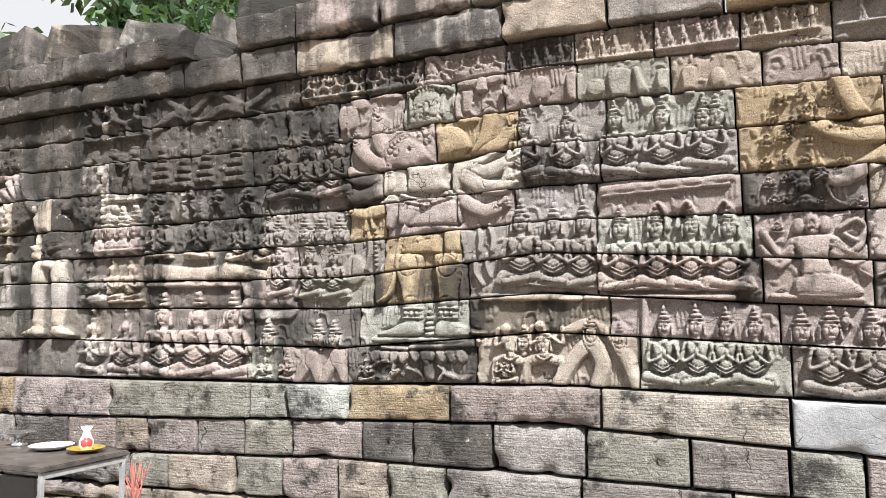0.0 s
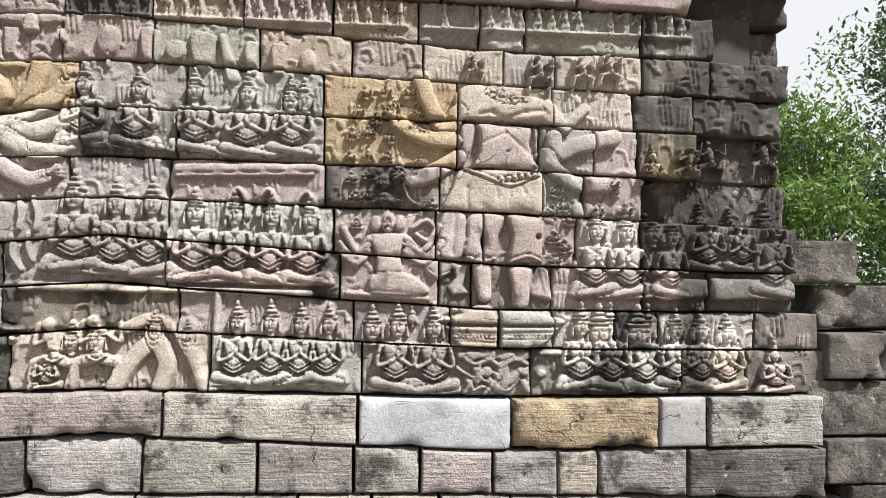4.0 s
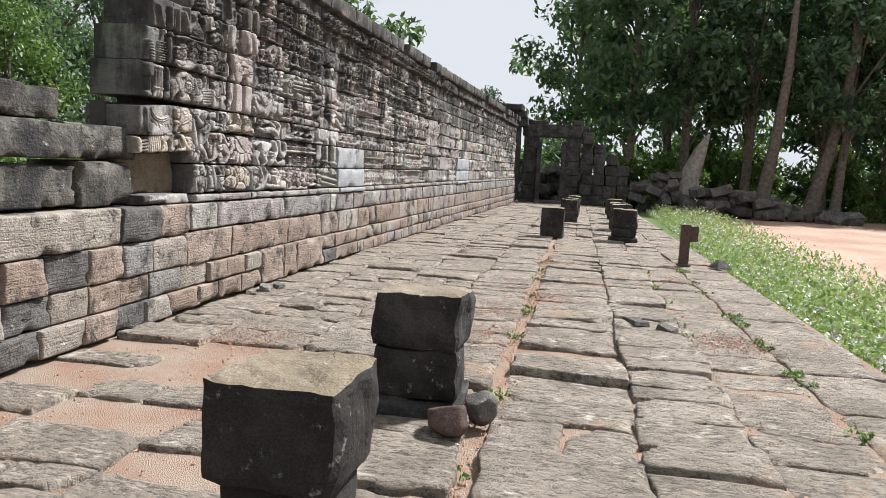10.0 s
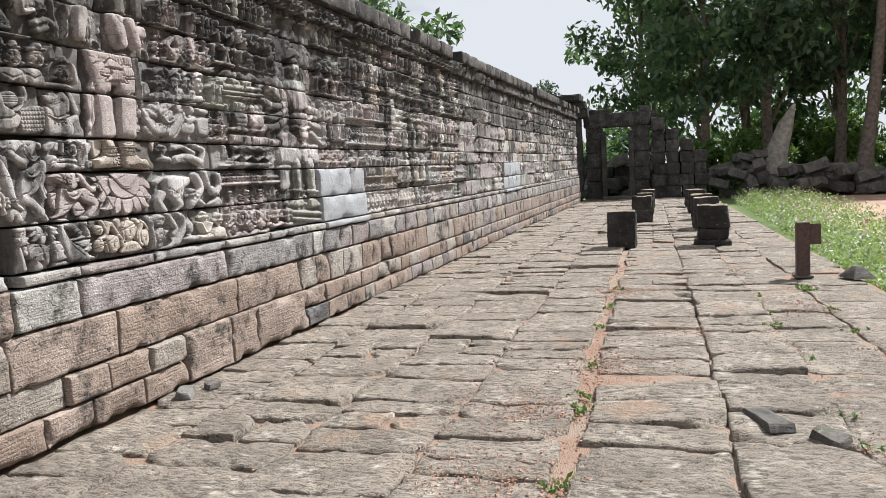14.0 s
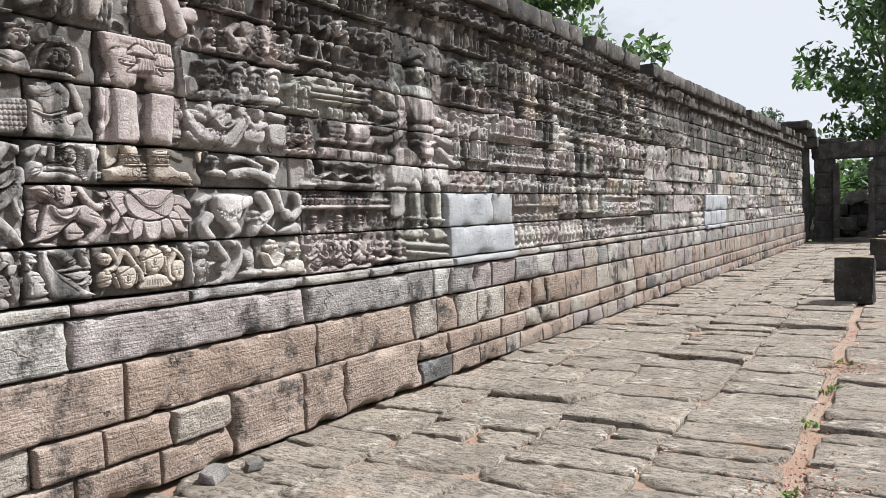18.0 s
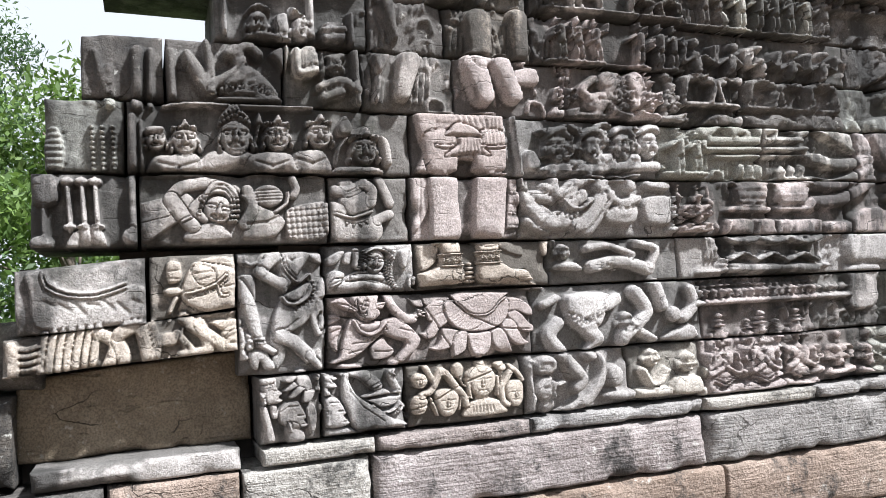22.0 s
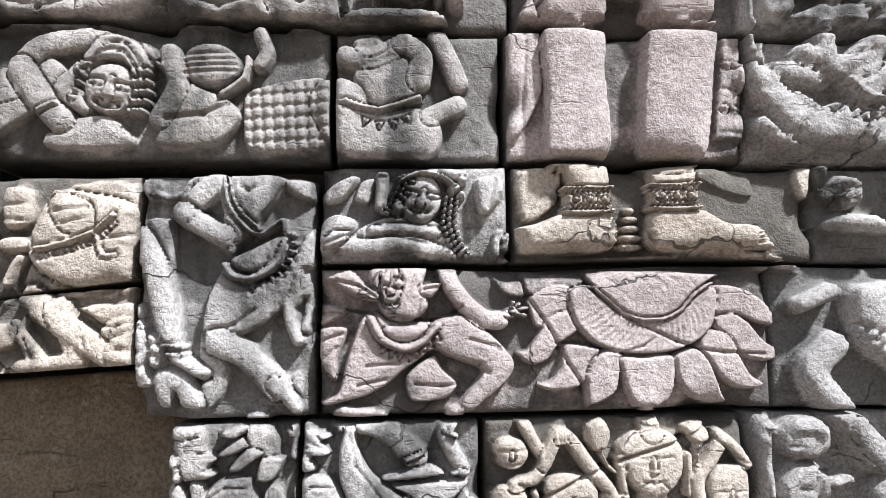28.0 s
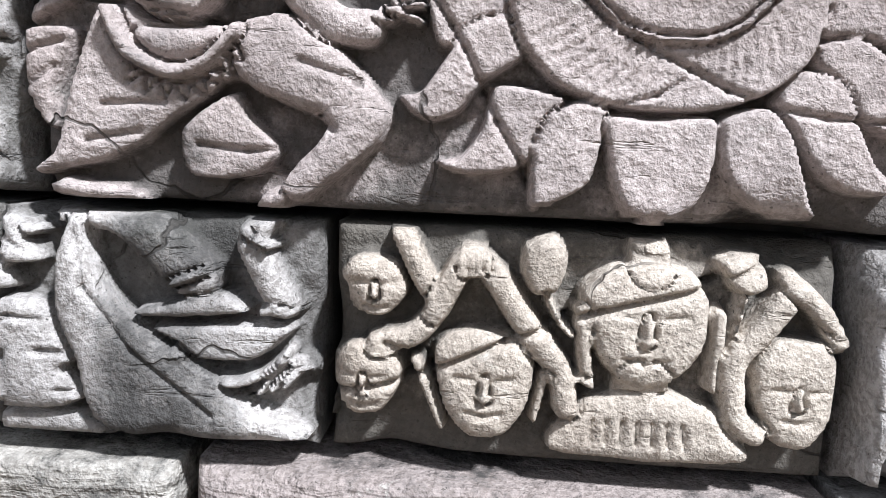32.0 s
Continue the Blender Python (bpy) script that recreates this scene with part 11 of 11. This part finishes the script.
bushy = tree("dense green broadleaved tree behind the broken wall", pose(10.7, 8.4, -0.38), 9.6, 0.06, 2.35, 15500, 0.074, 1, LEAF_MID, BARK, 60)
round_tree = tree("dark green broadleaved tree behind the broken wall", pose(12.6, 11.0, -0.38), 10.4, 0.06, 3.0, 15500, 0.078, 2, LEAF_DARK, BARK, 60)
light_tree = tree("light green young tree behind the broken wall", pose(6.6, 7.8, -0.38), 4.9, 0.06, 2.0, 10000, 0.062, 3, LEAF_LIGHT, BARK, 44)
for ob, x, y, turn, s in ((round_tree, 13.4, 13.2, 70, 0.95), (bushy, 12.4, 8.4, 40, 0.9), (light_tree, 9.6, 5.6, 120, 0.75), (bushy, 14.6, 9.2, 100, 1.0), (round_tree, 18.6, 13.0, 20, 0.9), (bushy, 15.5, 11.0, 200, 0.92), (round_tree, 4.8, 11.5, 150, 0.66), (bushy, 3.4, 10.0, 20, 0.62), (light_tree, 5.2, 8.6, 50, 1.0),
                          (round_tree, 20.5, 11.5, 310, 0.8), (bushy, 17.6, 9.0, 170, 0.82), (light_tree, 7.9, 6.2, 10, 0.8), (round_tree, -9.5, 6.5, 220, 0.8), (light_tree, 13.2, 6.4, 190, 0.8), (light_tree, 1.6, 11.5, 260, 1.1),
                          (bushy, 19.0, 8.5, 80, 0.82), (round_tree, 23.0, 9.5, 140, 0.62), (light_tree, 11.2, 6.8, 330, 0.9), (bushy, 7.4, 10.2, 300, 0.55), (bushy, -12.5, 7.5, 300, 0.9)):
    again(ob, x, y, turn, s)
high = tree("tall dark green forest tree beyond the terrace", pose(47.5, -6.4, -0.38), 16.0, 0.30, 4.6, 6600, 0.262, 7, LEAF_DARK, BARK, 44, 0.4)
slim = tree("tall slender forest tree with a grey trunk", pose(50.0, -13.5, -0.38), 17.5, 0.36, 3.8, 5600, 0.262, 8, LEAF_MID, BARK, 38, -0.9)
low_bush = tree("low leafy bush at the forest edge", pose(52.0, -9.0, -0.38), 3.2, 0.05, 2.4, 3400, 0.16, 9, LEAF_LIGHT, BARK, 24)
for ob, x, y, turn, s in ((high, 52, -18.5, 60, 1.1), (high, 56, -9.5, 120, 1.15), (slim, 49, -9.8, 200, 1.0), (slim, 55, -23.0, 30, 1.1), (high, 50, -26.5, 250, 1.0), (slim, 46.5, -17.6, 100, 0.9), (high, 60, -31.0, 10, 1.2), (slim, 52, -34.0, 300, 1.0),
                          (high, 62, -3.0, 190, 1.1), (slim, 64, -16.0, 70, 1.2), (high, 67, -24.0, 290, 1.25), (high, 44.0, -33.0, 150, 1.0), (slim, 40.0, -37.0, 20, 1.0), (high, 34.0, -38.0, 230, 1.0), (slim, 58.0, 3.5, 130, 0.42), (high, 47.5, 12.0, 80, 0.5),
                          (high, 33.5, 7.8, 40, 0.80), (slim, 45.0, 7.0, 300, 0.42), (high, 29.5, 9.0, 200, 0.66), (low_bush, 55, -15.0, 80, 1.2), (low_bush, 57, -21.0, 160, 1.3), (low_bush, 58, -27.0, 240, 1.3), (low_bush, 49, -21.0, 30, 0.8),
                          (low_bush, 47.0, -6.6, 110, 0.8), (low_bush, 60, -12.0, 200, 1.5), (high, 72, -36.0, 100, 1.3), (low_bush, 50, -30.0, 10, 1.2), (high, -14.0, 9.0, 300, 0.75), (slim, -10.5, 6.0, 40, 0.6)):
    again(ob, x, y, turn, s)

# far woods closing the view
g = np.random.default_rng(77)
n = 900
a = g.uniform(-1.45, 0.75, n)
far = g.uniform(44, 62, n)
woods = np.stack([24 + far * np.cos(a), -8 + far * np.sin(a), g.uniform(0, 15, n) * np.clip(1.0 - 3.2 * (a + 0.05), 0.25, 1.0) - 0.4], -1)
tagged(new("far_woods", leaves(woods, g.uniform(1.2, 2.6, n), 46000, 0.46, 78, LEAF_DARK, "far_woods")), "dark green forest closing the view beyond the ruin", "forest", kind="stuff")

n = 260
thicket = np.stack([g.uniform(1, 30, n), g.uniform(14, 20, n), g.uniform(0, 6.0, n)], -1)
tagged(new("thicket", leaves(thicket, g.uniform(0.9, 1.7, n), 16000, 0.17, 79, LEAF_MID, "thicket")), "green thicket behind the trees at the broken wall", "forest", kind="stuff")

dead = thing("dead_trunk", pose(47.0, -10.2, 0.6), "pale leaning remains of a buttressed tree trunk on the rubble", "tree trunk")
co, quads = tube([(0, 0.5, 0), (0, 0.35, 1.2), (0, -0.1, 2.6), (0, -0.5, 3.6)], [0.75, 0.55, 0.38, 0.08], 9)
limb = new("stem", mesh_of("stem", np.array(co), (np.array(quads), ()), PALE_BARK))
limb.parent = dead
for k, (x, y, lean) in enumerate(((46.0, -13.6, -0.9), (46.5, -16.3, -1.6))):
    trunk = thing("leaning_trunk", pose(x, y, -0.38), "grey leaning tree trunk at the edge of the road", "tree trunk")
    co, quads = tube([(0, 0, 0), (0, 0.15 * lean, 1.5), (0, 0.5 * lean, 4.0), (0, 0.9 * lean, 8.0), (0, lean, 12.0)], [0.55, 0.38, 0.30, 0.24, 0.15], 9)
    limb = new("stem", mesh_of("stem", np.array(co), (np.array(quads), ()), BARK))
    limb.parent = trunk

# flowering weeds along the terrace
g = np.random.default_rng(12)
n = 30000
fx = 3.0 + 38 * g.random(n) ** 1.6
edge = -6.08 - 0.028 * np.maximum(fx - 8, 0)
fy = edge - g.random(n) ** 1.2 * (1.5 + 0.035 * fx)
fh = 0.12 + 0.48 * g.random(n) ** 1.3 * np.clip((edge - fy) / 0.35, 0.3, 1)
centres = np.stack([fx, fy, fh - 0.36], -1)
weeds = tagged(new("weeds", leaves(centres, np.full(n, 0.06), n, 0.040, 13, leafy("weed_green", (0.14, 0.21, 0.05), (0.36, 0.44, 0.17), 0.4), "weeds")), "bed of low light green flowering weeds beside the terrace", "plants", kind="stuff")
for k, (colour, share) in enumerate((((0.80, 0.79, 0.82), 1700), ((0.62, 0.40, 0.66), 700), ((0.62, 0.16, 0.26), 160))):
    pick = g.integers(0, n, share)
    p = centres[pick] + np.array((0, 0, 0.05))
    tagged(new("blossoms", leaves(p, np.full(share, 0.03), share * 3, 0.026, 20 + k, plain("petal", colour, 0.7, 0, 0.1), "blossoms")), ("small white blossoms", "small violet blossoms", "small crimson blossoms")[k] + " among the weeds beside the terrace", "flowers", kind="stuff")
n = 420
gx, gy = g.uniform(2.8, 14, n), g.choice([-3.07, -4.56, -5.22, -5.25, -3.9], n) + g.normal(0, 0.06, n)
tuft = g.integers(0, 40, n)
gx, gy = g.uniform(2.8, 14, 40)[tuft] + g.normal(0, 0.05, n), g.choice([-3.07, -4.56, -5.22, -5.25, -3.1], 40)[tuft] + g.normal(0, 0.05, n)
tagged(new("grass_tufts", leaves(np.stack([gx, gy, np.full(n, 0.0)], -1), np.full(n, 0.02), n * 4, 0.022, 31, LEAF_LIGHT, "grass_tufts")), "small tufts of weeds growing in the paving joints", "grass", kind="stuff")
